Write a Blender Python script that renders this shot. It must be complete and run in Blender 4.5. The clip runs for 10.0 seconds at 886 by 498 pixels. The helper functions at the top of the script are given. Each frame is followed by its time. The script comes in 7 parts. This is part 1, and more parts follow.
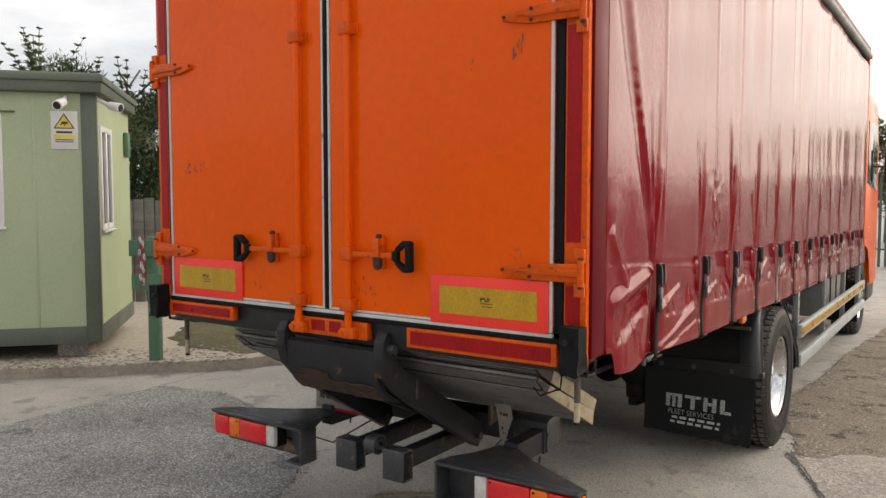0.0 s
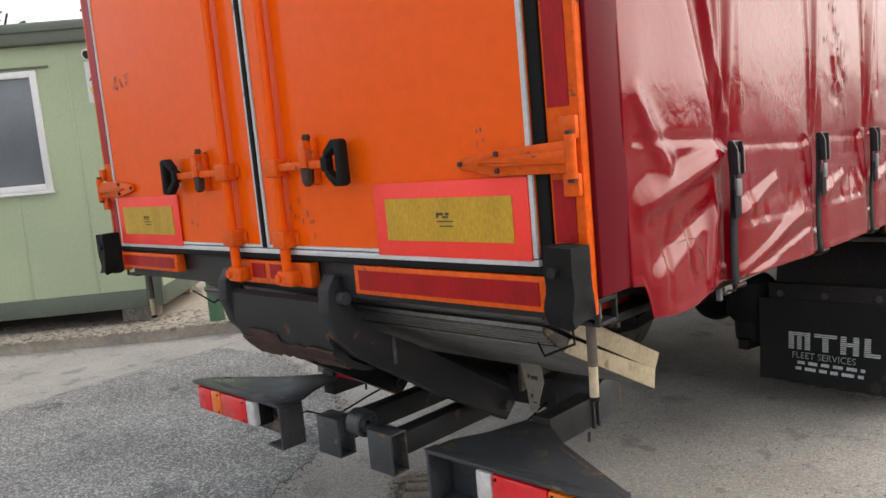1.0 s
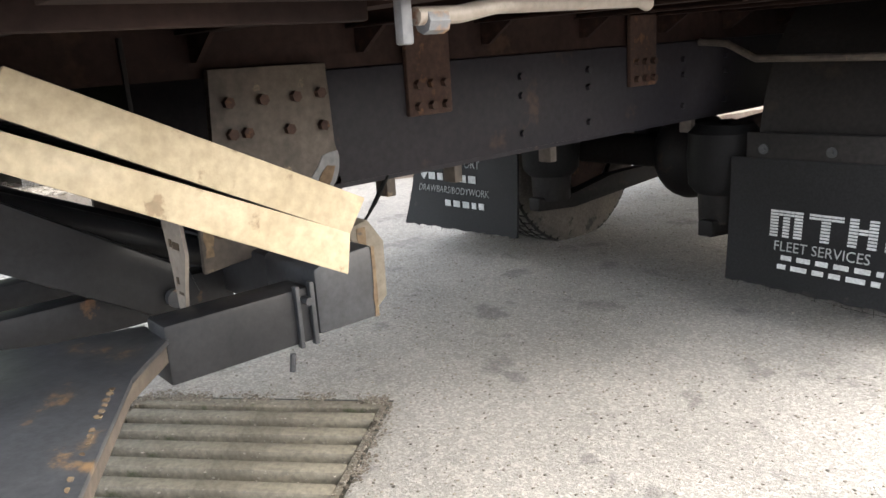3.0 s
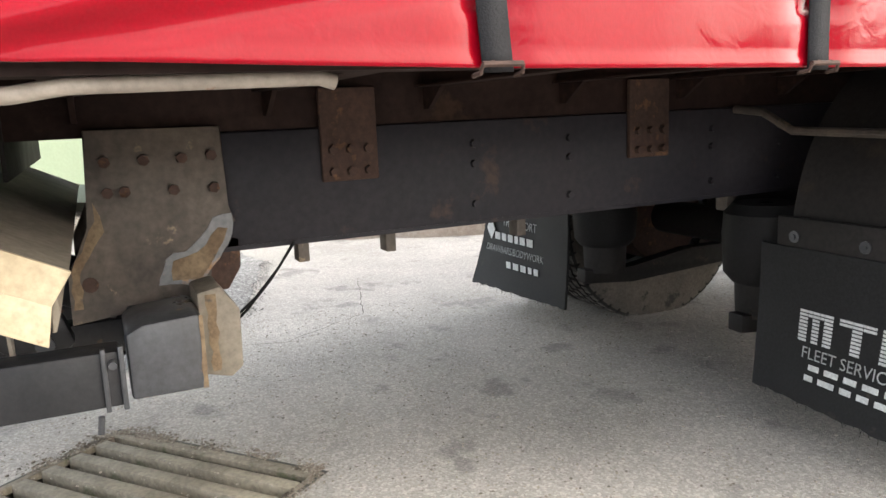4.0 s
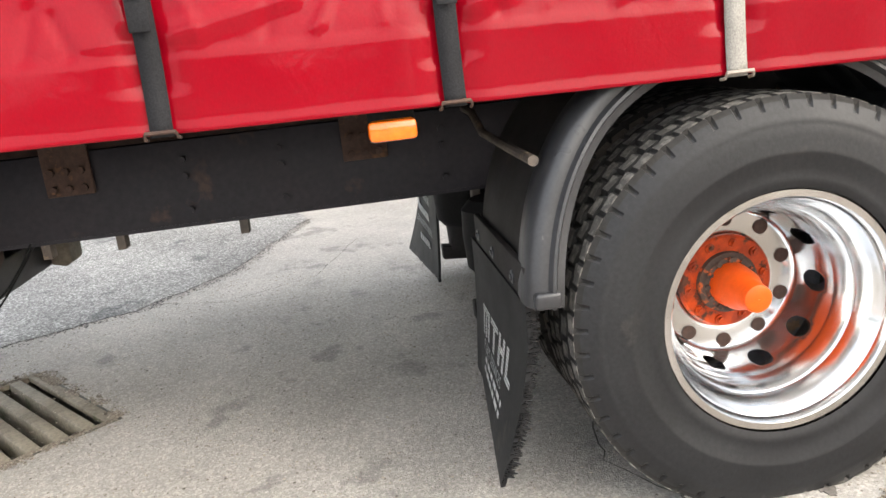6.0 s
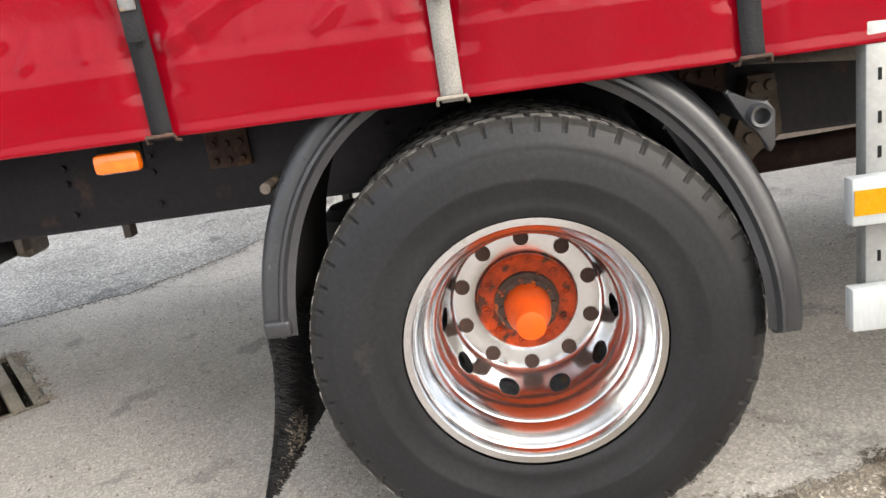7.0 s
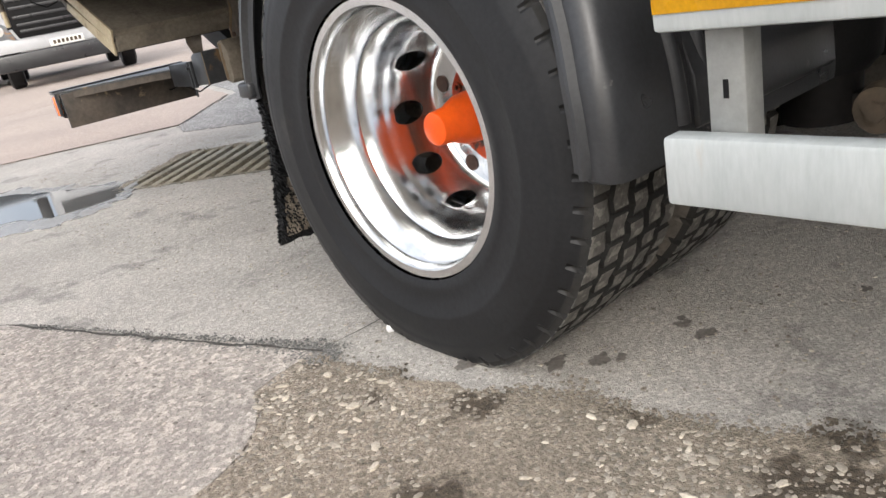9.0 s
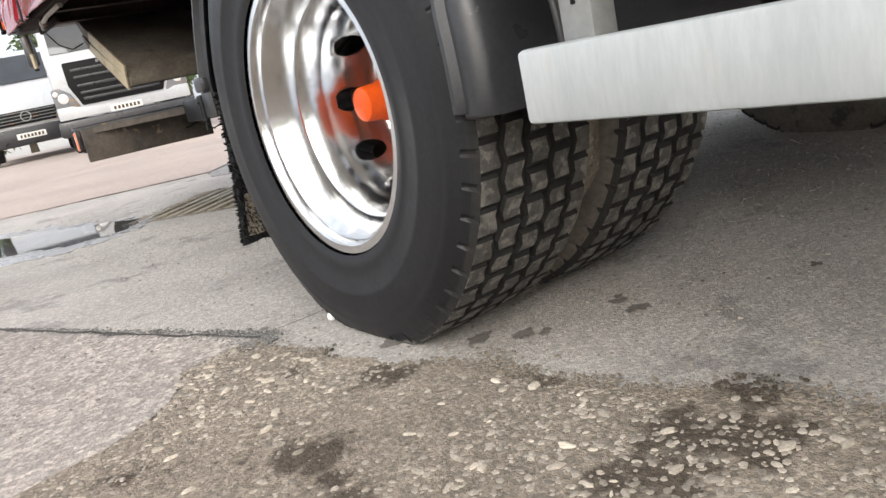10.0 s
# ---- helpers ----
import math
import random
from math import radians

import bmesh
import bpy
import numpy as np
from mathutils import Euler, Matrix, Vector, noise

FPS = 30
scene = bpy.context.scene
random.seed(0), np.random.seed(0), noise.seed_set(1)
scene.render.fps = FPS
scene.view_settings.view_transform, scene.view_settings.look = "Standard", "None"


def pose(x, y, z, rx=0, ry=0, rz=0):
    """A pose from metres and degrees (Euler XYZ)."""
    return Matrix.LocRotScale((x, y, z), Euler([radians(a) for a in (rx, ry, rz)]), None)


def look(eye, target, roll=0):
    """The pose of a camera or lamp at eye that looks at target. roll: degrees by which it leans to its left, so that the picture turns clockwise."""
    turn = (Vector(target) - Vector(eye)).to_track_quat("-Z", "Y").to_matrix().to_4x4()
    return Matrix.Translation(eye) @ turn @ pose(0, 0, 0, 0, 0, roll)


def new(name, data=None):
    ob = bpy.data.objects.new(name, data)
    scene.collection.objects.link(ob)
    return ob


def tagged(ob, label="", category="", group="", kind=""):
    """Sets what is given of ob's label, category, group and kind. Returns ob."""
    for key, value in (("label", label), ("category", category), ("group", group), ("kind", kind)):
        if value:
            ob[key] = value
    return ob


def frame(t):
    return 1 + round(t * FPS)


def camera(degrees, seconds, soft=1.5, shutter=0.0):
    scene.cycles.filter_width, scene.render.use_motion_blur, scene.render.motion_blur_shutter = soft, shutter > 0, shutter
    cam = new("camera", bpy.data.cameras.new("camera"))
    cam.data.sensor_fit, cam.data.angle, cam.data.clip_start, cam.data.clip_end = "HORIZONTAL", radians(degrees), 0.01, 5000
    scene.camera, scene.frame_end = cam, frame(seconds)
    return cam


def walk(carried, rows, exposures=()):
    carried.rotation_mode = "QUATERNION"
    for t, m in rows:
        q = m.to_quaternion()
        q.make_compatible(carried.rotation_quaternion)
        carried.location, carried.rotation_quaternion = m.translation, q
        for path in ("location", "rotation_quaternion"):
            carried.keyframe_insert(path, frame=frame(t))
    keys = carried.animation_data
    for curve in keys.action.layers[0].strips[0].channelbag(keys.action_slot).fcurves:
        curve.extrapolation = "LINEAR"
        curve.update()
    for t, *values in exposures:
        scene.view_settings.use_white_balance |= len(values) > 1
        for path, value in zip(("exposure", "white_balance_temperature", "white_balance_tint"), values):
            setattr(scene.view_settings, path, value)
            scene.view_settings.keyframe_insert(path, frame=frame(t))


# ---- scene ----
cam = camera(59.7, 10.0)
EXPOSURE = [(0.0, 0.07, 6750, 10), (0.5, 0.17, 6450, 10), (1.0, 0.4, 6300, 10), (1.5, 0.82, 6200, 10), (2.0, 0.98, 6200, 10), (2.5, 1.35, 6200, 10), (3.2, 1.82, 6200, 10), (4.5, 1.72, 6350, 10), (5.5, 1.63, 6350, 10), (6.2, 1.5, 6350, 10), (7.5, 1.16, 6250, 10), (8.5, 0.92, 6150, 10), (9.2, 0.64, 6100, 10), (10.0, 0.68, 6100, 10)]
PATH = [
    (0, (2.395, -2.574, 1.736), (1.261, -0.932, 1.608), 0.0),
    (0.5, (2.249, -2.009, 1.623), (0.978, -0.475, 1.447), -2.6),
    (1, (2.198, -1.41, 1.508), (0.801, -0.001, 1.255), -5.2),
    (1.5, (2.158, -0.859, 1.326), (0.801, 0.564, 0.959), -3.4),
    (2, (2.016, -0.475, 1.137), (0.686, 0.947, 0.682), -3.0),
    (2.5, (1.915, -0.151, 1.017), (0.507, 1.183, 0.529), -4.7),
    (3, (1.894, 0.174, 0.992), (0.41, 1.419, 0.494), -3.9),
    (3.2, (1.927, 0.308, 1.003), (0.398, 1.509, 0.531), -3.4),
    (4.3, (2.305, 1.072, 0.994), (0.44, 1.699, 0.638), -2.7),
    (4.5, (2.389, 1.192, 0.995), (0.496, 1.712, 0.616), -3.2),
    (5, (2.579, 1.492, 0.992), (0.647, 1.804, 0.577), -4.0),
    (5.5, (2.708, 1.916, 1.053), (0.776, 2.164, 0.597), -4.2),
    (6, (2.854, 2.326, 1.13), (0.924, 2.526, 0.647), -6.4),
    (6.2, (2.874, 2.489, 1.15), (0.943, 2.645, 0.655), -7.0),
    (7.3, (2.807, 3.468, 1.159), (0.924, 3.161, 0.559), -9.4),
    (7.5, (2.752, 3.623, 1.145), (0.911, 3.205, 0.483), -10.1),
    (8, (2.62, 4.038, 1.089), (0.881, 3.327, 0.401), -11.9),
    (8.5, (2.458, 4.37, 1.008), (0.908, 3.262, 0.399), -7.9),
    (9, (2.166, 4.515, 0.792), (1.021, 3.024, 0.109), -11.2),
    (9.5, (2.028, 4.61, 0.653), (0.978, 3.026, 0.029), -11.3),
    (10, (2.002, 4.678, 0.546), (0.912, 3.073, 0.059), -12.1),
]
walk(cam, [(t, look(eye, target, roll)) for t, eye, target, roll in PATH], EXPOSURE)

# ---- light ----
world = bpy.data.worlds.new("overcast_sky")
scene.world = world
world.use_nodes = True
wn, wl = world.node_tree.nodes, world.node_tree.links
wn.clear()
sky = wn.new("ShaderNodeTexSky")
sky.sky_type = "NISHITA"
sky.sun_disc = False
sky.sun_elevation, sky.sun_rotation = radians(32), radians(43)
sky.dust_density, sky.air_density, sky.ozone_density = 3.0, 1.0, 1.0
wc = wn.new("ShaderNodeTexCoord")
wmap = wn.new("ShaderNodeMapping")
wmap.inputs["Scale"].default_value = (1.0, 1.0, 2.6)
wnoise = wn.new("ShaderNodeTexNoise")
wnoise.inputs["Scale"].default_value, wnoise.inputs["Detail"].default_value, wnoise.inputs["Roughness"].default_value = 2.1, 9, 0.58
wramp = wn.new("ShaderNodeValToRGB")
wramp.color_ramp.elements[0].position, wramp.color_ramp.elements[0].color = 0.38, (0.42, 0.42, 0.42, 1)
wramp.color_ramp.elements[1].position, wramp.color_ramp.elements[1].color = 0.58, (1, 1, 1, 1)
wmix = wn.new("ShaderNodeMix")
wmix.data_type = "RGBA"
sun_way = Vector((0.75, 0.8, 0.6)).normalized()
wdot = wn.new("ShaderNodeVectorMath")
wdot.operation = "DOT_PRODUCT"
wdot.inputs[1].default_value = sun_way
wglow = wn.new("ShaderNodeMapRange")
wglow.inputs["From Min"].default_value, wglow.inputs["From Max"].default_value = -0.5, 1.0
wglow.inputs["To Min"].default_value, wglow.inputs["To Max"].default_value = 0.0, 1.0
wpow = wn.new("ShaderNodeMath")
wpow.operation = "POWER"
wpow.inputs[1].default_value = 6.0
wcloud = wn.new("ShaderNodeMix")
wcloud.data_type = "RGBA"
wcloud.inputs["A"].default_value, wcloud.inputs["B"].default_value = (9.8, 9.95, 10.3, 1), (42, 38, 32.5, 1)
wl.new(wc.outputs["Generated"], wdot.inputs[0])
wl.new(wdot.outputs["Value"], wglow.inputs["Value"])
wl.new(wglow.outputs[0], wpow.inputs[0])
wl.new(wpow.outputs[0], wcloud.inputs["Factor"])
wl.new(wcloud.outputs["Result"], wmix.inputs["B"])
wbg = wn.new("ShaderNodeBackground")
wbg.inputs["Strength"].default_value = 0.1
wout = wn.new("ShaderNodeOutputWorld")
wl.new(wc.outputs["Generated"], wmap.inputs["Vector"])
wl.new(wmap.outputs[0], wnoise.inputs["Vector"])
wl.new(wnoise.outputs["Fac"], wramp.inputs["Fac"])
wl.new(wramp.outputs["Color"], wmix.inputs["Factor"])
wl.new(sky.outputs[0], wmix.inputs["A"])
wl.new(wmix.outputs["Result"], wbg.inputs["Color"])
wl.new(wbg.outputs[0], wout.inputs["Surface"])

sun_lamp = bpy.data.lights.new("sun", "SUN")
sun_lamp.energy, sun_lamp.angle, sun_lamp.color = 0.5, radians(16), (1.0, 0.96, 0.9)
sun = new("sun", sun_lamp)
sun.matrix_world = look((24, 25.5, 22), (0, 0, 0))

# ---- materials ----


def mat(name, a, b=None, rough=0.5, metal=0.0, big=1.5, fine=60.0, bump=0.0, grain=0.12, coat=0.0, spec=0.5,
        wear=None, worn=0.0, wear_scale=6.0, rough_var=0.1, stretch=(1, 1, 1), bump_dist=0.004, speck=0.0, speck_scale=220.0, island=0.0, glance=0.0):
    """Two colours mixed by coarse noise, fine grain on top, and patches of a third colour (wear)."""
    m = bpy.data.materials.new(name)
    m.use_nodes = True
    n, l = m.node_tree.nodes, m.node_tree.links
    bs = n["Principled BSDF"]
    tc = n.new("ShaderNodeTexCoord")
    mp = n.new("ShaderNodeMapping")
    mp.inputs["Scale"].default_value = stretch
    l.new(tc.outputs["Object"], mp.inputs["Vector"])

    def noise_node(scale, detail=4, r=0.55):
        t = n.new("ShaderNodeTexNoise")
        t.inputs["Scale"].default_value, t.inputs["Detail"].default_value, t.inputs["Roughness"].default_value = scale, detail, r
        l.new(mp.outputs[0], t.inputs["Vector"])
        return t

    def blend(fac, x, y, mode="MIX"):
        k = n.new("ShaderNodeMix")
        k.data_type, k.blend_type = "RGBA", mode
        for v, s in ((fac, k.inputs["Factor"]), (x, k.inputs["A"]), (y, k.inputs["B"])):
            if isinstance(v, (int, float)):
                s.default_value = v
            elif isinstance(v, tuple):
                s.default_value = (*v, 1)
            else:
                l.new(v, s)
        return k.outputs["Result"]

    def ramp(sock, lo, hi):
        r = n.new("ShaderNodeMapRange")
        r.inputs["From Min"].default_value, r.inputs["From Max"].default_value = lo, hi
        l.new(sock, r.inputs["Value"])
        return r.outputs[0]

    coarse, small = noise_node(big), noise_node(fine, 3, 0.65)
    col = blend(ramp(coarse.outputs["Fac"], 0.35, 0.65), a, b or tuple(c * 0.85 for c in a))
    if wear:
        wnn = noise_node(wear_scale, 6, 0.62)
        edge = 0.5 + (0.5 - worn) * 0.42
        wf = ramp(wnn.outputs["Fac"], edge, edge + 0.06)
        col = blend(wf, col, wear)
    g = n.new("ShaderNodeMapRange")
    g.inputs["From Min"].default_value, g.inputs["From Max"].default_value = 0.3, 0.7
    g.inputs["To Min"].default_value, g.inputs["To Max"].default_value = 1 - grain, 1 + grain
    l.new(small.outputs["Fac"], g.inputs["Value"])
    amount = g.outputs[0]
    if speck:
        vo = n.new("ShaderNodeTexVoronoi")
        vo.inputs["Scale"].default_value = speck_scale
        l.new(mp.outputs[0], vo.inputs["Vector"])
        sp = n.new("ShaderNodeSeparateColor")
        l.new(vo.outputs["Color"], sp.inputs[0])
        pw = n.new("ShaderNodeMath")
        pw.operation = "POWER"
        pw.inputs[1].default_value = 2.0
        l.new(sp.outputs[0], pw.inputs[0])
        sr = n.new("ShaderNodeMapRange")
        sr.inputs["To Min"].default_value, sr.inputs["To Max"].default_value = 1 - speck * 0.6, 1 + speck
        l.new(pw.outputs[0], sr.inputs["Value"])
        mu = n.new("ShaderNodeMath")
        mu.operation = "MULTIPLY"
        l.new(amount, mu.inputs[0])
        l.new(sr.outputs[0], mu.inputs[1])
        amount = mu.outputs[0]
    if island:
        ge = n.new("ShaderNodeNewGeometry")
        ir = n.new("ShaderNodeMapRange")
        ir.inputs["To Min"].default_value, ir.inputs["To Max"].default_value = 1 - island, 1 + island * 0.6
        l.new(ge.outputs["Random Per Island"], ir.inputs["Value"])
        im = n.new("ShaderNodeMath")
        im.operation = "MULTIPLY"
        l.new(amount, im.inputs[0])
        l.new(ir.outputs[0], im.inputs[1])
        amount = im.outputs[0]
    sc = n.new("ShaderNodeVectorMath")
    sc.operation = "SCALE"
    l.new(col, sc.inputs[0])
    l.new(amount, sc.inputs["Scale"])
    l.new(sc.outputs[0], bs.inputs["Base Color"])
    rr = n.new("ShaderNodeMapRange")
    rr.inputs["From Min"].default_value, rr.inputs["From Max"].default_value = 0.3, 0.7
    rr.inputs["To Min"].default_value, rr.inputs["To Max"].default_value = max(0.02, rough - rough_var), min(1, rough + rough_var)
    l.new(coarse.outputs["Fac"], rr.inputs["Value"])
    l.new(rr.outputs[0], bs.inputs["Roughness"])
    bs.inputs["Metallic"].default_value = metal
    bs.inputs["Specular IOR Level"].default_value = spec
    if glance:
        lw = n.new("ShaderNodeLayerWeight")
        lw.inputs["Blend"].default_value = 0.5
        gr = n.new("ShaderNodeMapRange")
        gr.inputs["From Min"].default_value, gr.inputs["From Max"].default_value = 0.22, 0.55
        gr.inputs["To Min"].default_value, gr.inputs["To Max"].default_value = spec, glance
        l.new(lw.outputs["Facing"], gr.inputs["Value"])
        l.new(gr.outputs[0], bs.inputs["Specular IOR Level"])
    bs.inputs["Coat Weight"].default_value = coat
    bs.inputs["Coat Roughness"].default_value = 0.12
    if bump:
        bp = n.new("ShaderNodeBump")
        bp.inputs["Strength"].default_value, bp.inputs["Distance"].default_value = bump, bump_dist
        l.new(small.outputs["Fac"], bp.inputs["Height"])
        l.new(bp.outputs[0], bs.inputs["Normal"])
    return m


ORANGE = mat("orange_paint", (0.86, 0.115, 0.002), (0.80, 0.10, 0.002), 0.22, big=0.6, fine=25, grain=0.04, coat=0.0, spec=0.15, rough_var=0.08)
ORANGE_WORN = mat("worn_orange_paint", (0.72, 0.10, 0.004), (0.60, 0.085, 0.005), 0.4, big=6, fine=50, grain=0.15, wear=(0.12, 0.06, 0.035), worn=0.17, wear_scale=32, spec=0.2)
CURTAIN = mat("red_pvc_curtain", (0.205, 0.0015, 0.008), (0.178, 0.0015, 0.007), 0.14, big=0.7, fine=320, grain=0.08, bump=0.06, bump_dist=0.001, spec=0.17, coat=0.0,
              wear=(0.14, 0.008, 0.013), worn=0.15, wear_scale=3, rough_var=0.04, stretch=(1, 1, 0.35), glance=0.52)
# soft crinkles in the sheet
cn, cl = CURTAIN.node_tree.nodes, CURTAIN.node_tree.links
crinkle = cn.new("ShaderNodeTexNoise")
crinkle.inputs["Scale"].default_value, crinkle.inputs["Detail"].default_value, crinkle.inputs["Distortion"].default_value = 16.0, 3.0, 0.8
crinkle_at = cn.new("ShaderNodeTexCoord")
cl.new(crinkle_at.outputs["Object"], crinkle.inputs["Vector"])
crinkle_bump = cn.new("ShaderNodeBump")
crinkle_bump.inputs["Strength"].default_value, crinkle_bump.inputs["Distance"].default_value = 0.35, 0.0035
cl.new(crinkle.outputs["Fac"], crinkle_bump.inputs["Height"])
skin = cn["Principled BSDF"].inputs["Normal"]
if skin.is_linked:
    cl.new(skin.links[0].from_socket, crinkle_bump.inputs["Normal"])
cl.new(crinkle_bump.outputs[0], skin)
CURTAIN_DARK = mat("dark_red_pvc_edge", (0.13, 0.002, 0.009), (0.11, 0.002, 0.009), 0.42, big=2, fine=250, grain=0.08, spec=0.15)
REFLECT_RED = mat("red_reflective_tape", (0.36, 0.006, 0.009), (0.28, 0.006, 0.009), 0.35, big=8, fine=160, grain=0.2, stretch=(1, 1, 0.2), spec=0.2)
FLUO_RED = mat("fluorescent_red_film", (0.95, 0.045, 0.025), (0.88, 0.04, 0.025), 0.45, big=4, fine=90, grain=0.04)
REFLECT_YELLOW = mat("yellow_reflective_film", (0.52, 0.31, 0.008), (0.44, 0.26, 0.008), 0.4, big=10, fine=220, grain=0.22, stretch=(1, 1, 0.3))
TAPE_YELLOW = mat("amber_reflective_tape", (0.45, 0.225, 0.001), (0.39, 0.19, 0.001), 0.3, big=9, fine=150, grain=0.14, spec=0.3)
WHITE_TRIM = mat("white_aluminium_trim", (0.62, 0.63, 0.63), (0.50, 0.51, 0.52), 0.4, big=5, fine=70, grain=0.1, wear=(0.2, 0.2, 0.2), worn=0.2, wear_scale=9)
RUBBER = mat("black_rubber", (0.006, 0.006, 0.0065), (0.010, 0.010, 0.0105), 0.65, big=9, fine=140, grain=0.3, bump=0.15, spec=0.16)
# dusty flap boards; also the painted shade inside the rear of the mudguards
BOARD = mat("dusty_shaded_black_plastic", (0.018, 0.0168, 0.0165), (0.025, 0.023, 0.0222), 0.7, big=5, fine=70, grain=0.25, bump=0.1, wear=(0.034, 0.028, 0.023), worn=0.22, wear_scale=6, spec=0.25)
FLAP = mat("dusty_black_rubber", (0.009, 0.0093, 0.0103), (0.014, 0.0143, 0.0155), 0.6, big=4, fine=140, grain=0.3, bump=0.15, wear=(0.035, 0.032, 0.028), worn=0.14, wear_scale=9, spec=0.25)
PLASTIC = mat("grey_black_plastic", (0.022, 0.023, 0.0255), (0.03, 0.031, 0.034), 0.34, big=5, fine=120, grain=0.2, bump=0.08, wear=(0.16, 0.15, 0.14), worn=0.1, wear_scale=14, spec=0.5)
TYRE = mat("tyre_rubber", (0.010, 0.0104, 0.0118), (0.014, 0.0145, 0.016), 0.5, big=5, fine=90, grain=0.25, bump=0.1, wear=(0.022, 0.0215, 0.0215), worn=0.16, wear_scale=7, spec=0.3)
TYRE_DUSTY = mat("dust_caked_sidewall", (0.075, 0.066, 0.056), (0.11, 0.096, 0.08), 0.9, big=6, fine=80, grain=0.25, bump=0.15, wear=(0.03, 0.028, 0.026), worn=0.25, wear_scale=8)
TREAD = mat("dusty_tyre_tread", (0.060, 0.057, 0.052), (0.085, 0.080, 0.073), 0.85, big=30, fine=80, grain=0.35, bump=0.2, wear=(0.15, 0.142, 0.128), worn=0.5, wear_scale=38)
# near-black tyre recesses; elsewhere painted shade behind ribs and in tube ends
GROOVE = mat("tyre_groove_and_shade", (0.008, 0.008, 0.008), (0.016, 0.0145, 0.013), 0.9, big=14, fine=80, grain=0.3)
STAIN = mat("oily_stain", (0.13, 0.118, 0.105), (0.17, 0.155, 0.14), 0.7, big=20, fine=90, grain=0.35)
WET = mat("wet_asphalt", (0.20, 0.19, 0.175), (0.25, 0.237, 0.218), 0.28, big=3, fine=90, grain=0.3, bump=0.3, rough_var=0.12, speck=0.3, speck_scale=200.0, spec=0.9)
ALLOY = mat("polished_alloy", (0.70, 0.71, 0.72), (0.62, 0.63, 0.64), 0.175, 1.0, big=5, fine=60, grain=0.05, rough_var=0.04, wear=(0.56, 0.55, 0.53), worn=0.2, wear_scale=26)
# the turning marks run round the wheel
an = ALLOY.node_tree.nodes
at = an.new("ShaderNodeTangent")
at.direction_type, at.axis = "RADIAL", "X"
ALLOY.node_tree.links.new(at.outputs[0], an["Principled BSDF"].inputs["Tangent"])
an["Principled BSDF"].inputs["Anisotropic"].default_value = 0.5
an["Principled BSDF"].inputs["Anisotropic Rotation"].default_value = 0.25
CHASSIS = mat("chassis_paint", (0.014, 0.0135, 0.018), (0.022, 0.020, 0.024), 0.55, big=3, fine=50, grain=0.2, bump=0.1, wear=(0.05, 0.032, 0.026), worn=0.25, wear_scale=4, spec=0.25)
# dirty brown, reddened to carry the bounce light under the floor
UNDER = mat("dirty_underbody_red_bounce", (0.026, 0.015, 0.0125), (0.016, 0.010, 0.009), 0.8, big=3, fine=40, grain=0.25, bump=0.2, wear=(0.036, 0.021, 0.015), worn=0.3, wear_scale=7, spec=0.15)
AXLE = mat("oily_black_axle", (0.007, 0.0065, 0.007), (0.013, 0.0115, 0.011), 0.6, big=6, fine=50, grain=0.3, bump=0.2, wear=(0.03, 0.022, 0.016), worn=0.2, wear_scale=9, spec=0.2)
RUST_TAN = mat("tan_flash_rust", (0.195, 0.14, 0.082), (0.12, 0.083, 0.05), 0.85, big=14, fine=80, grain=0.25, bump=0.2, wear=(0.09, 0.075, 0.06), worn=0.25, wear_scale=22)
DUSTY_PLATE = mat("dust_covered_plate", (0.19, 0.165, 0.13), (0.12, 0.105, 0.084), 0.8, big=5, fine=60, grain=0.2, bump=0.15, wear=(0.06, 0.052, 0.044), worn=0.25, wear_scale=7)
RUST = mat("rusty_steel", (0.055, 0.028, 0.019), (0.036, 0.020, 0.015), 0.85, big=9, fine=70, grain=0.3, bump=0.3, wear=(0.10, 0.05, 0.026), worn=0.3, wear_scale=18)
STEEL = mat("dark_painted_steel", (0.014, 0.0145, 0.0165), (0.024, 0.0245, 0.027), 0.45, big=5, fine=60, grain=0.2, bump=0.1, wear=(0.12, 0.065, 0.034), worn=0.14, wear_scale=9, spec=0.3)
STEEL_WORN = mat("worn_grey_steel", (0.17, 0.175, 0.18), (0.12, 0.125, 0.135), 0.5, big=5, fine=60, grain=0.2, bump=0.1, wear=(0.30, 0.17, 0.08), worn=0.3, wear_scale=8)
DUSTY_STEEL = mat("dusty_brown_steel", (0.092, 0.074, 0.058), (0.052, 0.043, 0.037), 0.65, big=7, fine=50, grain=0.25, bump=0.2, wear=(0.27, 0.205, 0.13), worn=0.22, wear_scale=10)
BLADE_STEEL = mat("scraped_grey_steel", (0.055, 0.058, 0.064), (0.034, 0.036, 0.040), 0.36, big=5, fine=60, grain=0.25, bump=0.1, wear=(0.17, 0.11, 0.06), worn=0.26, wear_scale=9)
CAST = mat("dusty_cast_iron", (0.088, 0.066, 0.044), (0.05, 0.038, 0.027), 0.8, big=6, fine=50, grain=0.2, bump=0.25, wear=(0.05, 0.04, 0.033), worn=0.22, wear_scale=14)
PLATFORM = mat("ribbed_platform_steel", (0.26, 0.258, 0.25), (0.18, 0.178, 0.172), 0.5, 0.3, big=4, fine=60, grain=0.2, wear=(0.18, 0.15, 0.11), worn=0.25, wear_scale=8)
CREAM = mat("worn_cream_paint", (0.44, 0.37, 0.25), (0.36, 0.295, 0.19), 0.6, big=7, fine=60, grain=0.15, bump=0.2, wear=(0.24, 0.18, 0.11), worn=0.24, wear_scale=22)
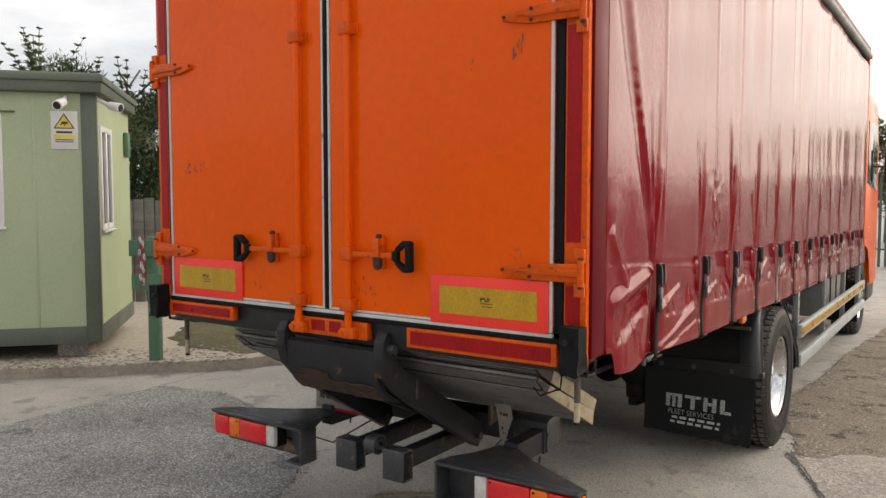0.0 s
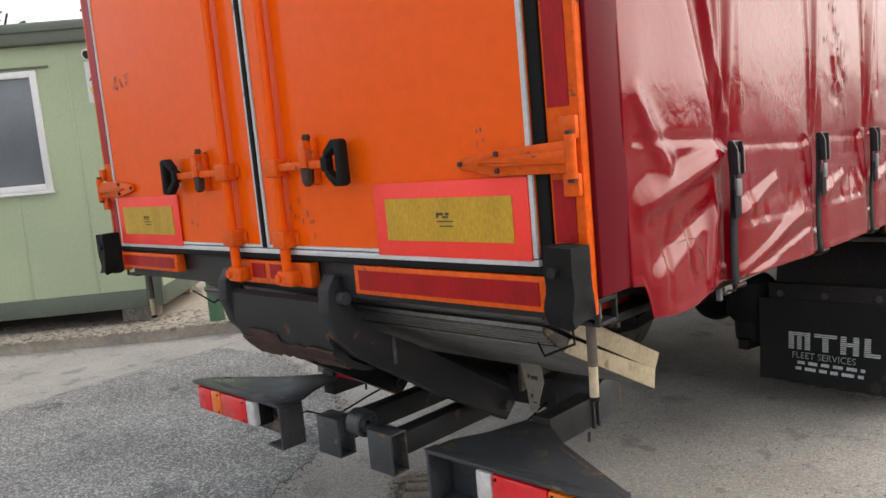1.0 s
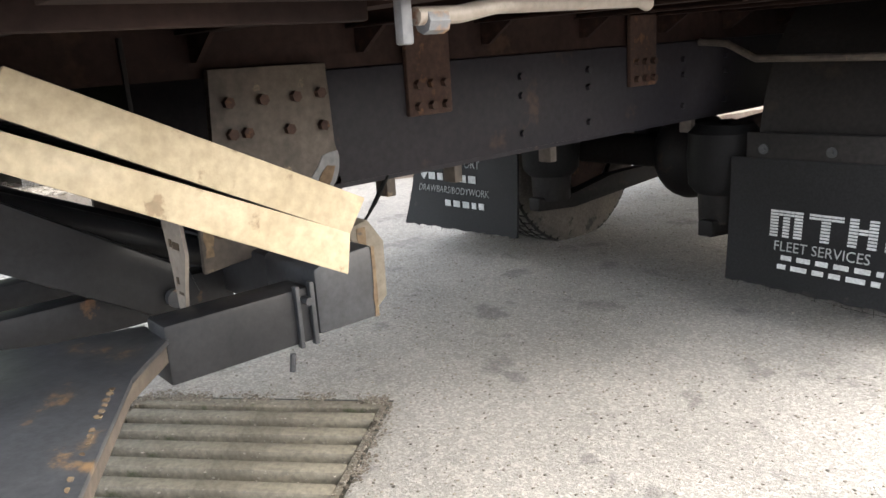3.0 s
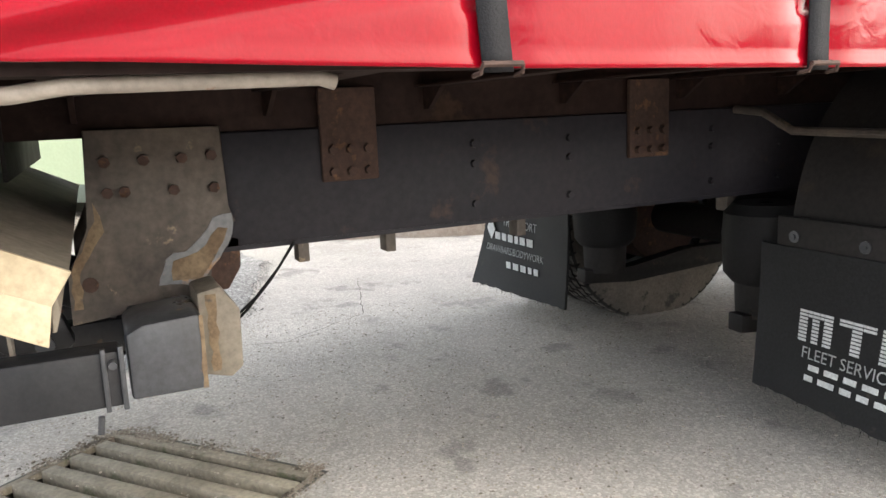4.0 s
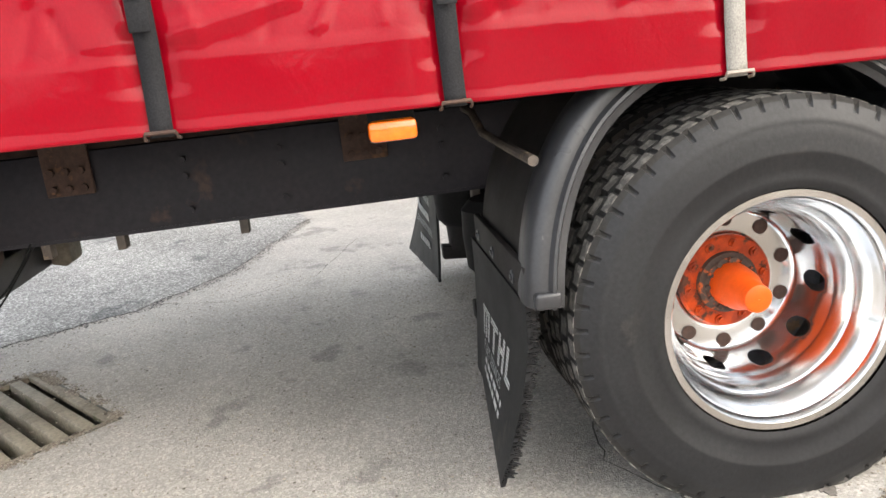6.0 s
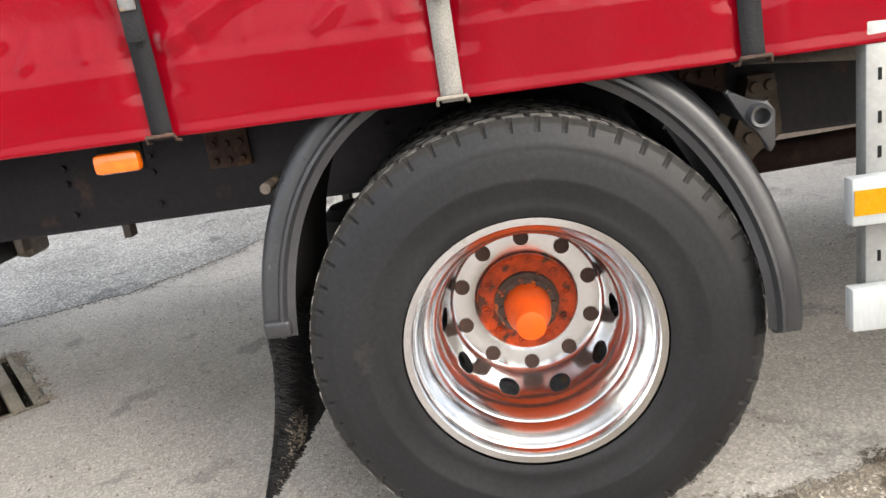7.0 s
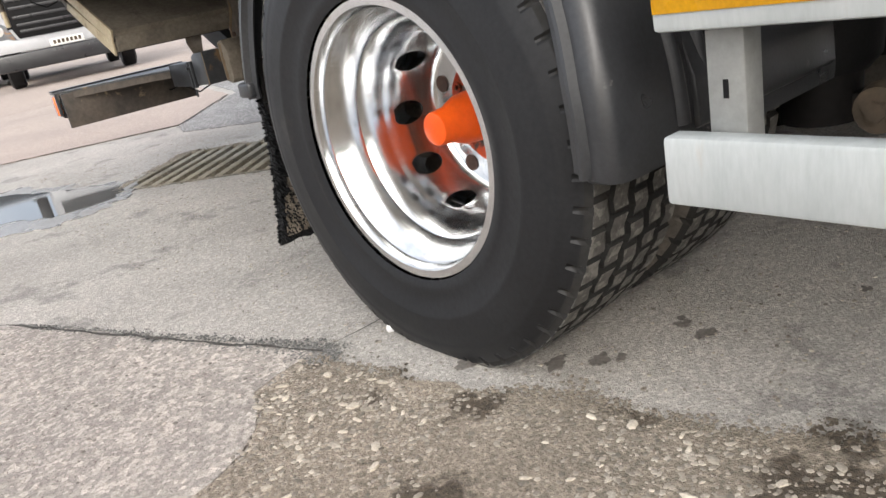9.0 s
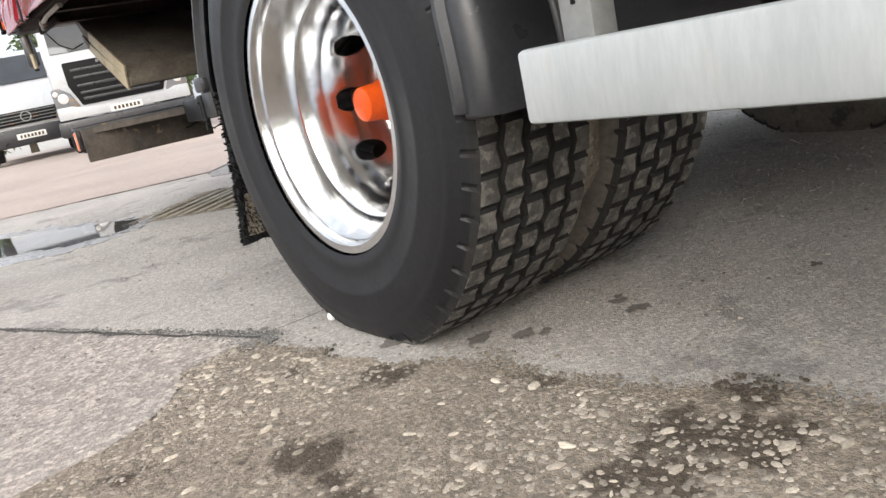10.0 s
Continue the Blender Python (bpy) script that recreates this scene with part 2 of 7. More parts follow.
GALV = mat("galvanised_steel", (0.30, 0.305, 0.30), (0.23, 0.235, 0.23), 0.5, 0.25, big=6, fine=60, grain=0.1, wear=(0.24, 0.21, 0.18), worn=0.12, wear_scale=10)
WHITE_RAIL = mat("white_painted_rail", (0.44, 0.465, 0.465), (0.38, 0.405, 0.405), 0.4, big=5, fine=60, grain=0.06, wear=(0.42, 0.42, 0.40), worn=0.16, wear_scale=9, stretch=(1, 2.5, 0.5))
ROD = mat("grey_painted_rod", (0.30, 0.265, 0.225), (0.22, 0.19, 0.16), 0.5, big=12, fine=70, grain=0.15, wear=(0.2, 0.1, 0.06), worn=0.2, wear_scale=20)
WEBBING = mat("dark_grey_webbing", (0.013, 0.013, 0.0145), (0.022, 0.022, 0.024), 0.8, big=8, fine=260, grain=0.35, bump=0.3, spec=0.15)
WEBBING_PALE = mat("faded_grey_webbing", (0.24, 0.23, 0.21), (0.18, 0.172, 0.158), 0.8, big=8, fine=260, grain=0.3, bump=0.3)
LENS_RED = mat("red_lens", (0.80, 0.009, 0.016), (0.70, 0.007, 0.012), 0.12, big=30, fine=90, grain=0.08, coat=0.6)
LENS_AMBER = mat("amber_lens", (0.90, 0.17, 0.004), (0.82, 0.145, 0.004), 0.12, big=30, fine=110, grain=0.1, coat=0.6)
LENS_CLEAR = mat("clear_lens", (0.66, 0.65, 0.62), (0.55, 0.54, 0.52), 0.12, big=30, fine=110, grain=0.1, coat=0.6)
PRINT = mat("white_print", (0.55, 0.57, 0.57), (0.45, 0.47, 0.47), 0.6, big=20, fine=120, grain=0.2)
PRINT_DARK = mat("dark_print", (0.06, 0.04, 0.02), (0.05, 0.035, 0.02), 0.6, big=20, fine=120, grain=0.2)
ROOF_SKIN = mat("white_roof_skin", (0.66, 0.66, 0.64), (0.55, 0.55, 0.53), 0.45, big=2, fine=30, grain=0.08)
ORANGE_HUB = mat("hub_orange", (0.74, 0.095, 0.006), (0.66, 0.08, 0.006), 0.35, big=9, fine=60, grain=0.08, spec=0.3)
HUB_SCALE = mat("scaly_rust_ring", (0.075, 0.048, 0.036), (0.04, 0.027, 0.022), 0.75, big=25, fine=90, grain=0.3, bump=0.5, wear=(0.5, 0.10, 0.015), worn=0.36, wear_scale=34)
HUB_RUST = mat("rusty_orange_hub", (0.46, 0.052, 0.004), (0.22, 0.025, 0.004), 0.42, big=16, fine=60, grain=0.25, wear=(0.06, 0.022, 0.012), worn=0.42, wear_scale=26, bump=0.35, spec=0.3)
CABIN_GLASS = mat("cabin_window_glass", (0.16, 0.175, 0.19), (0.12, 0.135, 0.15), 0.08, big=1.2, fine=30, grain=0.05, rough_var=0.03, spec=0.7)
GLASS_DARK = mat("dark_window_glass", (0.02, 0.024, 0.028), (0.03, 0.034, 0.04), 0.06, big=2, fine=30, grain=0.1, rough_var=0.02, spec=0.4)

ASPHALT = mat("weathered_asphalt", (0.45, 0.425, 0.388), (0.355, 0.336, 0.308), 0.82, big=1.3, fine=150, grain=0.22, bump=0.7, bump_dist=0.008, wear=(0.28, 0.265, 0.245), worn=0.32, wear_scale=3.2, speck=0.28, speck_scale=120.0)
ASPHALT_COARSE = mat("coarse_grey_asphalt", (0.31, 0.303, 0.29), (0.215, 0.211, 0.203), 0.8, big=1.1, fine=75, grain=0.38, bump=0.8, bump_dist=0.009, wear=(0.13, 0.13, 0.13), worn=0.3, wear_scale=1.8, speck=0.75, speck_scale=105.0)
CONCRETE = mat("rough_concrete_slab", (0.405, 0.37, 0.333), (0.335, 0.308, 0.28), 0.9, big=2, fine=120, grain=0.22, bump=0.9, bump_dist=0.006, wear=(0.27, 0.24, 0.21), worn=0.16, wear_scale=40, speck=0.42, speck_scale=85.0)
ROAD_PINK = mat("pinkish_concrete_road", (0.40, 0.33, 0.285), (0.34, 0.285, 0.25), 0.9, big=0.6, fine=60, grain=0.15, bump=0.3, speck=0.25, speck_scale=120.0)
DIRT = mat("damp_gravelly_dirt", (0.20, 0.172, 0.135), (0.27, 0.232, 0.185), 0.9, big=2.2, fine=110, grain=0.3, bump=0.8, bump_dist=0.01, wear=(0.075, 0.06, 0.043), worn=0.4, wear_scale=4.5, speck=0.35, speck_scale=140.0)
CRACK = mat("asphalt_crack", (0.05, 0.047, 0.043), (0.075, 0.07, 0.062), 0.9, big=9, fine=90, grain=0.4)
STONE = mat("pale_stone", (0.35, 0.315, 0.265), (0.28, 0.248, 0.205), 0.85, big=22, fine=200, grain=0.25, island=0.55)
DARK_STONE = mat("dark_chippings", (0.12, 0.117, 0.11), (0.2, 0.195, 0.185), 0.85, big=22, fine=200, grain=0.25, island=0.5)
PALE_STONE = mat("bleached_flat_stone", (0.50, 0.45, 0.375), (0.38, 0.34, 0.28), 0.85, big=22, fine=200, grain=0.25, island=0.5)
SLAB_STONE = mat("mixed_slab_stone", (0.41, 0.365, 0.322), (0.31, 0.282, 0.252), 0.85, big=22, fine=200, grain=0.2, island=0.6)
GRATE = mat("dirty_cast_grate", (0.27, 0.24, 0.185), (0.17, 0.15, 0.112), 0.8, big=5, fine=60, grain=0.25, bump=0.3, wear=(0.12, 0.125, 0.07), worn=0.28, wear_scale=9)
MOSS = mat("mossy_soil", (0.085, 0.072, 0.042), (0.13, 0.115, 0.06), 0.9, big=3, fine=50, grain=0.35, bump=0.6, bump_dist=0.01, wear=(0.10, 0.12, 0.03), worn=0.35, wear_scale=7, speck=0.6, speck_scale=60.0)
PIT = mat("dark_drain_pit", (0.045, 0.042, 0.025), (0.03, 0.028, 0.018), 0.5, big=6, fine=50, grain=0.3)
PUDDLE = mat("puddle_water", (0.05, 0.048, 0.045), (0.045, 0.043, 0.04), 0.03, big=2, fine=10, grain=0.02, rough_var=0.01, spec=1.0)
CABIN_GREEN = mat("sage_green_cladding", (0.42, 0.49, 0.31), (0.38, 0.45, 0.285), 0.55, big=0.8, fine=40, grain=0.05, wear=(0.34, 0.39, 0.26), worn=0.15, wear_scale=2.5)
CABIN_TRIM = mat("dark_green_trim", (0.115, 0.135, 0.105), (0.095, 0.115, 0.09), 0.55, big=2, fine=50, grain=0.1)
UPVC = mat("white_upvc", (0.76, 0.76, 0.76), (0.70, 0.70, 0.70), 0.35, big=3, fine=40, grain=0.04)
SIGN_WHITE = mat("sign_white", (0.72, 0.73, 0.70), (0.66, 0.67, 0.64), 0.45, big=6, fine=60, grain=0.06)
SIGN_YELLOW = mat("sign_yellow", (0.75, 0.62, 0.10), (0.70, 0.56, 0.09), 0.45, big=6, fine=60, grain=0.06)
GREEN_WOOD = mat("green_painted_timber", (0.10, 0.20, 0.12), (0.075, 0.16, 0.10), 0.65, big=5, fine=50, grain=0.2, bump=0.2, stretch=(1, 1, 0.2))
FENCE_WOOD = mat("grey_weathered_timber", (0.17, 0.165, 0.15), (0.12, 0.115, 0.105), 0.85, big=4, fine=45, grain=0.25, bump=0.3, stretch=(0.3, 0.3, 3))
CHAIN_RED = mat("red_plastic", (0.55, 0.03, 0.03), (0.45, 0.03, 0.03), 0.4, big=10, fine=60, grain=0.1)
LEAF = mat("conifer_foliage", (0.045, 0.075, 0.022), (0.028, 0.05, 0.017), 0.7, big=1.2, fine=20, grain=0.4)
LEAF_TIP = mat("conifer_tip_foliage", (0.21, 0.25, 0.13), (0.14, 0.175, 0.085), 0.7, big=1.5, fine=20, grain=0.4)
LEAF_FAR = mat("broadleaf_foliage", (0.075, 0.105, 0.03), (0.05, 0.075, 0.022), 0.7, big=0.8, fine=12, grain=0.4)
BARK = mat("bark", (0.10, 0.075, 0.05), (0.07, 0.055, 0.04), 0.9, big=6, fine=40, grain=0.3, bump=0.4)
PALISADE = mat("green_palisade_steel", (0.10, 0.14, 0.12), (0.08, 0.115, 0.10), 0.55, big=3, fine=40, grain=0.12)
VAN_WHITE = mat("white_van_paint", (0.46, 0.47, 0.485), (0.42, 0.43, 0.445), 0.25, big=1.5, fine=20, grain=0.03, coat=0.1)
POLE_WOOD = mat("pole_timber", (0.26, 0.21, 0.16), (0.2, 0.165, 0.125), 0.85, big=3, fine=40, grain=0.2, bump=0.2, stretch=(1, 1, 0.1))

# ---- mesh helpers ----


def put_box(bm, x0, x1, y0, y1, z0, z1, bevel=0.0, seg=2, turn=None):
    vs = [bm.verts.new((x, y, z)) for x in (x0, x1) for y in (y0, y1) for z in (z0, z1)]
    fs = [bm.faces.new([vs[i] for i in f]) for f in ((0, 1, 3, 2), (4, 6, 7, 5), (0, 4, 5, 1), (2, 3, 7, 6), (0, 2, 6, 4), (1, 5, 7, 3))]
    if turn is not None:
        for v in vs:
            v.co = turn @ v.co
    if bevel > 0:
        edges = list({e for f in fs for e in f.edges})
        bmesh.ops.bevel(bm, geom=edges, offset=bevel, segments=seg, affect="EDGES", profile=0.5)


def put_cyl(bm, p0, p1, r, r1=None, seg=16, cap=True):
    p0, p1 = Vector(p0), Vector(p1)
    r1 = r if r1 is None else r1
    d = (p1 - p0).normalized()
    u = d.orthogonal().normalized()
    w = d.cross(u)
    a, b = [], []
    for i in range(seg):
        t = 2 * math.pi * i / seg
        o = u * math.cos(t) + w * math.sin(t)
        a.append(bm.verts.new(p0 + o * r))
        b.append(bm.verts.new(p1 + o * r1))
    for i in range(seg):
        j = (i + 1) % seg
        bm.faces.new((a[i], a[j], b[j], b[i]))
    if cap:
        bm.faces.new(a[::-1])
        bm.faces.new(b)


def put_pipe(bm, pts, r, seg=10):
    """A round bar along a chain of points."""
    pts = [Vector(p) for p in pts]
    rings = []
    u = None
    for i, p in enumerate(pts):
        d = (pts[min(i + 1, len(pts) - 1)] - pts[max(i - 1, 0)]).normalized()
        u = d.orthogonal().normalized() if u is None else (u - d * u.dot(d)).normalized()
        w = d.cross(u)
        rings.append([bm.verts.new(p + (u * math.cos(2 * math.pi * k / seg) + w * math.sin(2 * math.pi * k / seg)) * r) for k in range(seg)])
    for a, b in zip(rings, rings[1:]):
        for k in range(seg):
            j = (k + 1) % seg
            bm.faces.new((a[k], a[j], b[j], b[k]))
    bm.faces.new(rings[0][::-1])
    bm.faces.new(rings[-1])


def put_prism(bm, poly, axis, a, b, bevel=0.0):
    """A flat outline, swept along one axis from a to b. The outline's two numbers are the other two axes in order."""
    def at(p, s):
        return {"x": (s, p[0], p[1]), "y": (p[0], s, p[1]), "z": (p[0], p[1], s)}[axis]
    lo = [bm.verts.new(at(p, a)) for p in poly]
    hi = [bm.verts.new(at(p, b)) for p in poly]
    k = len(poly)
    fs = [bm.faces.new(lo), bm.faces.new(hi[::-1])]
    for i in range(k):
        j = (i + 1) % k
        fs.append(bm.faces.new((lo[j], lo[i], hi[i], hi[j])))
    if bevel > 0:
        edges = list({e for f in fs for e in f.edges})
        bmesh.ops.bevel(bm, geom=edges, offset=bevel, segments=2, affect="EDGES", profile=0.5)


def put_lathe(bm, profile, seg=96, centre=(0, 0, 0), closed=False, shape=None):
    """Turns (x, r) pairs round the x axis."""
    rings = []
    for i, (x, r) in enumerate(profile):
        ring = []
        for k in range(seg):
            t = 2 * math.pi * k / seg
            rr = r if shape is None else shape(i, k, r)
            ring.append(bm.verts.new((centre[0] + x, centre[1] + rr * math.sin(t), centre[2] + rr * math.cos(t))))
        rings.append(ring)
    pairs = list(zip(rings, rings[1:])) + ([(rings[-1], rings[0])] if closed else [])
    for a, b in pairs:
        for k in range(seg):
            j = (k + 1) % seg
            bm.faces.new((a[k], b[k], b[j], a[j]))
    return rings


def mesh_of(bm, name, material, smooth=None):
    bmesh.ops.recalc_face_normals(bm, faces=bm.faces[:])
    me = bpy.data.meshes.new(name)
    bm.to_mesh(me)
    bm.free()
    for m in material if isinstance(material, (list, tuple)) else [material]:
        me.materials.append(m)
    if smooth is not None:
        me.polygons.foreach_set("use_smooth", [True] * len(me.polygons))
        me.set_sharp_from_angle(angle=radians(smooth))
    return me


def part(name, bm, material, parent=None, label="", smooth=35):
    """One mesh object, under a thing or a part."""
    me = bm if isinstance(bm, bpy.types.Mesh) else mesh_of(bm, name, material, smooth)
    ob = new(name, me)
    if parent is not None:
        ob.parent = parent
    if label:
        tagged(ob, label)
    return ob


def one_box(name, material, parent, x0, x1, y0, y1, z0, z1, bevel=0.004, label="", turn=None):
    bm = bmesh.new()
    put_box(bm, x0, x1, y0, y1, z0, z1, bevel, 2, turn)
    return part(name, bm, material, parent, label)


def one_cyl(name, material, parent, p0, p1, r, r1=None, seg=20, label=""):
    bm = bmesh.new()
    put_cyl(bm, p0, p1, r, r1, seg)
    return part(name, bm, material, parent, label)


def one_prism(name, material, parent, poly, axis, a, b, bevel=0.0, label=""):
    bm = bmesh.new()
    put_prism(bm, poly, axis, a, b, bevel)
    return part(name, bm, material, parent, label)


def thing(name, label, category, group="", kind="", at=(0, 0, 0)):
    ob = new(name)
    ob.empty_display_size = 0.2
    return tagged(ob, label, category, group, kind)


def letters(name, body, size, m, material, parent, stretch=1.0):
    """Raised lettering, its lower left corner at m."""
    cu = bpy.data.curves.new(name, "FONT")
    cu.body, cu.size, cu.extrude, cu.resolution_u = body, size, 0.001, 3
    tmp = bpy.data.objects.new(name, cu)
    scene.collection.objects.link(tmp)
    me = bpy.data.meshes.new_from_object(tmp.evaluated_get(bpy.context.evaluated_depsgraph_get()))
    scene.collection.objects.unlink(tmp)
    bpy.data.objects.remove(tmp)
    me.transform(m @ Matrix.Diagonal((stretch, 1, 1, 1)))
    me.materials.clear()
    me.materials.append(material)
    return part(name, me, material, parent)


def grid_sheet(name, us, vs, fn, material, parent=None, smooth=80):
    """A sheet over two lists of numbers."""
    verts = [fn(u, v) for u in us for v in vs]
    nv = len(vs)
    faces = [(i * nv + j, (i + 1) * nv + j, (i + 1) * nv + j + 1, i * nv + j + 1) for i in range(len(us) - 1) for j in range(nv - 1)]
    me = bpy.data.meshes.new(name)
    me.from_pydata(verts, [], faces)
    me.materials.append(material)
    me.polygons.foreach_set("use_smooth", [True] * len(me.polygons))
    ob = new(name, me)
    if parent is not None:
        ob.parent = parent
    return ob


def rough_outline(pts, step=0.12, jitter=0.03, seed=1):
    """An outline with uneven edges."""
    rnd = random.Random(seed)
    out = []
    for i, p in enumerate(pts):
        q = pts[(i + 1) % len(pts)]
        d = math.hypot(q[0] - p[0], q[1] - p[1])
        k = max(1, min(60, int(d / step)))
        nx, ny = (q[1] - p[1]) / d, -(q[0] - p[0]) / d
        for j in range(k):
            o = rnd.uniform(-jitter, jitter) if j else 0
            out.append((p[0] + (q[0] - p[0]) * j / k + nx * o, p[1] + (q[1] - p[1]) * j / k + ny * o))
    return out


def flat_patch(name, pts, z, material, label, category, depth=0.03):
    bm = bmesh.new()
    put_prism(bm, pts, "z", z - depth, z)
    me = mesh_of(bm, name, material)
    ob = new(name, me)
    return tagged(ob, label, category, kind="structure")


def pieces(name, bm, material, parent, label="", smooth=35):
    """Each loose piece of the bmesh as an object of its own."""
    bm.verts.ensure_lookup_table()
    seen, out = set(), []
    for v in bm.verts:
        if v in seen:
            continue
        stack, group = [v], []
        seen.add(v)
        while stack:
            w = stack.pop()
            group.append(w)
            for e in w.link_edges:
                o = e.other_vert(w)
                if o not in seen:
                    seen.add(o)
                    stack.append(o)
        index = {w: i for i, w in enumerate(group)}
        faces = {f for w in group for f in w.link_faces}
        piece = bmesh.new()
        vs = [piece.verts.new(w.co) for w in group]
        for f in faces:
            piece.faces.new([vs[index[w]] for w in f.verts])
        out.append(part(name, piece, material, parent, label, smooth))
    bm.free()
    return out

# ---- ground ----
DR_B, DR_U, DR_V, DR_W, DR_L = Vector((0.17, 1.361, 0)), Vector((-0.7747, -0.6324, 0)), Vector((0.6324, -0.7747, 0)), 0.787, 1.31
bm = bmesh.new()
inner = [DR_B, DR_B + DR_U * DR_W, DR_B + DR_U * DR_W + DR_V * DR_L, DR_B + DR_V * DR_L]
outer = [Vector((0, 600, 0)), Vector((-600, 0, 0)), Vector((0, -600, 0)), Vector((600, 0, 0))]
gi, go = [bm.verts.new(p) for p in inner], [bm.verts.new(p) for p in outer]
for i in range(4):
    j = (i + 1) % 4
    bm.faces.new((gi[i], go[i], go[j], gi[j]))
ground = new("ground", mesh_of(bm, "ground", ASPHALT))
tagged(ground, "weathered grey-brown asphalt yard with fine grit", "ground", kind="structure")

flat_patch("pavement_coarse", rough_outline([(0.02, -1.0), (-0.45, -0.2), (-0.78, 0.28), (-1.27, 1.12), (-1.8, 1.5), (-2.49, 1.69), (-3.2, 1.9), (-3.80, 1.8), (-3.72, 0.9), (-3.66, 0.2), (-3.6, -1.0), (-3.4, -3.5), (-3.2, -8), (-2.6, -8), (-1.2, -2.6), (-0.1, -1.5)], 0.06, 0.022, 3),
           0.004, ASPHALT_COARSE, "coarse dark grey asphalt patch with open stones", "asphalt")
flat_patch("road_concrete", rough_outline([(1.354, -2.16), (-0.115, -1.44), (-1.1, -2.6), (-2.5, -8), (-14, -12), (-14, -13.2), (14, -13.2), (14, -5), (4, -3.5)], 0.3, 0.02, 4),
           0.005, ROAD_PINK, "pale pinkish concrete road behind the lorry", "road")
flat_patch("pavement_slab", rough_outline([(1.44, 3.0), (1.66, 2.45), (1.86, 1.94), (2.4, 0.9), (3.2, -0.6), (9, -0.6), (9, 3.6), (2.4, 3.5), (1.98, 3.30), (1.83, 3.27), (1.69, 3.18), (1.62, 3.04)], 0.07, 0.02, 5),
           0.006, CONCRETE, "pale rough concrete slab with exposed stones", "concrete")
DIRT_EDGE = [(1.44, 3.0), (1.436, 3.215), (1.335, 3.54), (1.26, 3.75), (1.2, 3.98), (1.115, 4.15), (1.1, 4.6), (1.2, 5.4), (1.25, 7.0), (1.45, 9.5), (1.6, 16), (9, 16), (9, 3.6), (2.4, 3.5), (1.98, 3.30), (1.83, 3.27), (1.69, 3.18), (1.62, 3.04)]
flat_patch("ground_dirt", rough_outline(DIRT_EDGE, 0.06, 0.028, 6), 0.0045, DIRT, "damp brown dirt strewn with gravel beside the lorry", "dirt")


def inside(x, y, poly):
    hit = False
    for i, (x0, y0) in enumerate(poly):
        x1, y1 = poly[i - 1]
        if (y0 > y) != (y1 > y) and x < (x1 - x0) * (y - y0) / (y1 - y0) + x0:
            hit = not hit
    return hit


def scatter_stones(name, count, pick, lo, hi, material, label, seed, flat=(0.55, 1)):
    """Many small flattened stones, one mesh."""
    rnd = random.Random(seed)
    verts, faces = [], []
    while count:
        x, y, z = pick(rnd)
        if x is None:
            continue
        count -= 1
        s, turn = lo + (hi - lo) * rnd.random() ** 1.9, rnd.uniform(0, 6.28)
        k, b = rnd.choice((5, 6, 7)), len(verts)
        el = rnd.uniform(*flat)
        for ring, (q, h) in enumerate(((1.0, -0.2), (0.80, 0.22))):
            for i in range(k):
                a = 6.2832 * i / k
                r = s * q * rnd.uniform(0.8, 1.15)
                px, py = r * math.cos(a), r * math.sin(a) * el
                verts.append((x + px * math.cos(turn) - py * math.sin(turn), y + px * math.sin(turn) + py * math.cos(turn), z + h * s))
        verts.append((x, y, z + 0.32 * s))
        for i in range(k):
            j = (i + 1) % k
            faces += [(b + i, b + j, b + k + j, b + k + i), (b + k + i, b + k + j, b + 2 * k)]
    me = bpy.data.meshes.new(name)
    me.from_pydata(verts, [], faces)
    me.materials.append(material)
    return tagged(new(name, me), label, "stones", kind="stuff")


def pick_dirt(rnd):
    y = 3.0 + 4.5 * rnd.random() ** 1.6
    x = 1.05 + 2.2 * rnd.random() ** 1.3
    return (x, y, 0.0045) if inside(x, y, DIRT_EDGE) and noise.noise((x * 2.6, y * 2.6, 0)) + 0.5 * noise.noise((x * 9, y * 9, 4)) > -0.62 + 0.62 * rnd.random() else (None, None, None)


def pick_slab(rnd):
    x, y = rnd.uniform(1.5, 3.4), rnd.uniform(0.9, 3.3)
    return (x, y, 0.006) if x > 1.44 + (3.0 - y) * 0.42 + 0.03 and y < 3.0 + 0.2 * (x - 1.5) else (None, None, None)


def pick_yard(rnd):
    return rnd.uniform(-1.6, 1.45), rnd.uniform(-0.8, 4.9), 0.003


def pick_seam(rnd):
    line = ((-0.45, -0.2), (-0.78, 0.28), (-1.27, 1.12), (-1.8, 1.5), (-2.49, 1.69), (-3.2, 1.9))
    k, t = rnd.randrange(len(line) - 1), rnd.random()
    return line[k][0] + (line[k + 1][0] - line[k][0]) * t + rnd.gauss(0, 0.045), line[k][1] + (line[k + 1][1] - line[k][1]) * t + rnd.gauss(0, 0.045), 0.003


scatter_stones("dark_grit", 3800, pick_seam, 0.002, 0.007, DARK_STONE, "dark loose chippings along the edge of an asphalt patch", 16)
scatter_stones("gravel", 30000, pick_dirt, 0.0022, 0.0085, STONE, "loose pale and brown stones on damp dirt", 11)
scatter_stones("loose_stones", 1700, pick_dirt, 0.006, 0.0185, PALE_STONE, "larger flat pale stones lying on the gravel", 15, (0.32, 0.65))


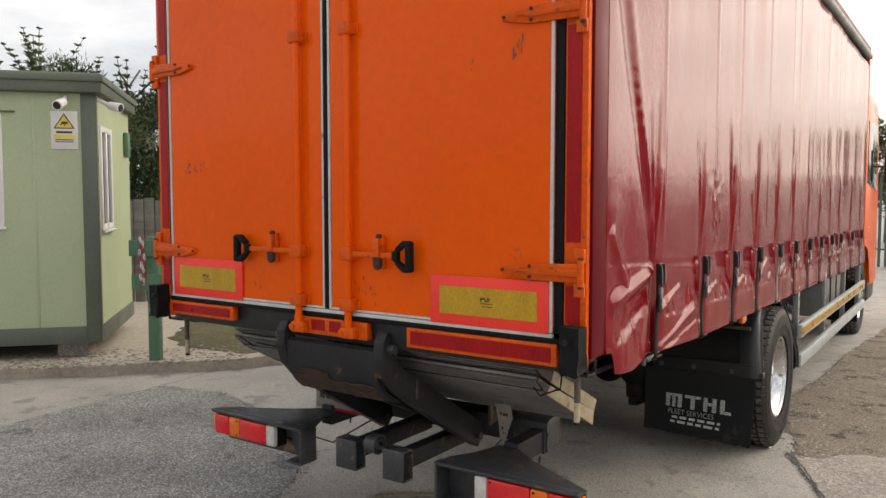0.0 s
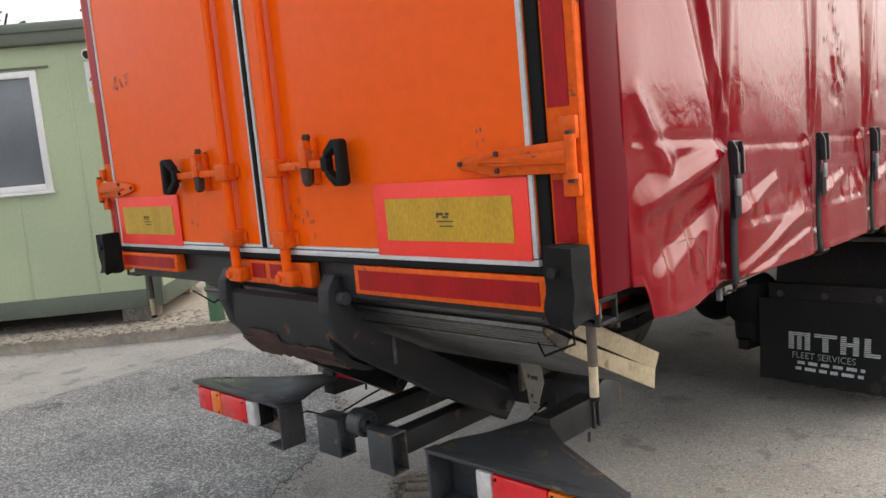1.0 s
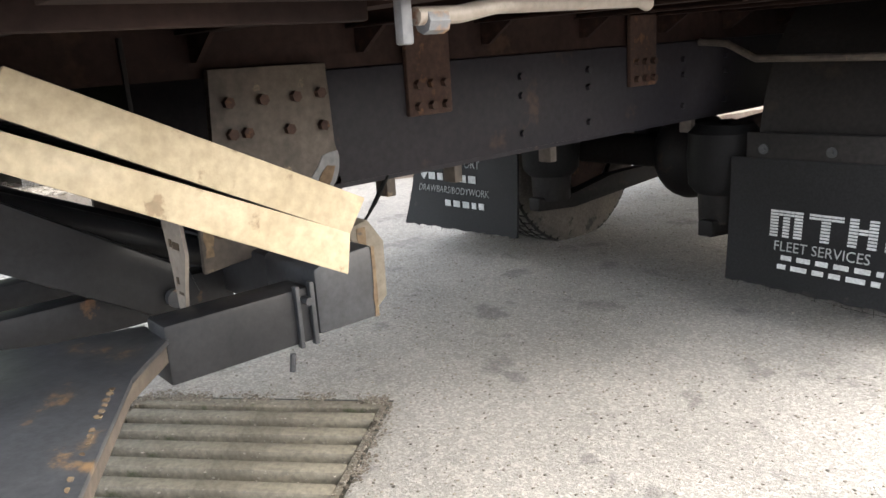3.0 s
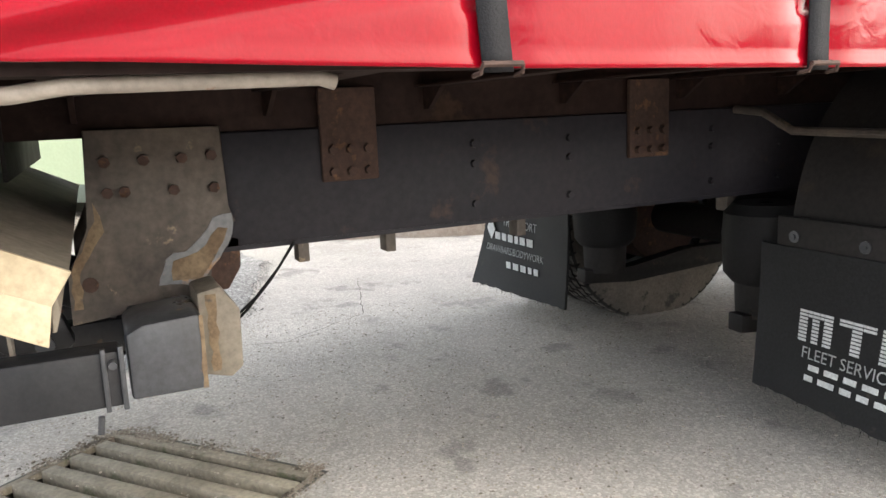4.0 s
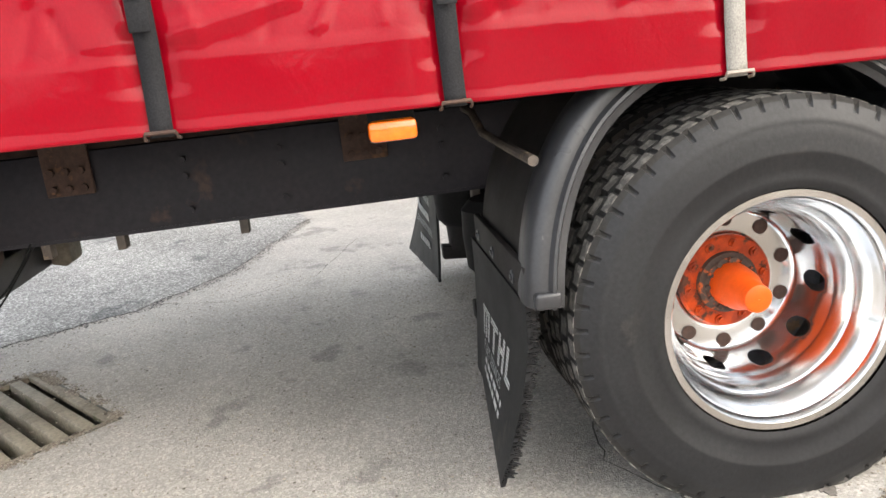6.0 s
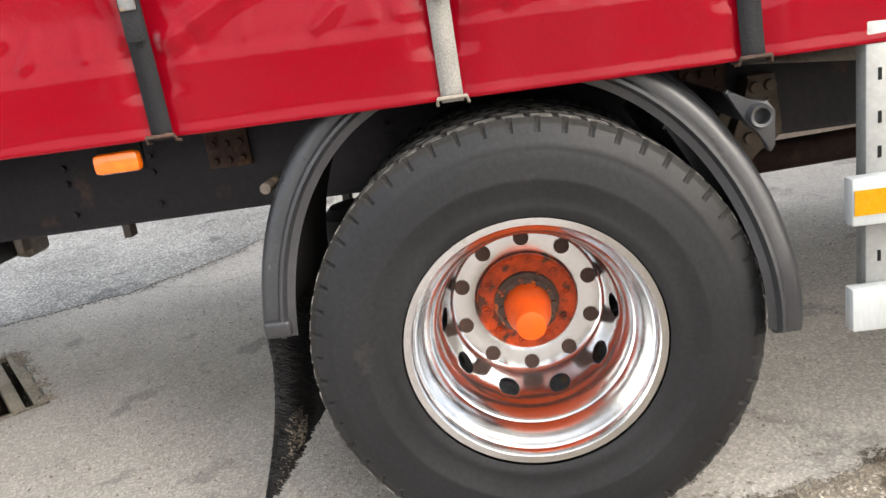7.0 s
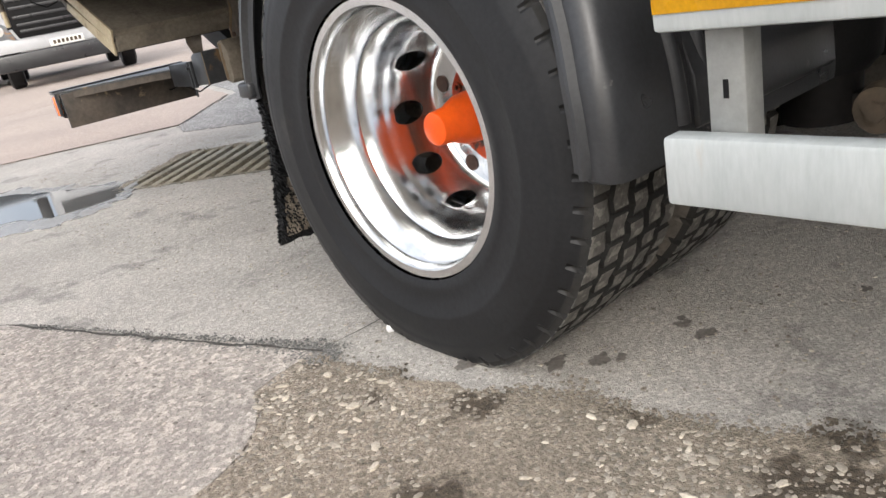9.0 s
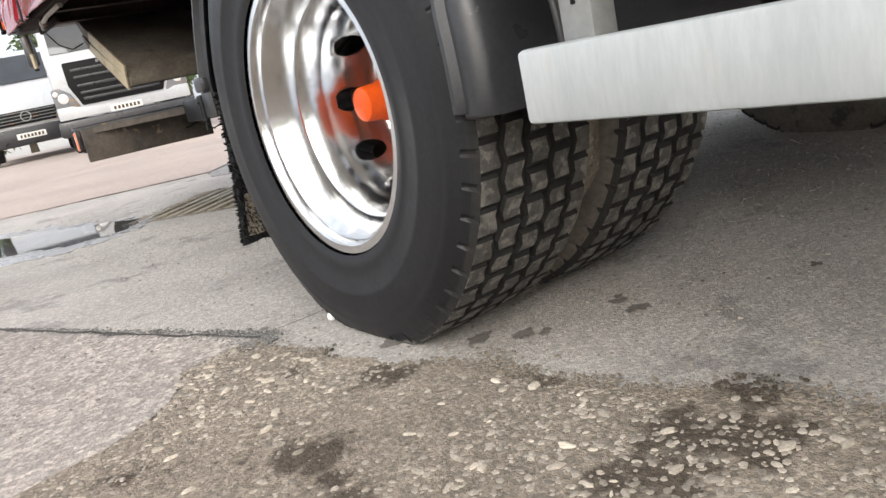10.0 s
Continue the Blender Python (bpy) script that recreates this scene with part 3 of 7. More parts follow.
def pick_fringe(rnd):
    """Grit spilled over the edge of the dirt on to the asphalt."""
    k, t = rnd.choice((0, 1, 1, 2, 2, 3, 4, 5, 6, 7)), rnd.random()
    (x0, y0), (x1, y1) = DIRT_EDGE[k], DIRT_EDGE[k + 1]
    x, y = x0 + (x1 - x0) * t, y0 + (y1 - y0) * t
    reach = 0.030 + 0.035 * noise.noise((x * 4, y * 4, 8)) + 0.02 * noise.noise((x * 15, y * 15, 3))
    return x - reach * abs(rnd.gauss(0, 0.75)) + 0.012, y + rnd.gauss(0, 0.01), 0.0045


def pick_joint(rnd):
    """Grit caught in the joint of the slab, widest at its corner."""
    t = rnd.random() ** 2.2
    return 1.425 + 0.43 * t + rnd.gauss(0, 0.020 * (1 - t) + 0.005), 3.03 - 1.10 * t + rnd.gauss(0, 0.022 * (1 - t) + 0.004), 0.005


scatter_stones("edge_grit", 5200, pick_fringe, 0.0018, 0.0065, DIRT, "damp brown grit spilled along the edge of the dirt", 19)
scatter_stones("joint_grit", 2600, pick_joint, 0.0016, 0.006, DARK_STONE, "dark grit caught in the joint beside the slab", 20)
scatter_stones("slab_aggregate", 7000, pick_slab, 0.0018, 0.007, SLAB_STONE, "small stones showing in the concrete", 12)
scatter_stones("grit", 17000, pick_yard, 0.0012, 0.0055, STONE, "pale grit scattered on asphalt", 13)


def pick_drain(rnd):
    """Loose grit gathered along the rim of the grating."""
    side, t = rnd.randrange(4), rnd.random()
    off = abs(rnd.gauss(0, 0.028)) - 0.008
    u, v = ((t * DR_W, -off), (t * DR_W, DR_L + off), (-off, t * DR_L), (DR_W + off, t * DR_L))[side]
    p = DR_B + DR_U * u + DR_V * v
    return (p.x, p.y, 0.004) if noise.noise((p.x * 7, p.y * 7, 2)) > -0.35 + 0.5 * rnd.random() else (None, None, None)


scatter_stones("rim_grit", 3600, pick_drain, 0.0015, 0.007, DIRT, "brown grit washed up along the drain rim", 17)
scatter_stones("rim_chippings", 1300, pick_drain, 0.0015, 0.006, STONE, "pale chippings along the drain rim", 18)


def crack(pts, width, seed, label="dark open joint between asphalt patches"):
    rnd = random.Random(seed)
    line = []
    for p, q in zip(pts, pts[1:]):
        k = max(2, int(math.hypot(q[0] - p[0], q[1] - p[1]) / 0.05))
        line += [(p[0] + (q[0] - p[0]) * i / k + rnd.uniform(-0.008, 0.008), p[1] + (q[1] - p[1]) * i / k + rnd.uniform(-0.008, 0.008)) for i in range(k)]
    verts, faces = [], []
    for i, p in enumerate(line):
        q = line[min(i + 1, len(line) - 1)]
        o = line[max(i - 1, 0)]
        d = Vector((q[0] - o[0], q[1] - o[1])).normalized()
        w = width * rnd.uniform(0.25, 1) / 2
        verts += [(p[0] - d.y * w, p[1] + d.x * w, 0.0085), (p[0] + d.y * w, p[1] - d.x * w, 0.0085)]
    faces = [(2 * i, 2 * i + 1, 2 * i + 3, 2 * i + 2) for i in range(len(line) - 1)]
    me = bpy.data.meshes.new("ground_joint")
    me.from_pydata(verts, [], faces)
    me.materials.append(CRACK)
    tagged(new("ground_joint", me), label, "joint", kind="structure")


crack([(0.0, -0.95), (-0.45, -0.2), (-0.78, 0.28)], 0.007, 1)
crack([(-3.5, -3.0), (-3.6, -1.0), (-3.66, 0.2), (-3.73, 0.95), (-3.80, 1.85), (-3.96, 3.0), (-4.1, 4.2)], 0.011, 6, "straight dark seam between two layers of asphalt")
crack([(-1.27, 1.2), (-1.13, 1.58), (-1.42, 2.03), (-2.3, 2.3)], 0.006, 2)
crack([(1.43, 3.02), (1.65, 2.47), (1.86, 1.94), (2.4, 0.9)], 0.013, 3, "dark joint along the concrete slab")
crack([(1.354, -2.16), (-0.115, -1.44), (-1.1, -2.6)], 0.03, 4, "dark joint along the concrete road")
crack([(1.43, 3.0), (1.2, 3.02), (1.0, 2.9), (0.7, 2.95)], 0.005, 5)

# stains and the puddle
for i, (x, y, r) in enumerate(((1.13, 3.60, 0.022), (1.10, 3.63, 0.012), (0.92, 3.66, 0.016), (0.94, 3.72, 0.02), (0.90, 3.64, 0.009), (1.27, 3.36, 0.03), (1.18, 3.53, 0.022), (0.62, 3.9, 0.012), (2.1, 5.2, 0.2), (1.9, 6.1, 0.15))):
    bm = bmesh.new()
    rs = random.Random(60 + i)
    shape = [1 + 0.75 * noise.noise((1.1 * math.cos(k * 0.1571) + i * 3, 1.1 * math.sin(k * 0.1571), 1)) + 0.35 * noise.noise((3.5 * math.cos(k * 0.1571) + i, 3.5 * math.sin(k * 0.1571), 5)) + rs.uniform(-0.06, 0.06) for k in range(40)]
    put_prism(bm, [(x + r * 1.25 * q * math.cos(k * 0.1571), y + r * 0.85 * q * math.sin(k * 0.1571)) for k, q in enumerate(shape)], "z", 0.001, 0.0035 if y < 4.5 else 0.0075)
    tagged(new("oil_stain", mesh_of(bm, "oil_stain", STAIN)), "dark dried oil stain on the ground", "stain", group="oil stains", kind="structure")
flat_patch("pavement_wet", rough_outline([(0.85, 0.25), (1.05, 0.62), (1.4, 0.72), (1.75, 0.45), (2.1, -0.3), (2.05, -0.9), (1.6, -1.1), (1.2, -0.6), (1.02, -0.05)], 0.05, 0.05, 29), 0.0035, WET, "wet dark asphalt round a puddle", "wet asphalt")
bm = bmesh.new()
put_prism(bm, rough_outline([(0.92, 0.2), (1.06, 0.5), (1.38, 0.5), (1.7, 0.05), (1.9, -0.45), (1.74, -0.85), (1.40, -0.6), (1.12, -0.12)], 0.06, 0.03, 30), "z", 0.001, 0.0048)
tagged(new("puddle", mesh_of(bm, "puddle", PUDDLE)), "shallow puddle of clear water on asphalt", "puddle", kind="structure")

# drain: a pit with a grating of flat bars
drain = thing("drain_grating", "dirty pale cast drain grating set in asphalt", "drain")
DR = Matrix(((DR_U.x, DR_V.x, 0, DR_B.x), (DR_U.y, DR_V.y, 0, DR_B.y), (0, 0, 1, 0), (0, 0, 0, 1)))
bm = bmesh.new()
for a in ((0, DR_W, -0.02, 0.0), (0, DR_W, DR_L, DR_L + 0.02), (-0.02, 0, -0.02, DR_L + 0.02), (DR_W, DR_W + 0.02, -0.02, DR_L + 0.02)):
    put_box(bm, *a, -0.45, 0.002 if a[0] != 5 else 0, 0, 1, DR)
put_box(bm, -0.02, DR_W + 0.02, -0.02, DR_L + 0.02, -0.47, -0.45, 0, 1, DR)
part("pit", bm, PIT, drain, "dark pit walls")
bm = bmesh.new()
for a in ((-0.012, DR_W + 0.012, -0.012, 0.03), (-0.012, DR_W + 0.012, DR_L - 0.03, DR_L + 0.012), (-0.012, 0.012, 0.03, DR_L - 0.03), (DR_W - 0.012, DR_W + 0.012, 0.03, DR_L - 0.03)):
    put_box(bm, *a, -0.02, 0.0025, 0.003, 1, DR)
part("rim", bm, GRATE, drain)
bm = bmesh.new()
put_box(bm, 0.012, DR_W - 0.012, 0, 0.048, -0.085, 0.0, 0.006, 2)
bar_mesh = mesh_of(bm, "bar", GRATE, 40)
rnd = random.Random(5)
for i in range(13):
    ob = new("bar", bar_mesh)
    ob.parent = drain
    ob.matrix_basis = DR @ Matrix.Translation((0, 0.062 + i * 0.0935, 0.004 + rnd.uniform(-0.003, 0.002)))

# ---- the lorry ----
truck = thing("curtain_sided_lorry", "orange rigid lorry with a red curtain side and tail lift", "lorry")
FRONT, ROOF = 8.3, 3.56

# floor, bearers, chassis
bm = bmesh.new()
put_box(bm, -1.20, 1.20, 0.10, FRONT, 1.115, 1.19)
part("floor", bm, UNDER, truck, "dirty brown load floor")
bm = bmesh.new()
put_box(bm, -1.18, 1.18, -0.012, 0.012, 1.062, 1.114)
put_box(bm, -1.18, 1.18, -0.03, 0.03, 1.056, 1.0615)
bearer = mesh_of(bm, "cross_bearer", UNDER)
gusset_meshes = []
for s in (1, -1):
    bm = bmesh.new()
    put_prism(bm, [(s * 0.3325, 1.0), (s * 0.362, 1.0), (s * 0.445, 1.055), (s * 0.3325, 1.055)], "y", -0.006, 0.006)
    gusset_meshes.append(mesh_of(bm, "bearer_gusset", UNDER))
for i in range(19):
    y = 0.44 + i * 0.4115
    ob = new("cross_bearer", bearer)
    ob.parent = truck
    ob.location = (0, y, 0)
    for me in gusset_meshes:
        gusset = new("bearer_gusset", me)
        gusset.parent = ob
for s in (1, -1):
    one_prism("side_raving", UNDER, truck, [(s * 1.17, 1.05), (s * 1.235, 1.05), (s * 1.235, 1.06), (s * 1.215, 1.20), (s * 1.17, 1.20)], "y", 0.36, FRONT, 0, "brown steel side rail under the floor")
    bm = bmesh.new()
    put_box(bm, s * 0.30, s * 0.345, 0.88, 9.9, 0.688, 0.966, 0.006)
    put_box(bm, s * 0.24, s * 0.346, 0.88, 9.9, 0.689, 0.70)
    rail = part("chassis_rail", bm, CHASSIS, truck, "dark blue-black steel chassis rail")
    bm = bmesh.new()
    put_box(bm, s * 0.26, s * 0.335, 0.30, FRONT, 0.968, 1.0)
    put_box(bm, s * 0.30, s * 0.332, 0.30, FRONT, 0.998, 1.112)
    part("subframe_rail", bm, UNDER, truck, "brown body subframe rail")
    for y in (1.455, 2.37, 3.9, 5.2, 6.6):
        bm = bmesh.new()
        put_box(bm, s * 0.345, s * 0.362, y - 0.072, y + 0.072, 0.835, 1.06, 0.005)
        plate = part("mount_plate", bm, RUST, truck, "rust-brown bolted mount plate")
        bm = bmesh.new()
        for dy in (-0.045, 0, 0.045):
            for z in (0.858, 0.912):
                put_cyl(bm, (s * 0.362, y + dy, z), (s * 0.378, y + dy, z), 0.012, seg=6)
        pieces("bolt", bm, RUST, plate)
    bm = bmesh.new()
    for y in (1.80, 2.10, 2.62, 2.9):
        for z in (0.745, 0.852, 0.905):
            put_cyl(bm, (s * 0.345, y, z), (s * 0.357, y, z), 0.011, seg=6)
    pieces("bolt", bm, CHASSIS, rail)
    bm = bmesh.new()
    for y in (1.33, 1.56, 1.95, 2.72):
        put_box(bm, s * 0.28, s * 0.33, y - 0.014, y + 0.014, 0.64, 0.69, 0.003)
    pieces("hanging_tab", bm, DUSTY_STEEL, rail, "small grey hanging tabs")
    # hanger plate of the tail lift
    bm = bmesh.new()
    put_prism(bm, [(0.864, 0.985), (1.15, 0.982), (1.15, 0.80), (1.166, 0.765), (1.13, 0.715), (1.10, 0.66), (1.10, 0.60), (0.80, 0.565), (0.803, 0.677), (0.855, 0.775)], "x", s * 0.346, s * 0.362, 0.003)
    hanger = part("hanger_plate", bm, DUSTY_STEEL, truck, "brown dusty steel hanger plate with rust and bolts")
    bm = bmesh.new()
    for y, z in ((0.90, 0.849), (0.935, 0.849), (1.037, 0.846), (1.124, 0.845), (0.90, 0.915), (0.98, 0.915), (1.06, 0.915), (1.124, 0.918)):
        put_cyl(bm, (s * 0.362, y, z), (s * 0.377, y, z), 0.0125, seg=6)
    put_cyl(bm, (s * 0.355, 0.845, 0.652), (s * 0.366, 0.845, 0.652), 0.017, seg=14)
    pieces("bolt", bm, RUST, hanger)
    bm = bmesh.new()
    put_prism(bm, rough_outline([(0.985, 0.632), (1.005, 0.69), (1.065, 0.715), (1.115, 0.775), (1.158, 0.782), (1.156, 0.735), (1.105, 0.662), (1.08, 0.622)], 0.02, 0.005, 71), "x", s * 0.362, s * 0.3645)
    part("bare_patch", bm, STEEL_WORN, hanger, "pale bare metal round a rusty weld")
    bm = bmesh.new()
    put_prism(bm, rough_outline([(1.015, 0.64), (1.02, 0.685), (1.075, 0.70), (1.125, 0.752), (1.146, 0.748), (1.135, 0.72), (1.095, 0.66), (1.075, 0.635)], 0.02, 0.004, 72), "x", s * 0.3645, s * 0.3665)
    part("rusty_patch", bm, RUST_TAN, hanger, "bare rusty weld patch")
    bm = bmesh.new()
    put_prism(bm, rough_outline([(0.806, 0.60), (0.826, 0.60), (0.828, 0.68), (0.885, 0.765), (0.88, 0.80), (0.868, 0.83), (0.868, 0.79), (0.81, 0.685)], 0.02, 0.004, 76), "x", s * 0.362, s * 0.3635)
    part("rusty_edge", bm, RUST_TAN, hanger)
    bm = bmesh.new()
    put_prism(bm, [(1.10, 0.745), (1.176, 0.72), (1.172, 0.65), (1.14, 0.60), (1.10, 0.60)], "x", s * 0.26, s * 0.345, 0.004)
    part("hanger_web", bm, RUST, hanger)

# added black plate that keeps the gap between leaf and floor dark
one_box("gap_darkening_plate", AXLE, truck, -0.95, 0.34, 0.705, 0.715, 0.885, 1.055, 0.002)
for y in (1.7, 2.5, 4.6, 6.2, 7.6):
    one_box("cross_member", CHASSIS, truck, -0.30, 0.30, y - 0.03, y + 0.03, 0.72, 0.92, 0.005)
one_cyl("prop_shaft", UNDER, truck, (0, 3.4, 0.52), (0, 7.6, 0.66), 0.055)

# rear axle
WY, WZ = 3.258, 0.473
bm = bmesh.new()
put_cyl(bm, (-0.95, WY, WZ), (0.95, WY, WZ), 0.075, seg=20)
bmesh.ops.create_uvsphere(bm, u_segments=20, v_segments=12, radius=0.2, matrix=Matrix.Translation((0, WY, WZ)) @ Matrix.Diagonal((0.8, 1, 1, 1)))
put_cyl(bm, (0, WY, WZ + 0.02), (0, WY + 0.34, WZ + 0.05), 0.12, 0.07)
part("rear_axle", bm, AXLE, truck, "oily black rear axle and differential")
for s in (1, -1):
    for y in (2.78, 3.72):
        bm = bmesh.new()
        put_lathe(bm, [(0, 0.02), (0, 0.10), (0.03, 0.125), (0.13, 0.132), (0.22, 0.128), (0.25, 0.1), (0.25, 0.02)], 28)
        me = mesh_of(bm, "air_spring", RUBBER, 40)
        me.transform(Matrix.Translation((s * 0.42, y, 0.42)) @ Matrix.Rotation(radians(-90), 4, "Y"))
        bag = part("air_spring", me, RUBBER, truck, "black rubber air spring")
        one_cyl("air_spring_piston", AXLE, bag, (s * 0.42, y, 0.31), (s * 0.42, y, 0.425), 0.085, 0.09)
    bm = bmesh.new()
    put_prism(bm, [(2.66, 0.33), (2.9, 0.31), (3.2, 0.36), (3.6, 0.36), (3.86, 0.38), (3.9, 0.345), (3.6, 0.29), (2.9, 0.25), (2.66, 0.27)], "x", s * 0.39, s * 0.45, 0.006)
    part("suspension_arm", bm, AXLE, truck, "oily black trailing suspension arm")
    bm = bmesh.new()
    put_prism(bm, [(4.000, 0.90), (4.085, 0.90), (4.090, 0.829), (4.091, 0.734), (4.106, 0.721), (4.075, 0.694), (4.043, 0.672), (4.013, 0.664), (3.988, 0.630), (3.977, 0.589), (3.970, 0.44), (3.925, 0.44), (3.939, 0.59), (3.948, 0.722), (3.970, 0.765), (3.993, 0.803)], "x", s * 0.39, s * 0.465, 0.008)
    hang = part("spring_hanger", bm, CAST, truck, "dusty brown cast spring hanger with round bolts")
    bm = bmesh.new()
    for y, z in ((4.003, 0.81), (4.058, 0.808), (4.059, 0.762), (4.06, 0.713), (4.0, 0.714), (4.022, 0.862), (4.066, 0.865)):
        put_cyl(bm, (s * 0.463, y, z), (s * 0.482, y, z), 0.018, 0.016, seg=14)
    pieces("bolt", bm, CAST, hang)
    bm = bmesh.new()
    put_prism(bm, [(3.806, 0.825), (3.836, 0.825), (3.858, 0.790), (3.868, 0.744), (3.906, 0.741), (3.914, 0.776), (3.940, 0.82), (3.958, 0.828), (3.974, 0.812), (3.968, 0.795), (3.946, 0.775), (3.936, 0.722), (3.926, 0.66), (3.87, 0.62), (3.84, 0.68)], "x", s * 0.37, s * 0.44, 0.008)
    hang = part("shackle_bracket", bm, CAST, truck, "dusty brown cast shackle bracket")
    bm = bmesh.new()
    for y, z, r in ((3.957, 0.809, 0.017), (3.918, 0.715, 0.012), (3.835, 0.716, 0.022), (3.884, 0.668, 0.022)):
        put_cyl(bm, (s * 0.438, y, z), (s * 0.458, y, z), r, r * 0.9, seg=6 if r > 0.02 else 14)
    pieces("bolt", bm, CAST, hang)
    bm = bmesh.new()
    put_cyl(bm, (s * 0.36, 3.945, 0.40), (s * 0.66, 3.945, 0.40), 0.034)
    put_cyl(bm, (s * 0.655, 3.945, 0.40), (s * 0.69, 3.945, 0.40), 0.05, 0.044)
    put_cyl(bm, (s * 0.69, 3.945, 0.40), (s * 0.705, 3.945, 0.40), 0.02, seg=6)
    part("shock_mount", bm, CAST, truck)

# wheels
TYRE_R = 0.503


def tyre_mesh():
    half = 0.143
    prof = [(-half + 0.004, 0.2925), (-half - 0.0005, 0.305), (-half - 0.003, 0.318), (-half - 0.0022, 0.322), (-half - 0.006, 0.34), (-half - 0.0105, 0.368), (-half - 0.0117, 0.371), (-half - 0.0119, 0.377), (-half - 0.0115, 0.380), (-half - 0.011, 0.41), (-half - 0.0085, 0.43), (-half - 0.0066, 0.438), (-half - 0.0068, 0.441), (-half - 0.0035, 0.450), (-half + 0.004, 0.468), (-half + 0.012, 0.485), (-half + 0.02, TYRE_R - 0.006)]
    n_side = len(prof)
    tread = []
    groove = 0.012
    ribs = [(-0.124, -0.088), (-0.072, -0.036), (-0.018, 0.018), (0.036, 0.072), (0.088, 0.124)]
    for i, (a, b) in enumerate(ribs):
        if i:
            tread += [(ribs[i - 1][1] + 0.0012, TYRE_R - groove, -1), (a - 0.0012, TYRE_R - groove, -1)]
        tread += [(a, TYRE_R - abs(a) * 0.03, i), (b, TYRE_R - abs(b) * 0.03, i)]
    full = [(x, r, -2) for x, r in prof] + tread + [(-x, r, -2) for x, r in prof[::-1]]
    rib_of = [f[2] for f in full]
    seg = 648
    lugs = 54
    shoulder = {n_side - 1, n_side - 2, len(full) - n_side, len(full) - n_side + 1}

    rndt = random.Random(8)
    jit = [[(rndt.choice((1, 2, 2)), rndt.choice((0, 0, 1, 2))) for _ in range(lugs)] for _ in range(5)]

    def shape(i, k, r):
        rib = rib_of[i]
        if rib >= 0:
            at = (k + (0, 6, 2, 8, 4)[rib] + (i % 2) * (rib not in (0, 4))) % seg
            lug, phase = at // 12, at % 12
            wide, off = jit[rib][lug]
            if rib in (0, 4):
                return r - (0.006 if phase < 2 else 0.0)
            return r - (0.009 if off <= phase < off + wide else 0.0)
        if i in shoulder:
            return r - (0.011 if k % 12 < 2 else 0.0)
        return r
    bm = bmesh.new()
    put_lathe(bm, [(x, r) for x, r, _ in full], seg, shape=shape)
    for v in bm.verts:
        if abs(v.co.x) < 0.088:
            wave = (math.atan2(v.co.y, v.co.z) * lugs / math.pi) % 2
            v.co.x += 0.009 * (abs(wave - 1) - 0.5)
        low = -WZ + 0.0
        if v.co.z < low:
            v.co.x *= 1 + (low - v.co.z) * 1.2
            v.co.z = low
    for f in bm.faces:
        c = f.calc_center_median()
        rr = math.hypot(c.y, c.z)
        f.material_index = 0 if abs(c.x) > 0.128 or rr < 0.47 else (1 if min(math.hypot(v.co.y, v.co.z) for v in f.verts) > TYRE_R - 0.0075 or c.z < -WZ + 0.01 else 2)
        f.smooth = True
    me = bpy.data.meshes.new("tyre")
    bm.to_mesh(me)
    bm.free()
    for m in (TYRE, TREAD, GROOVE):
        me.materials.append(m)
    me.set_sharp_from_angle(angle=radians(30))
    return me


def rim_mesh():
    """Deep dish alloy, face towards +x, x measured from the tyre's middle plane."""
    prof = [(0.173, 0.278), (0.179, 0.2885), (0.185, 0.291), (0.189, 0.289), (0.1885, 0.2735), (0.184, 0.2705), (0.172, 0.2660), (0.166, 0.2655), (0.160, 0.2605), (0.151, 0.2570), (0.146, 0.2520), (0.104, 0.2360), (0.098, 0.2355), (0.092, 0.2300), (0.044, 0.2175), (0.038, 0.2172), (0.032, 0.2132), (-0.022, 0.2075),
            (-0.050, 0.2045), (-0.072, 0.2015), (-0.088, 0.198), (-0.098, 0.193), (-0.103, 0.186), (-0.104, 0.14), (-0.108, 0.128),
            (-0.135, 0.128), (-0.134, 0.19), (-0.120, 0.205), (-0.092, 0.224), (-0.070, 0.243), (-0.050, 0.262), (-0.02, 0.272), (0.11, 0.278)]
    bm = bmesh.new()
    put_lathe(bm, prof, 120, closed=True)
    me = mesh_of(bm, "wheel", ALLOY, 32)
    ob = bpy.data.objects.new("wheel", me)
    scene.collection.objects.link(ob)
    bm = bmesh.new()
    for i in range(10):
        a = 2 * math.pi * i / 10 - 0.90
        y, z = 0.226 * math.sin(a), 0.226 * math.cos(a)
        put_cyl(bm, (0.0, y * 0.845, z * 0.845), (-0.125, y * 1.215, z * 1.215), 0.0275, seg=24)
    cut = bpy.data.objects.new("cutter", mesh_of(bm, "cutter", ALLOY))
    scene.collection.objects.link(cut)
    md = ob.modifiers.new("holes", "BOOLEAN")
    md.operation, md.object, md.solver = "DIFFERENCE", cut, "EXACT"
    out = bpy.data.meshes.new_from_object(ob.evaluated_get(bpy.context.evaluated_depsgraph_get()))
    out.set_sharp_from_angle(angle=radians(32))
    for o in (ob, cut):
        scene.collection.objects.unlink(o)
        bpy.data.objects.remove(o)
    return out


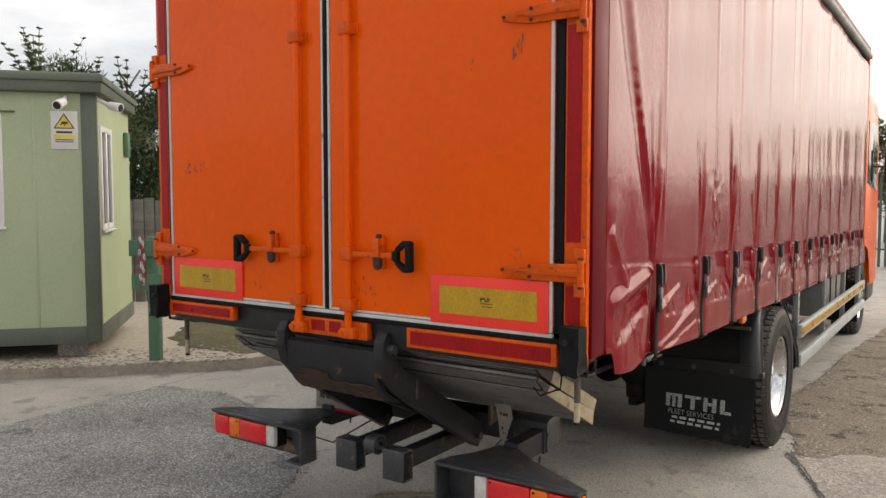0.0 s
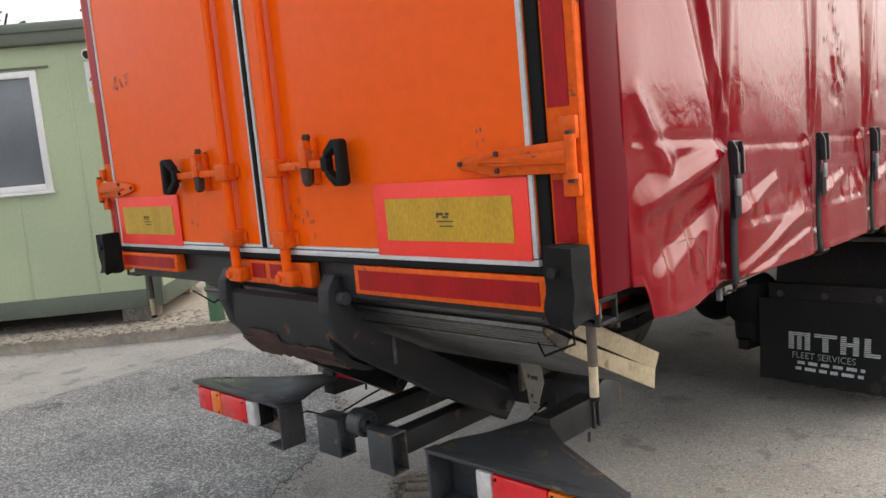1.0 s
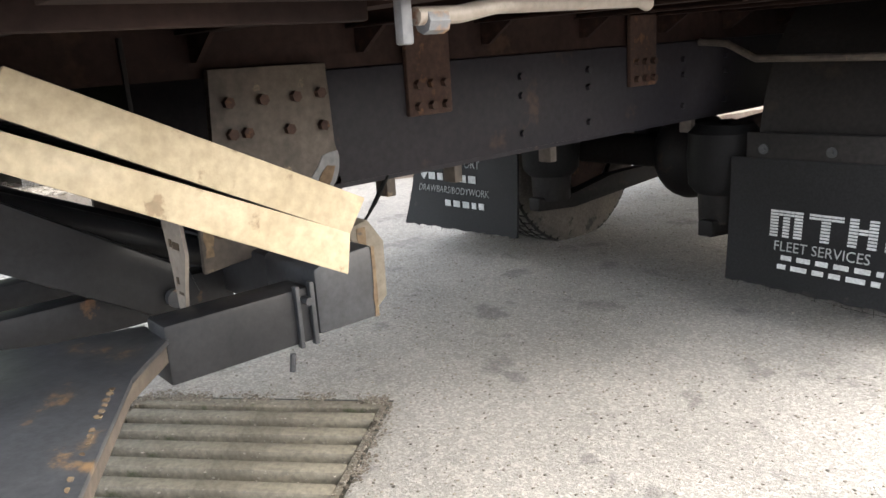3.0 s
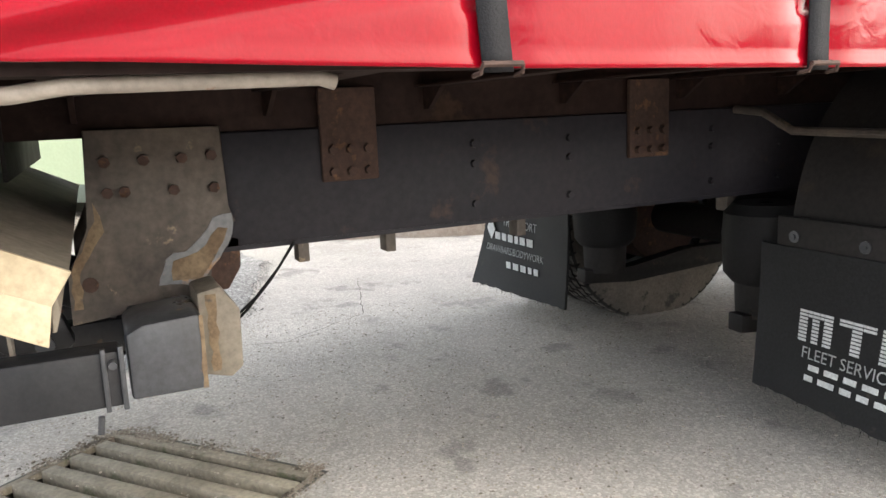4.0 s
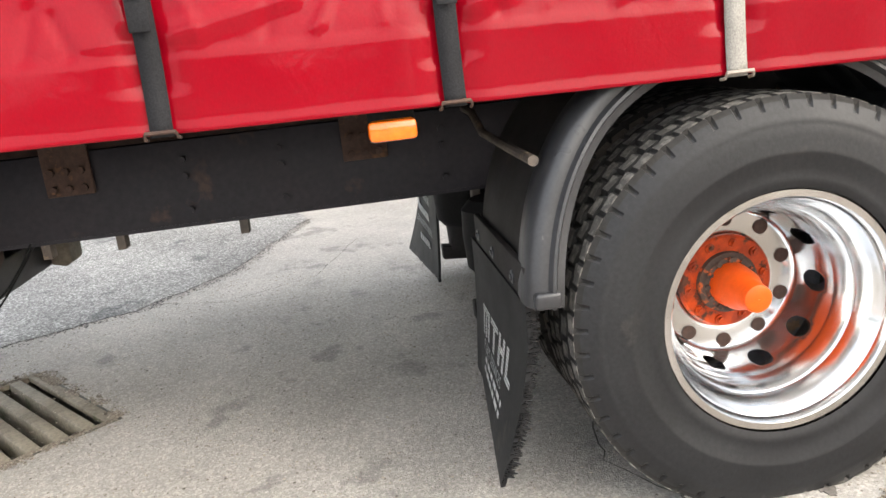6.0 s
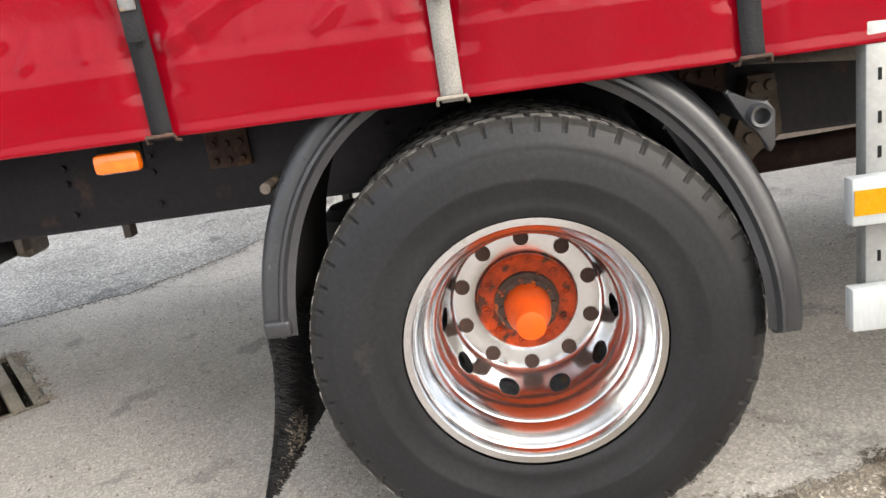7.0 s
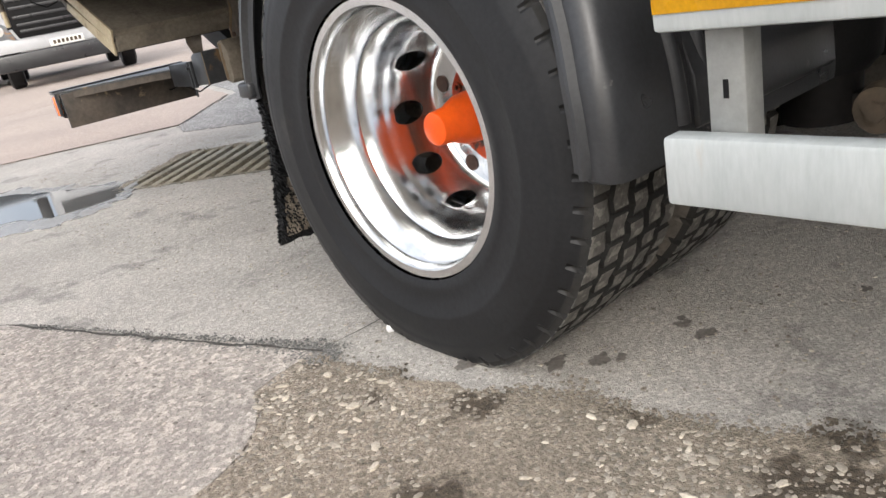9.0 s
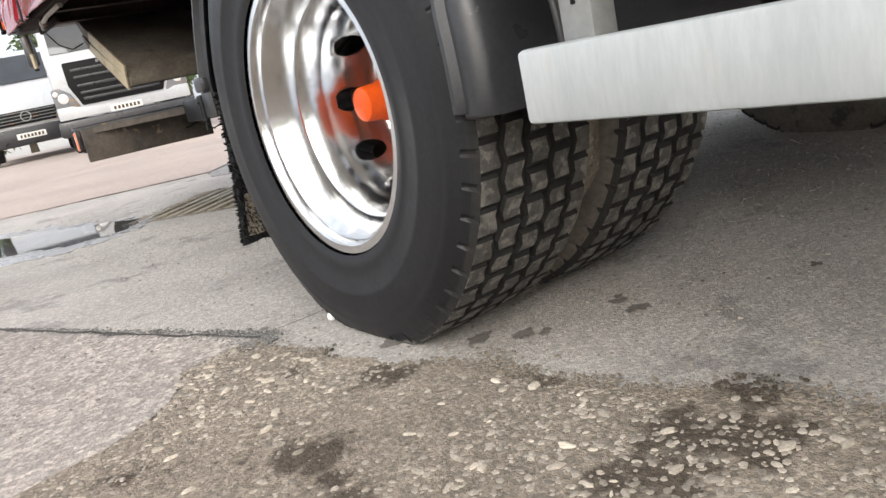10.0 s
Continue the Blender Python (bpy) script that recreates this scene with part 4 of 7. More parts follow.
TYRE_MESH, RIM_MESH = tyre_mesh(), rim_mesh()
INNER_TYRE_MESH = TYRE_MESH.copy()
INNER_TYRE_MESH.materials[0] = TYRE_DUSTY
bm = bmesh.new()
put_lathe(bm, [(-0.106, 0.02), (-0.106, 0.127), (-0.095, 0.126), (-0.090, 0.120), (-0.092, 0.084), (-0.092, 0.02)], 60)
for i in range(10):
    a = 2 * math.pi * i / 10 + 0.2
    y, z = 0.105 * math.sin(a), 0.105 * math.cos(a)
    put_cyl(bm, (-0.093, y, z), (-0.085, y, z), 0.0135, 0.0125, seg=14)
    put_cyl(bm, (-0.086, y, z), (-0.078, y, z), 0.007, seg=8)
HUB_MESH = mesh_of(bm, "hub", HUB_RUST, 35)
bm = bmesh.new()
put_lathe(bm, [(-0.094, 0.03), (-0.094, 0.083), (-0.078, 0.081), (-0.072, 0.074), (-0.066, 0.071), (-0.066, 0.02)], 48)
for i in range(12):
    a = 2 * math.pi * i / 12
    put_cyl(bm, (-0.067, 0.0655 * math.sin(a), 0.0655 * math.cos(a)), (-0.058, 0.0655 * math.sin(a), 0.0655 * math.cos(a)), 0.0075, seg=6)
RING_MESH = mesh_of(bm, "hub_ring", HUB_SCALE, 35)
bm = bmesh.new()
put_lathe(bm, [(-0.068, 0.059), (-0.045, 0.0575), (-0.006, 0.054), (0.014, 0.0465), (0.030, 0.0395), (0.068, 0.0365), (0.073, 0.035), (0.0755, 0.029), (0.0765, 0.001)], 40)
CONE_MESH = mesh_of(bm, "hub_cap", ORANGE_HUB, 35)
bm = bmesh.new()
put_cyl(bm, (-0.104, 0, 0), (-0.0995, 0, 0), 0.0195, seg=18)
STUD_MESH = mesh_of(bm, "stud_recess", RUST, 40)


def rear_wheel(side):
    """A twin wheel: side 1 is the lorry's right, -1 its left."""
    turn = Matrix.Translation((side * 1.088, WY, WZ)) @ Matrix.Rotation(0 if side > 0 else math.pi, 4, "Z")
    w = part("twin_wheel", RIM_MESH, ALLOY, truck, "polished alloy wheel with a black tyre and orange hub")
    w.matrix_basis = turn
    for nm, me, m in (("tyre", TYRE_MESH, Matrix.Translation((0.055, 0, 0))), ("inner_tyre", INNER_TYRE_MESH, Matrix.Translation((-0.295, 0, 0)) @ Matrix.Rotation(0.02, 4, "X")), ("hub", HUB_MESH, Matrix.Identity(4)), ("hub_ring", RING_MESH, Matrix.Identity(4)), ("hub_cap", CONE_MESH, Matrix.Identity(4))):
        ob = new(nm, me)
        ob.parent, ob.matrix_basis = w, m
    bmd = bmesh.new()
    put_lathe(bmd, [(-0.47, 0.06), (-0.47, 0.21), (-0.30, 0.21), (-0.30, 0.1), (-0.14, 0.1), (-0.14, 0.02)], 40)
    part("brake_drum", bmd, RUST, w)
    bmd = bmesh.new()
    put_lathe(bmd, [(-0.395, 0.283), (-0.40, 0.298), (-0.385, 0.296), (-0.375, 0.27), (-0.165, 0.26), (-0.145, 0.296), (-0.135, 0.298), (-0.14, 0.283)], 60)
    part("inner_rim", bmd, STEEL_WORN, w)
    bmd = bmesh.new()
    put_lathe(bmd, [(-0.155, 0.30), (-0.152, 0.452), (-0.125, 0.462), (-0.10, 0.455), (-0.088, 0.44), (-0.085, 0.30)], 72, shape=lambda i, k, r: r + (0.006 * math.sin(k * 1.7) + 0.004 * math.sin(k * 0.6 + i) if 0 < i < 5 else 0))
    part("mud_ring", bmd, DIRT, w, "dried brown mud packed between the tyres")
    for i in range(10):
        a = 2 * math.pi * i / 10 + 0.03
        ob = new("stud_recess", STUD_MESH)
        ob.parent, ob.location = w, (0, 0.1675 * math.sin(a), 0.1675 * math.cos(a))


for s in (1, -1):
    rear_wheel(s)


def front_wheel(side):
    turn = Matrix.Translation((side * 1.04, 8.75, WZ)) @ Matrix.Rotation(0 if side > 0 else math.pi, 4, "Z")
    bmf = bmesh.new()
    put_lathe(bmf, [(0.118, 0.283), (0.130, 0.2985), (0.131, 0.285), (0.11, 0.27), (0.03, 0.262), (0.02, 0.25), (0.10, 0.20), (0.125, 0.17), (0.13, 0.12), (0.16, 0.11), (0.17, 0.08), (0.175, 0.01)], 60)
    w = part("front_wheel", bmf, ALLOY, truck, "polished alloy front wheel with black tyre")
    w.matrix_basis = turn
    ob = new("tyre", TYRE_MESH)
    ob.parent = w


for s in (1, -1):
    front_wheel(s)

# mudguards and flaps


def mudguard(side, y0):
    """A plastic arch with a rolled outer skirt round a wheel at y0."""
    angs = [radians(-84.4 + 180.2 * i / 72) for i in range(73)]

    def path(a):
        sy, sz = math.sin(a), math.cos(a)
        ry, rz, e = (0.60, 0.68, 2 / 2.4) if sy < 0 else (0.575, 0.66, 1.0)
        up = rz * sz ** e if sz > 0 else 0.30 * sz
        return y0 + math.copysign(ry * abs(sy) ** e, sy), WZ + up
    def ring(rec):
        return [(0.60, -rec), (1.125, -rec), (1.14, -rec * 0.25), (1.20, 0.0), (1.238, -0.004), (1.256, -0.014), (1.263, -0.030), (1.262, -0.046), (1.275, -0.053), (1.276, -0.060), (1.262, -0.067), (1.258, -0.084), (1.25, -0.078), (1.25, -0.05), (1.245, -0.02), (1.22, -0.012), (1.146, -rec * 0.25 - 0.012), (1.13, -rec - 0.01), (0.60, -rec - 0.008)]
    bmm = bmesh.new()
    rows = []
    for a in angs:
        y, z = path(a)
        y2, z2 = path(a + 0.01)
        t = Vector((0, y2 - y, z2 - z)).normalized()
        nrm = Vector((0, -t.z, t.y))
        if nrm.dot(Vector((0, y - y0, z - WZ))) < 0:
            nrm = -nrm
        out = -0.03 + 0.055 * min(1, max(0, (1.0 - z) / 0.4)) + (0.018 if y > y0 else -0.012) * min(1, max(0, (0.9 - z) / 0.4))
        back = min(1, max(0, (-a - 0.15) / 0.5))
        rows.append([bmm.verts.new(Vector((side * (x + out * (x > 1)), y, z)) + nrm * d) for x, d in ring(0.022 * back)])
    for n_row, (p, q) in enumerate(zip(rows, rows[1:])):
        for k in range(len(p)):
            j = (k + 1) % len(p)
            face = bmm.faces.new((p[k], q[k], q[j], p[j]))
            # rear inboard shell: its shade is painted with the darker plastic
            face.material_index = 1 if n_row < 32 and k in (0, 1, 16, 17, 18) else 0
    bmm.faces.new(rows[0])
    bmm.faces.new(rows[-1][::-1])
    arch = part("mudguard", bmm, (PLASTIC, BOARD), truck, "grey-black plastic mudguard arch", 50)
    for a, wide in ((-84.2, 0.030), (95.6, 0.024)):
        y, z = path(radians(a))
        inward = 0.045 if a < 0 else -0.045
        bmm = bmesh.new()
        put_box(bmm, side * 1.262, side * 1.294, y + inward - wide, y + inward + wide, z - 0.004, z + 0.034, 0.008, 3)
        part("end_lip", bmm, PLASTIC, arch)
    for x, a0, a1 in ((1.145, 28, 62), (1.06, 30, 58), (1.06, 64, 84), (0.96, 34, 60), (0.86, 34, 58), (1.13, 66, 88)):
        pts = []
        for i in range(9):
            y, z = path(radians(a0 + (a1 - a0) * i / 8))
            pts.append((side * x, y - 0.004, z - 0.004))
        bmm = bmesh.new()
        put_pipe(bmm, pts, 0.016, 12)
        part("arch_rib", bmm, PLASTIC, arch)
    return arch


for s in (1, -1):
    guard = mudguard(s, WY)
    bm = bmesh.new()
    put_prism(bm, [(3.64, 0.93), (3.77, 0.77), (3.84, 0.56), (3.845, 0.48), (3.80, 0.46), (3.72, 0.70), (3.60, 0.88)], "x", s * 0.62, s * 1.10, 0.008)
    part("front_shield", bm, PLASTIC, guard, "black plastic spray shield")
    bm = bmesh.new()
    put_cyl(bm, (s * 0.36, 3.79, 0.90), (s * 1.20, 3.767, 0.902), 0.0235, seg=20)
    put_lathe(bm, [(s * 1.19, 0.0245), (s * 1.258, 0.0245), (s * 1.262, 0.0225), (s * 1.260, 0.0165), (s * 1.19, 0.0160)], 24, (0, 3.766, 0.902), closed=True)
    tube = part("mudguard_stay", bm, BLADE_STEEL, truck, "grey steel mudguard stay tube")
    # dark disc that stands in for the shade inside the hollow tube
    one_cyl("tube_hollow_shade", GROOVE, tube, (s * 1.195, 3.766, 0.902), (s * 1.215, 3.766, 0.902), 0.0164)
    one_prism("stay_clamp", PLASTIC, tube, [(3.70, 0.955), (3.708, 0.962), (3.745, 0.934), (3.785, 0.93), (3.803, 0.905), (3.80, 0.875), (3.80, 0.835), (3.79, 0.82), (3.782, 0.83), (3.77, 0.866), (3.742, 0.882), (3.726, 0.925)], "x", s * 1.215, s * 1.235, 0.004)
    bm = bmesh.new()
    put_pipe(bm, [(s * 0.36, 2.70, 0.96), (s * 0.46, 2.71, 0.95), (s * 0.56, 2.72, 0.895), (s * 0.9, 2.72, 0.888), (s * 1.20, 2.717, 0.886)], 0.0125)
    part("mudguard_stay", bm, DUSTY_STEEL, truck, "bent dusty steel mudguard stay")
    bm = bmesh.new()
    put_prism(bm, [(s * 0.565, 0.515), (s * 1.232, 0.515), (s * 1.232, 0.655), (s * 0.565, 0.655)], "y", 2.668, 2.686, 0.004)
    board = part("flap_board", bm, BOARD, truck, "black plastic board above the mud flap")
    bm = bmesh.new()
    for x in (0.627, 0.85, 1.10):
        put_cyl(bm, (s * x, 2.6645, 0.60), (s * x, 2.668, 0.60), 0.017, seg=18)
        put_cyl(bm, (s * x, 2.660, 0.60), (s * x, 2.6646, 0.60), 0.008, seg=6)
    pieces("washer", bm, BLADE_STEEL, board)


def mud_flap(side):
    us = [0.515 + 0.728 * i / 24 for i in range(25)]
    rndf = random.Random(7)
    vs = [0.138 + 0.432 * i / 12 for i in range(13)]
    base = {u: rndf.uniform(-0.006, 0.004) for u in us}

    def bend(u, v):
        k = max(0, (0.5 - v)) ** 1.5 * 0.42 * (0.25 + 0.75 * max(0, (u - 0.6) / 0.6))
        return 2.662 - k
    bmm = bmesh.new()
    a = [[bmm.verts.new((side * u, bend(u, v), v + (base[u] if v == vs[0] else 0))) for v in vs] for u in us]
    b = [[bmm.verts.new((side * u, bend(u, v) + 0.012, v + (base[u] if v == vs[0] else 0))) for v in vs] for u in us]
    for i in range(24):
        for j in range(12):
            bmm.faces.new((a[i][j], a[i + 1][j], a[i + 1][j + 1], a[i][j + 1]))
            bmm.faces.new((b[i][j], b[i][j + 1], b[i + 1][j + 1], b[i + 1][j]))
        bmm.faces.new((a[i][0], b[i][0], b[i + 1][0], a[i + 1][0]))
        bmm.faces.new((a[i][12], a[i + 1][12], b[i + 1][12], b[i][12]))
    for j in range(12):
        bmm.faces.new((a[0][j], a[0][j + 1], b[0][j + 1], b[0][j]))
        bmm.faces.new((a[24][j], b[24][j], b[24][j + 1], a[24][j + 1]))
    flap = part("mud_flap", bmm, FLAP, truck, "black rubber mud flap with white print" if side > 0 else "black mud flap with worn white print")
    # bristles along the lower and outer edges
    bmm = bmesh.new()
    for _ in range(70):
        u = rndf.uniform(0.52, 1.235)
        y = bend(u, 0.14) + 0.006
        put_cyl(bmm, (side * u, y, 0.148), (side * (u + rndf.uniform(-0.006, 0.006)), y + rndf.uniform(-0.006, 0.006), 0.138 - rndf.uniform(0.004, 0.026)), 0.0012, 0.0004, 4, False)
    for k in range(90):
        v = rndf.uniform(0.145, 0.565)
        y = bend(1.243, v)
        put_box(bmm, side * 1.240, side * (1.245 + rndf.uniform(0.002, 0.007)), y + rndf.uniform(0, 0.008), y + 0.011, v - 0.0015, v + 0.0015)
    tagged(part("bristles", bmm, RUBBER, flap), "black rubber bristles along the flap edge", kind="stuff")
    # short rubber bristles and dried mud on the wheel side
    bmm = bmesh.new()
    for _ in range(2600):
        u, v = rndf.uniform(0.95, 1.242), rndf.uniform(0.15, 0.565)
        y = bend(u, v) + 0.011
        put_cyl(bmm, (side * u, y, v), (side * (u + rndf.uniform(-0.003, 0.006)), y + rndf.uniform(0.008, 0.024), v - rndf.uniform(0.001, 0.01)), 0.0032, 0.0013, 4)
    tagged(part("bristles", bmm, FLAP, flap), "short black rubber bristles on the flap", kind="stuff")
    for lo_u, hi_u, top in ((1.03, 1.228, 0.285), (1.08, 1.215, 0.335)):
        nu, nv = 8, 6
        grid_sheet("dried_mud", [lo_u + (hi_u - lo_u) * i / nu for i in range(nu + 1)], [0.16 + (top - 0.16) * j / nv for j in range(nv + 1)],
                           lambda u, v: (side * u, bend(u, v) + 0.022 + 0.008 * noise.noise((u * 60, v * 60, top)), v - 0.03 * (hi_u - u) / (hi_u - lo_u) * (v > 0.2)), DIRT, flap)
    return flap, bend


flap, bend = mud_flap(1)


def flap_bars(name, bars, parent):
    """Printed bars that follow the bend of the flap, each a part."""
    for x0, x1, z0, z1 in bars:
        bmm = bmesh.new()
        vsb = [bmm.verts.new((x, bend(abs(x), z) - 0.0018, z)) for x, z in ((x0, z0), (x1, z0), (x1, z1), (x0, z1))]
        bmm.faces.new(vsb)
        part(name, bmm, PRINT, parent)


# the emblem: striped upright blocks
bars = []
for i in range(9):
    z0 = 0.312 + i * 0.0102
    zz = (z0, z0 + 0.0072)
    bars += [(0.668, 0.696, *zz), (0.712, 0.735, *zz), (0.75, 0.778, *zz), (0.838, 0.868, *zz), (0.925, 0.953, *zz), (0.984, 1.012, *zz), (1.036, 1.066, *zz)]
    if i >= 7:
        bars += [(0.697, 0.711, *zz), (0.736, 0.749, *zz), (0.798, 0.837, *zz), (0.869, 0.908, *zz)]
    if i in (4, 5):
        bars.append((0.954, 0.983, *zz))
    if i < 2:
        bars.append((1.067, 1.11, *zz))
flap_bars("emblem_bar", bars, flap)
word = letters("lettering", "FLEET SERVICES", 0.047, Matrix.Translation((0.685, 2.66, 0.266)) @ Matrix.Rotation(radians(90), 4, "X"), PRINT, flap, 0.97)
for v in word.data.vertices:
    v.co.y = bend(v.co.x, v.co.z) - 0.0016
rnd = random.Random(3)


def word_bars(x0, x1, z0, z1, gaps):
    out, x = [], x0
    while x < x1:
        w = min(gaps * rnd.uniform(0.6, 1.2), x1 - x)
        out.append((x, x + w, z0, z1))
        x += w + gaps * 0.35
    return out


flap_bars("print_line", word_bars(0.715, 1.045, 0.236, 0.252, 0.05), flap)
flap_bars("print_line", word_bars(0.705, 1.04, 0.205, 0.221, 0.05), flap)
far_flap, bend = mud_flap(-1)
letters("lettering", "TRANSPORT", 0.055, Matrix.Translation((-1.07, 2.655, 0.435)) @ Matrix.Rotation(radians(90), 4, "X"), PRINT, far_flap)
letters("lettering", "DRAWBARS/BODYWORK", 0.047, Matrix.Translation((-1.19, 2.655, 0.305)) @ Matrix.Rotation(radians(90), 4, "X"), PRINT, far_flap, 0.92)
for ob in [o for o in far_flap.children if o.name.startswith("lettering")]:
    for v in ob.data.vertices:
        v.co.y = bend(abs(v.co.x), v.co.z) - 0.0016
bmm = bmesh.new()
for x0, x1, z0, z1 in [(-1.12, -0.78, 0.365, 0.40), (-0.98, -0.72, 0.245, 0.275)]:
    for a, b, c, d in word_bars(x0, x1, z0, z1, 0.045):
        yy = min(bend(abs(a), c), bend(abs(b), c)) - 0.003
        put_box(bmm, a, b, yy, yy + 0.002, c, d)
put_prism(bmm, [(-1.16, 0.36), (-1.12, 0.41), (-1.16, 0.47), (-1.20, 0.41)], "y", 2.64, 2.643)
pieces("print_mark", bmm, PRINT, far_flap)

# side guards
for s in (1, -1):
    for z0, z1, tape in ((0.660, 0.760, True), (0.430, 0.526, False)):
        rail = one_box("side_guard_rail", WHITE_RAIL, truck, s * 1.272, s * 1.312, 3.917, 8.0, z0, z1, 0.007, "white painted side guard rail")
        if tape:
            bm = bmesh.new()
            for i in range(8):
                y = 3.921 + i * 0.505
                put_box(bm, s * 1.3125, s * 1.3145, y, y + 0.503, 0.684, 0.736)
            pieces("reflective_tape", bm, TAPE_YELLOW, rail, "amber reflective tape")
    for y in (3.99, 5.3, 6.6, 7.85):
        bm = bmesh.new()
        put_box(bm, s * 1.225, s * 1.27, y - 0.027, y + 0.027, 0.435, 1.06, 0.005)
        if y < 4.2:
            plate = bmesh.new()
            put_prism(plate, [(s * 1.27, 1.06), (s * 1.09, 1.06), (s * 1.10, 0.99), (s * 1.14, 0.92), (s * 1.20, 0.88), (s * 1.25, 0.862), (s * 1.27, 0.88)], "y", y + 0.0275, y + 0.0325, 0.0015)
            gusset = part("gusset_plate", plate, GALV, truck, "pale bolted gusset plate on the guard post")
            one_cyl("bolt", GALV, gusset, (s * 1.18, y + 0.032, 0.98), (s * 1.18, y + 0.039, 0.98), 0.009)
        post = part("guard_post", bm, GALV, truck, "galvanised slotted side guard post")
        bm = bmesh.new()
        for z in (0.50, 0.58, 0.80, 0.87, 0.955):
            put_box(bm, s * 1.268, s * 1.2715, y - 0.0035, y + 0.0035, z - 0.012, z + 0.012)
        pieces("slot", bm, RUBBER, post)
        one_cyl("guard_bracket", ROD, truck, (s * 0.4, y, 0.95), (s * 1.226, y, 1.0), 0.02)

# tanks between the axles
bm = bmesh.new()
put_prism(bm, [(0.72, 0.56), (0.78, 0.50), (1.08, 0.50), (1.14, 0.56), (1.14, 0.94), (1.08, 1.0), (0.78, 1.0), (0.72, 0.94)], "y", 6.3, 7.5, 0.02)
tank = part("fuel_tank", bm, GALV, truck, "dull aluminium fuel tank")
for y in (6.5, 6.9, 7.3):
    bm = bmesh.new()
    put_prism(bm, [(0.71, 0.55), (0.775, 0.492), (1.085, 0.492), (1.148, 0.555), (1.148, 0.945), (1.085, 1.008), (0.775, 1.008), (0.71, 0.945)], "y", y - 0.025, y + 0.025)
    part("tank_strap", bm, STEEL, tank)
one_cyl("air_tank", CHASSIS, truck, (-0.65, 4.4, 0.78), (-0.65, 5.6, 0.78), 0.13)
one_box("silencer", UNDER, truck, -1.1, -0.5, 6.4, 7.4, 0.5, 0.95, 0.06)

# rear frame and doors
for s in (1, -1):
    post = one_box("corner_post", ORANGE_WORN, truck, s * 1.155, s * 1.246, 0.0, 0.03, 1.112, ROOF, 0.006, "orange rear corner post with dark red tape")
    for z0, z1 in ((1.28, 1.42), (1.58, 2.36), (2.50, 3.40)):
        one_box("red_tape", REFLECT_RED, post, s * 1.165, s * 1.222, -0.003, -0.0005, z0, z1, 0)
    one_box("dark_edge", CURTAIN_DARK, post, s * 1.225, s * 1.2562, 0.0305, 0.165, 1.152, 3.5, 0.003)
    bm = bmesh.new()
    put_box(bm, s * 1.178, s * 1.25, -0.075, 0.0, 1.108, 1.278)
    bmesh.ops.subdivide_edges(bm, edges=bm.edges[:], cuts=9, use_grid_fill=True)
    for v in bm.verts:
        low = max(0, (1.18 - v.co.z) / 0.09)
        n3 = Vector((noise.noise(v.co * 17), noise.noise(v.co * 17 + Vector((5, 0, 0))), noise.noise(v.co * 17 + Vector((0, 9, 0)))))
        v.co += n3 * (0.006 + 0.022 * low)
        v.co.y = min(v.co.y, -0.0005)
        v.co.x = s * min(abs(v.co.x), 1.256)
    buffer_ = part("dock_buffer", bm, RUBBER, truck, "torn black rubber dock buffer", 60)
    one_cyl("bolt_hole", TYRE, buffer_, (s * 1.205, -0.088, 1.225), (s * 1.205, -0.07, 1.225), 0.012)
    foot = one_box("post_foot", STEEL, truck, s * 1.13, s * 1.145, 0.034, 0.116, 1.08, 1.146, 0.002, "open steel box under the corner post")
    for nm, x0, x1, y0, y1, z0, z1 in (("upright", 1.225, 1.24, 0.034, 0.042, 1.08, 1.146), ("upright", 1.225, 1.24, 0.106, 0.114, 1.08, 1.146), ("lower_edge", 1.225, 1.24, 0.042, 0.106, 1.08, 1.09), ("upper_edge", 1.225, 1.24, 0.042, 0.106, 1.134, 1.146), ("bottom_plate", 1.146, 1.224, 0.034, 0.116, 1.08, 1.088), ("top_plate", 1.146, 1.224, 0.034, 0.116, 1.138, 1.146)):
        one_box(nm, STEEL, foot, s * x0, s * x1, y0, y1, z0, z1, 0.002)
    one_cyl("foot_roller", STEEL_WORN, foot, (s * 1.195, 0.074, 1.089), (s * 1.195, 0.074, 1.137), 0.022)
    bm = bmesh.new()
    put_prism(bm, [(0.12, 1.20), (0.34, 1.20), (0.34, 1.09), (0.30, 1.087), (0.20, 1.087), (0.12, 1.087)], "x", s * 1.13, s * 1.165, 0.006)
    part("corner_gusset", bm, HUB_RUST, truck, "rusty orange corner gusset")
    one_box("corner_sill", AXLE, truck, s * 1.10, s * 1.215, 0.117, 0.36, 1.062, 1.085, 0.004)
    bm = bmesh.new()
    put_cyl(bm, (s * 1.17, 0.10, 0.965), (s * 1.17, 0.10, 1.081), 0.0125, seg=16)
    leg = part("drop_leg", bm, DUSTY_STEEL, truck, "rusty steel drop leg with a cream foot")
    one_cyl("foot_cap", RUBBER, leg, (s * 1.1678, 0.10, 0.878), (s * 1.168, 0.10, 0.889), 0.0118)
    one_cyl("leg_foot", CREAM, leg, (s * 1.168, 0.10, 0.888), (s * 1.17, 0.10, 0.968), 0.0115)

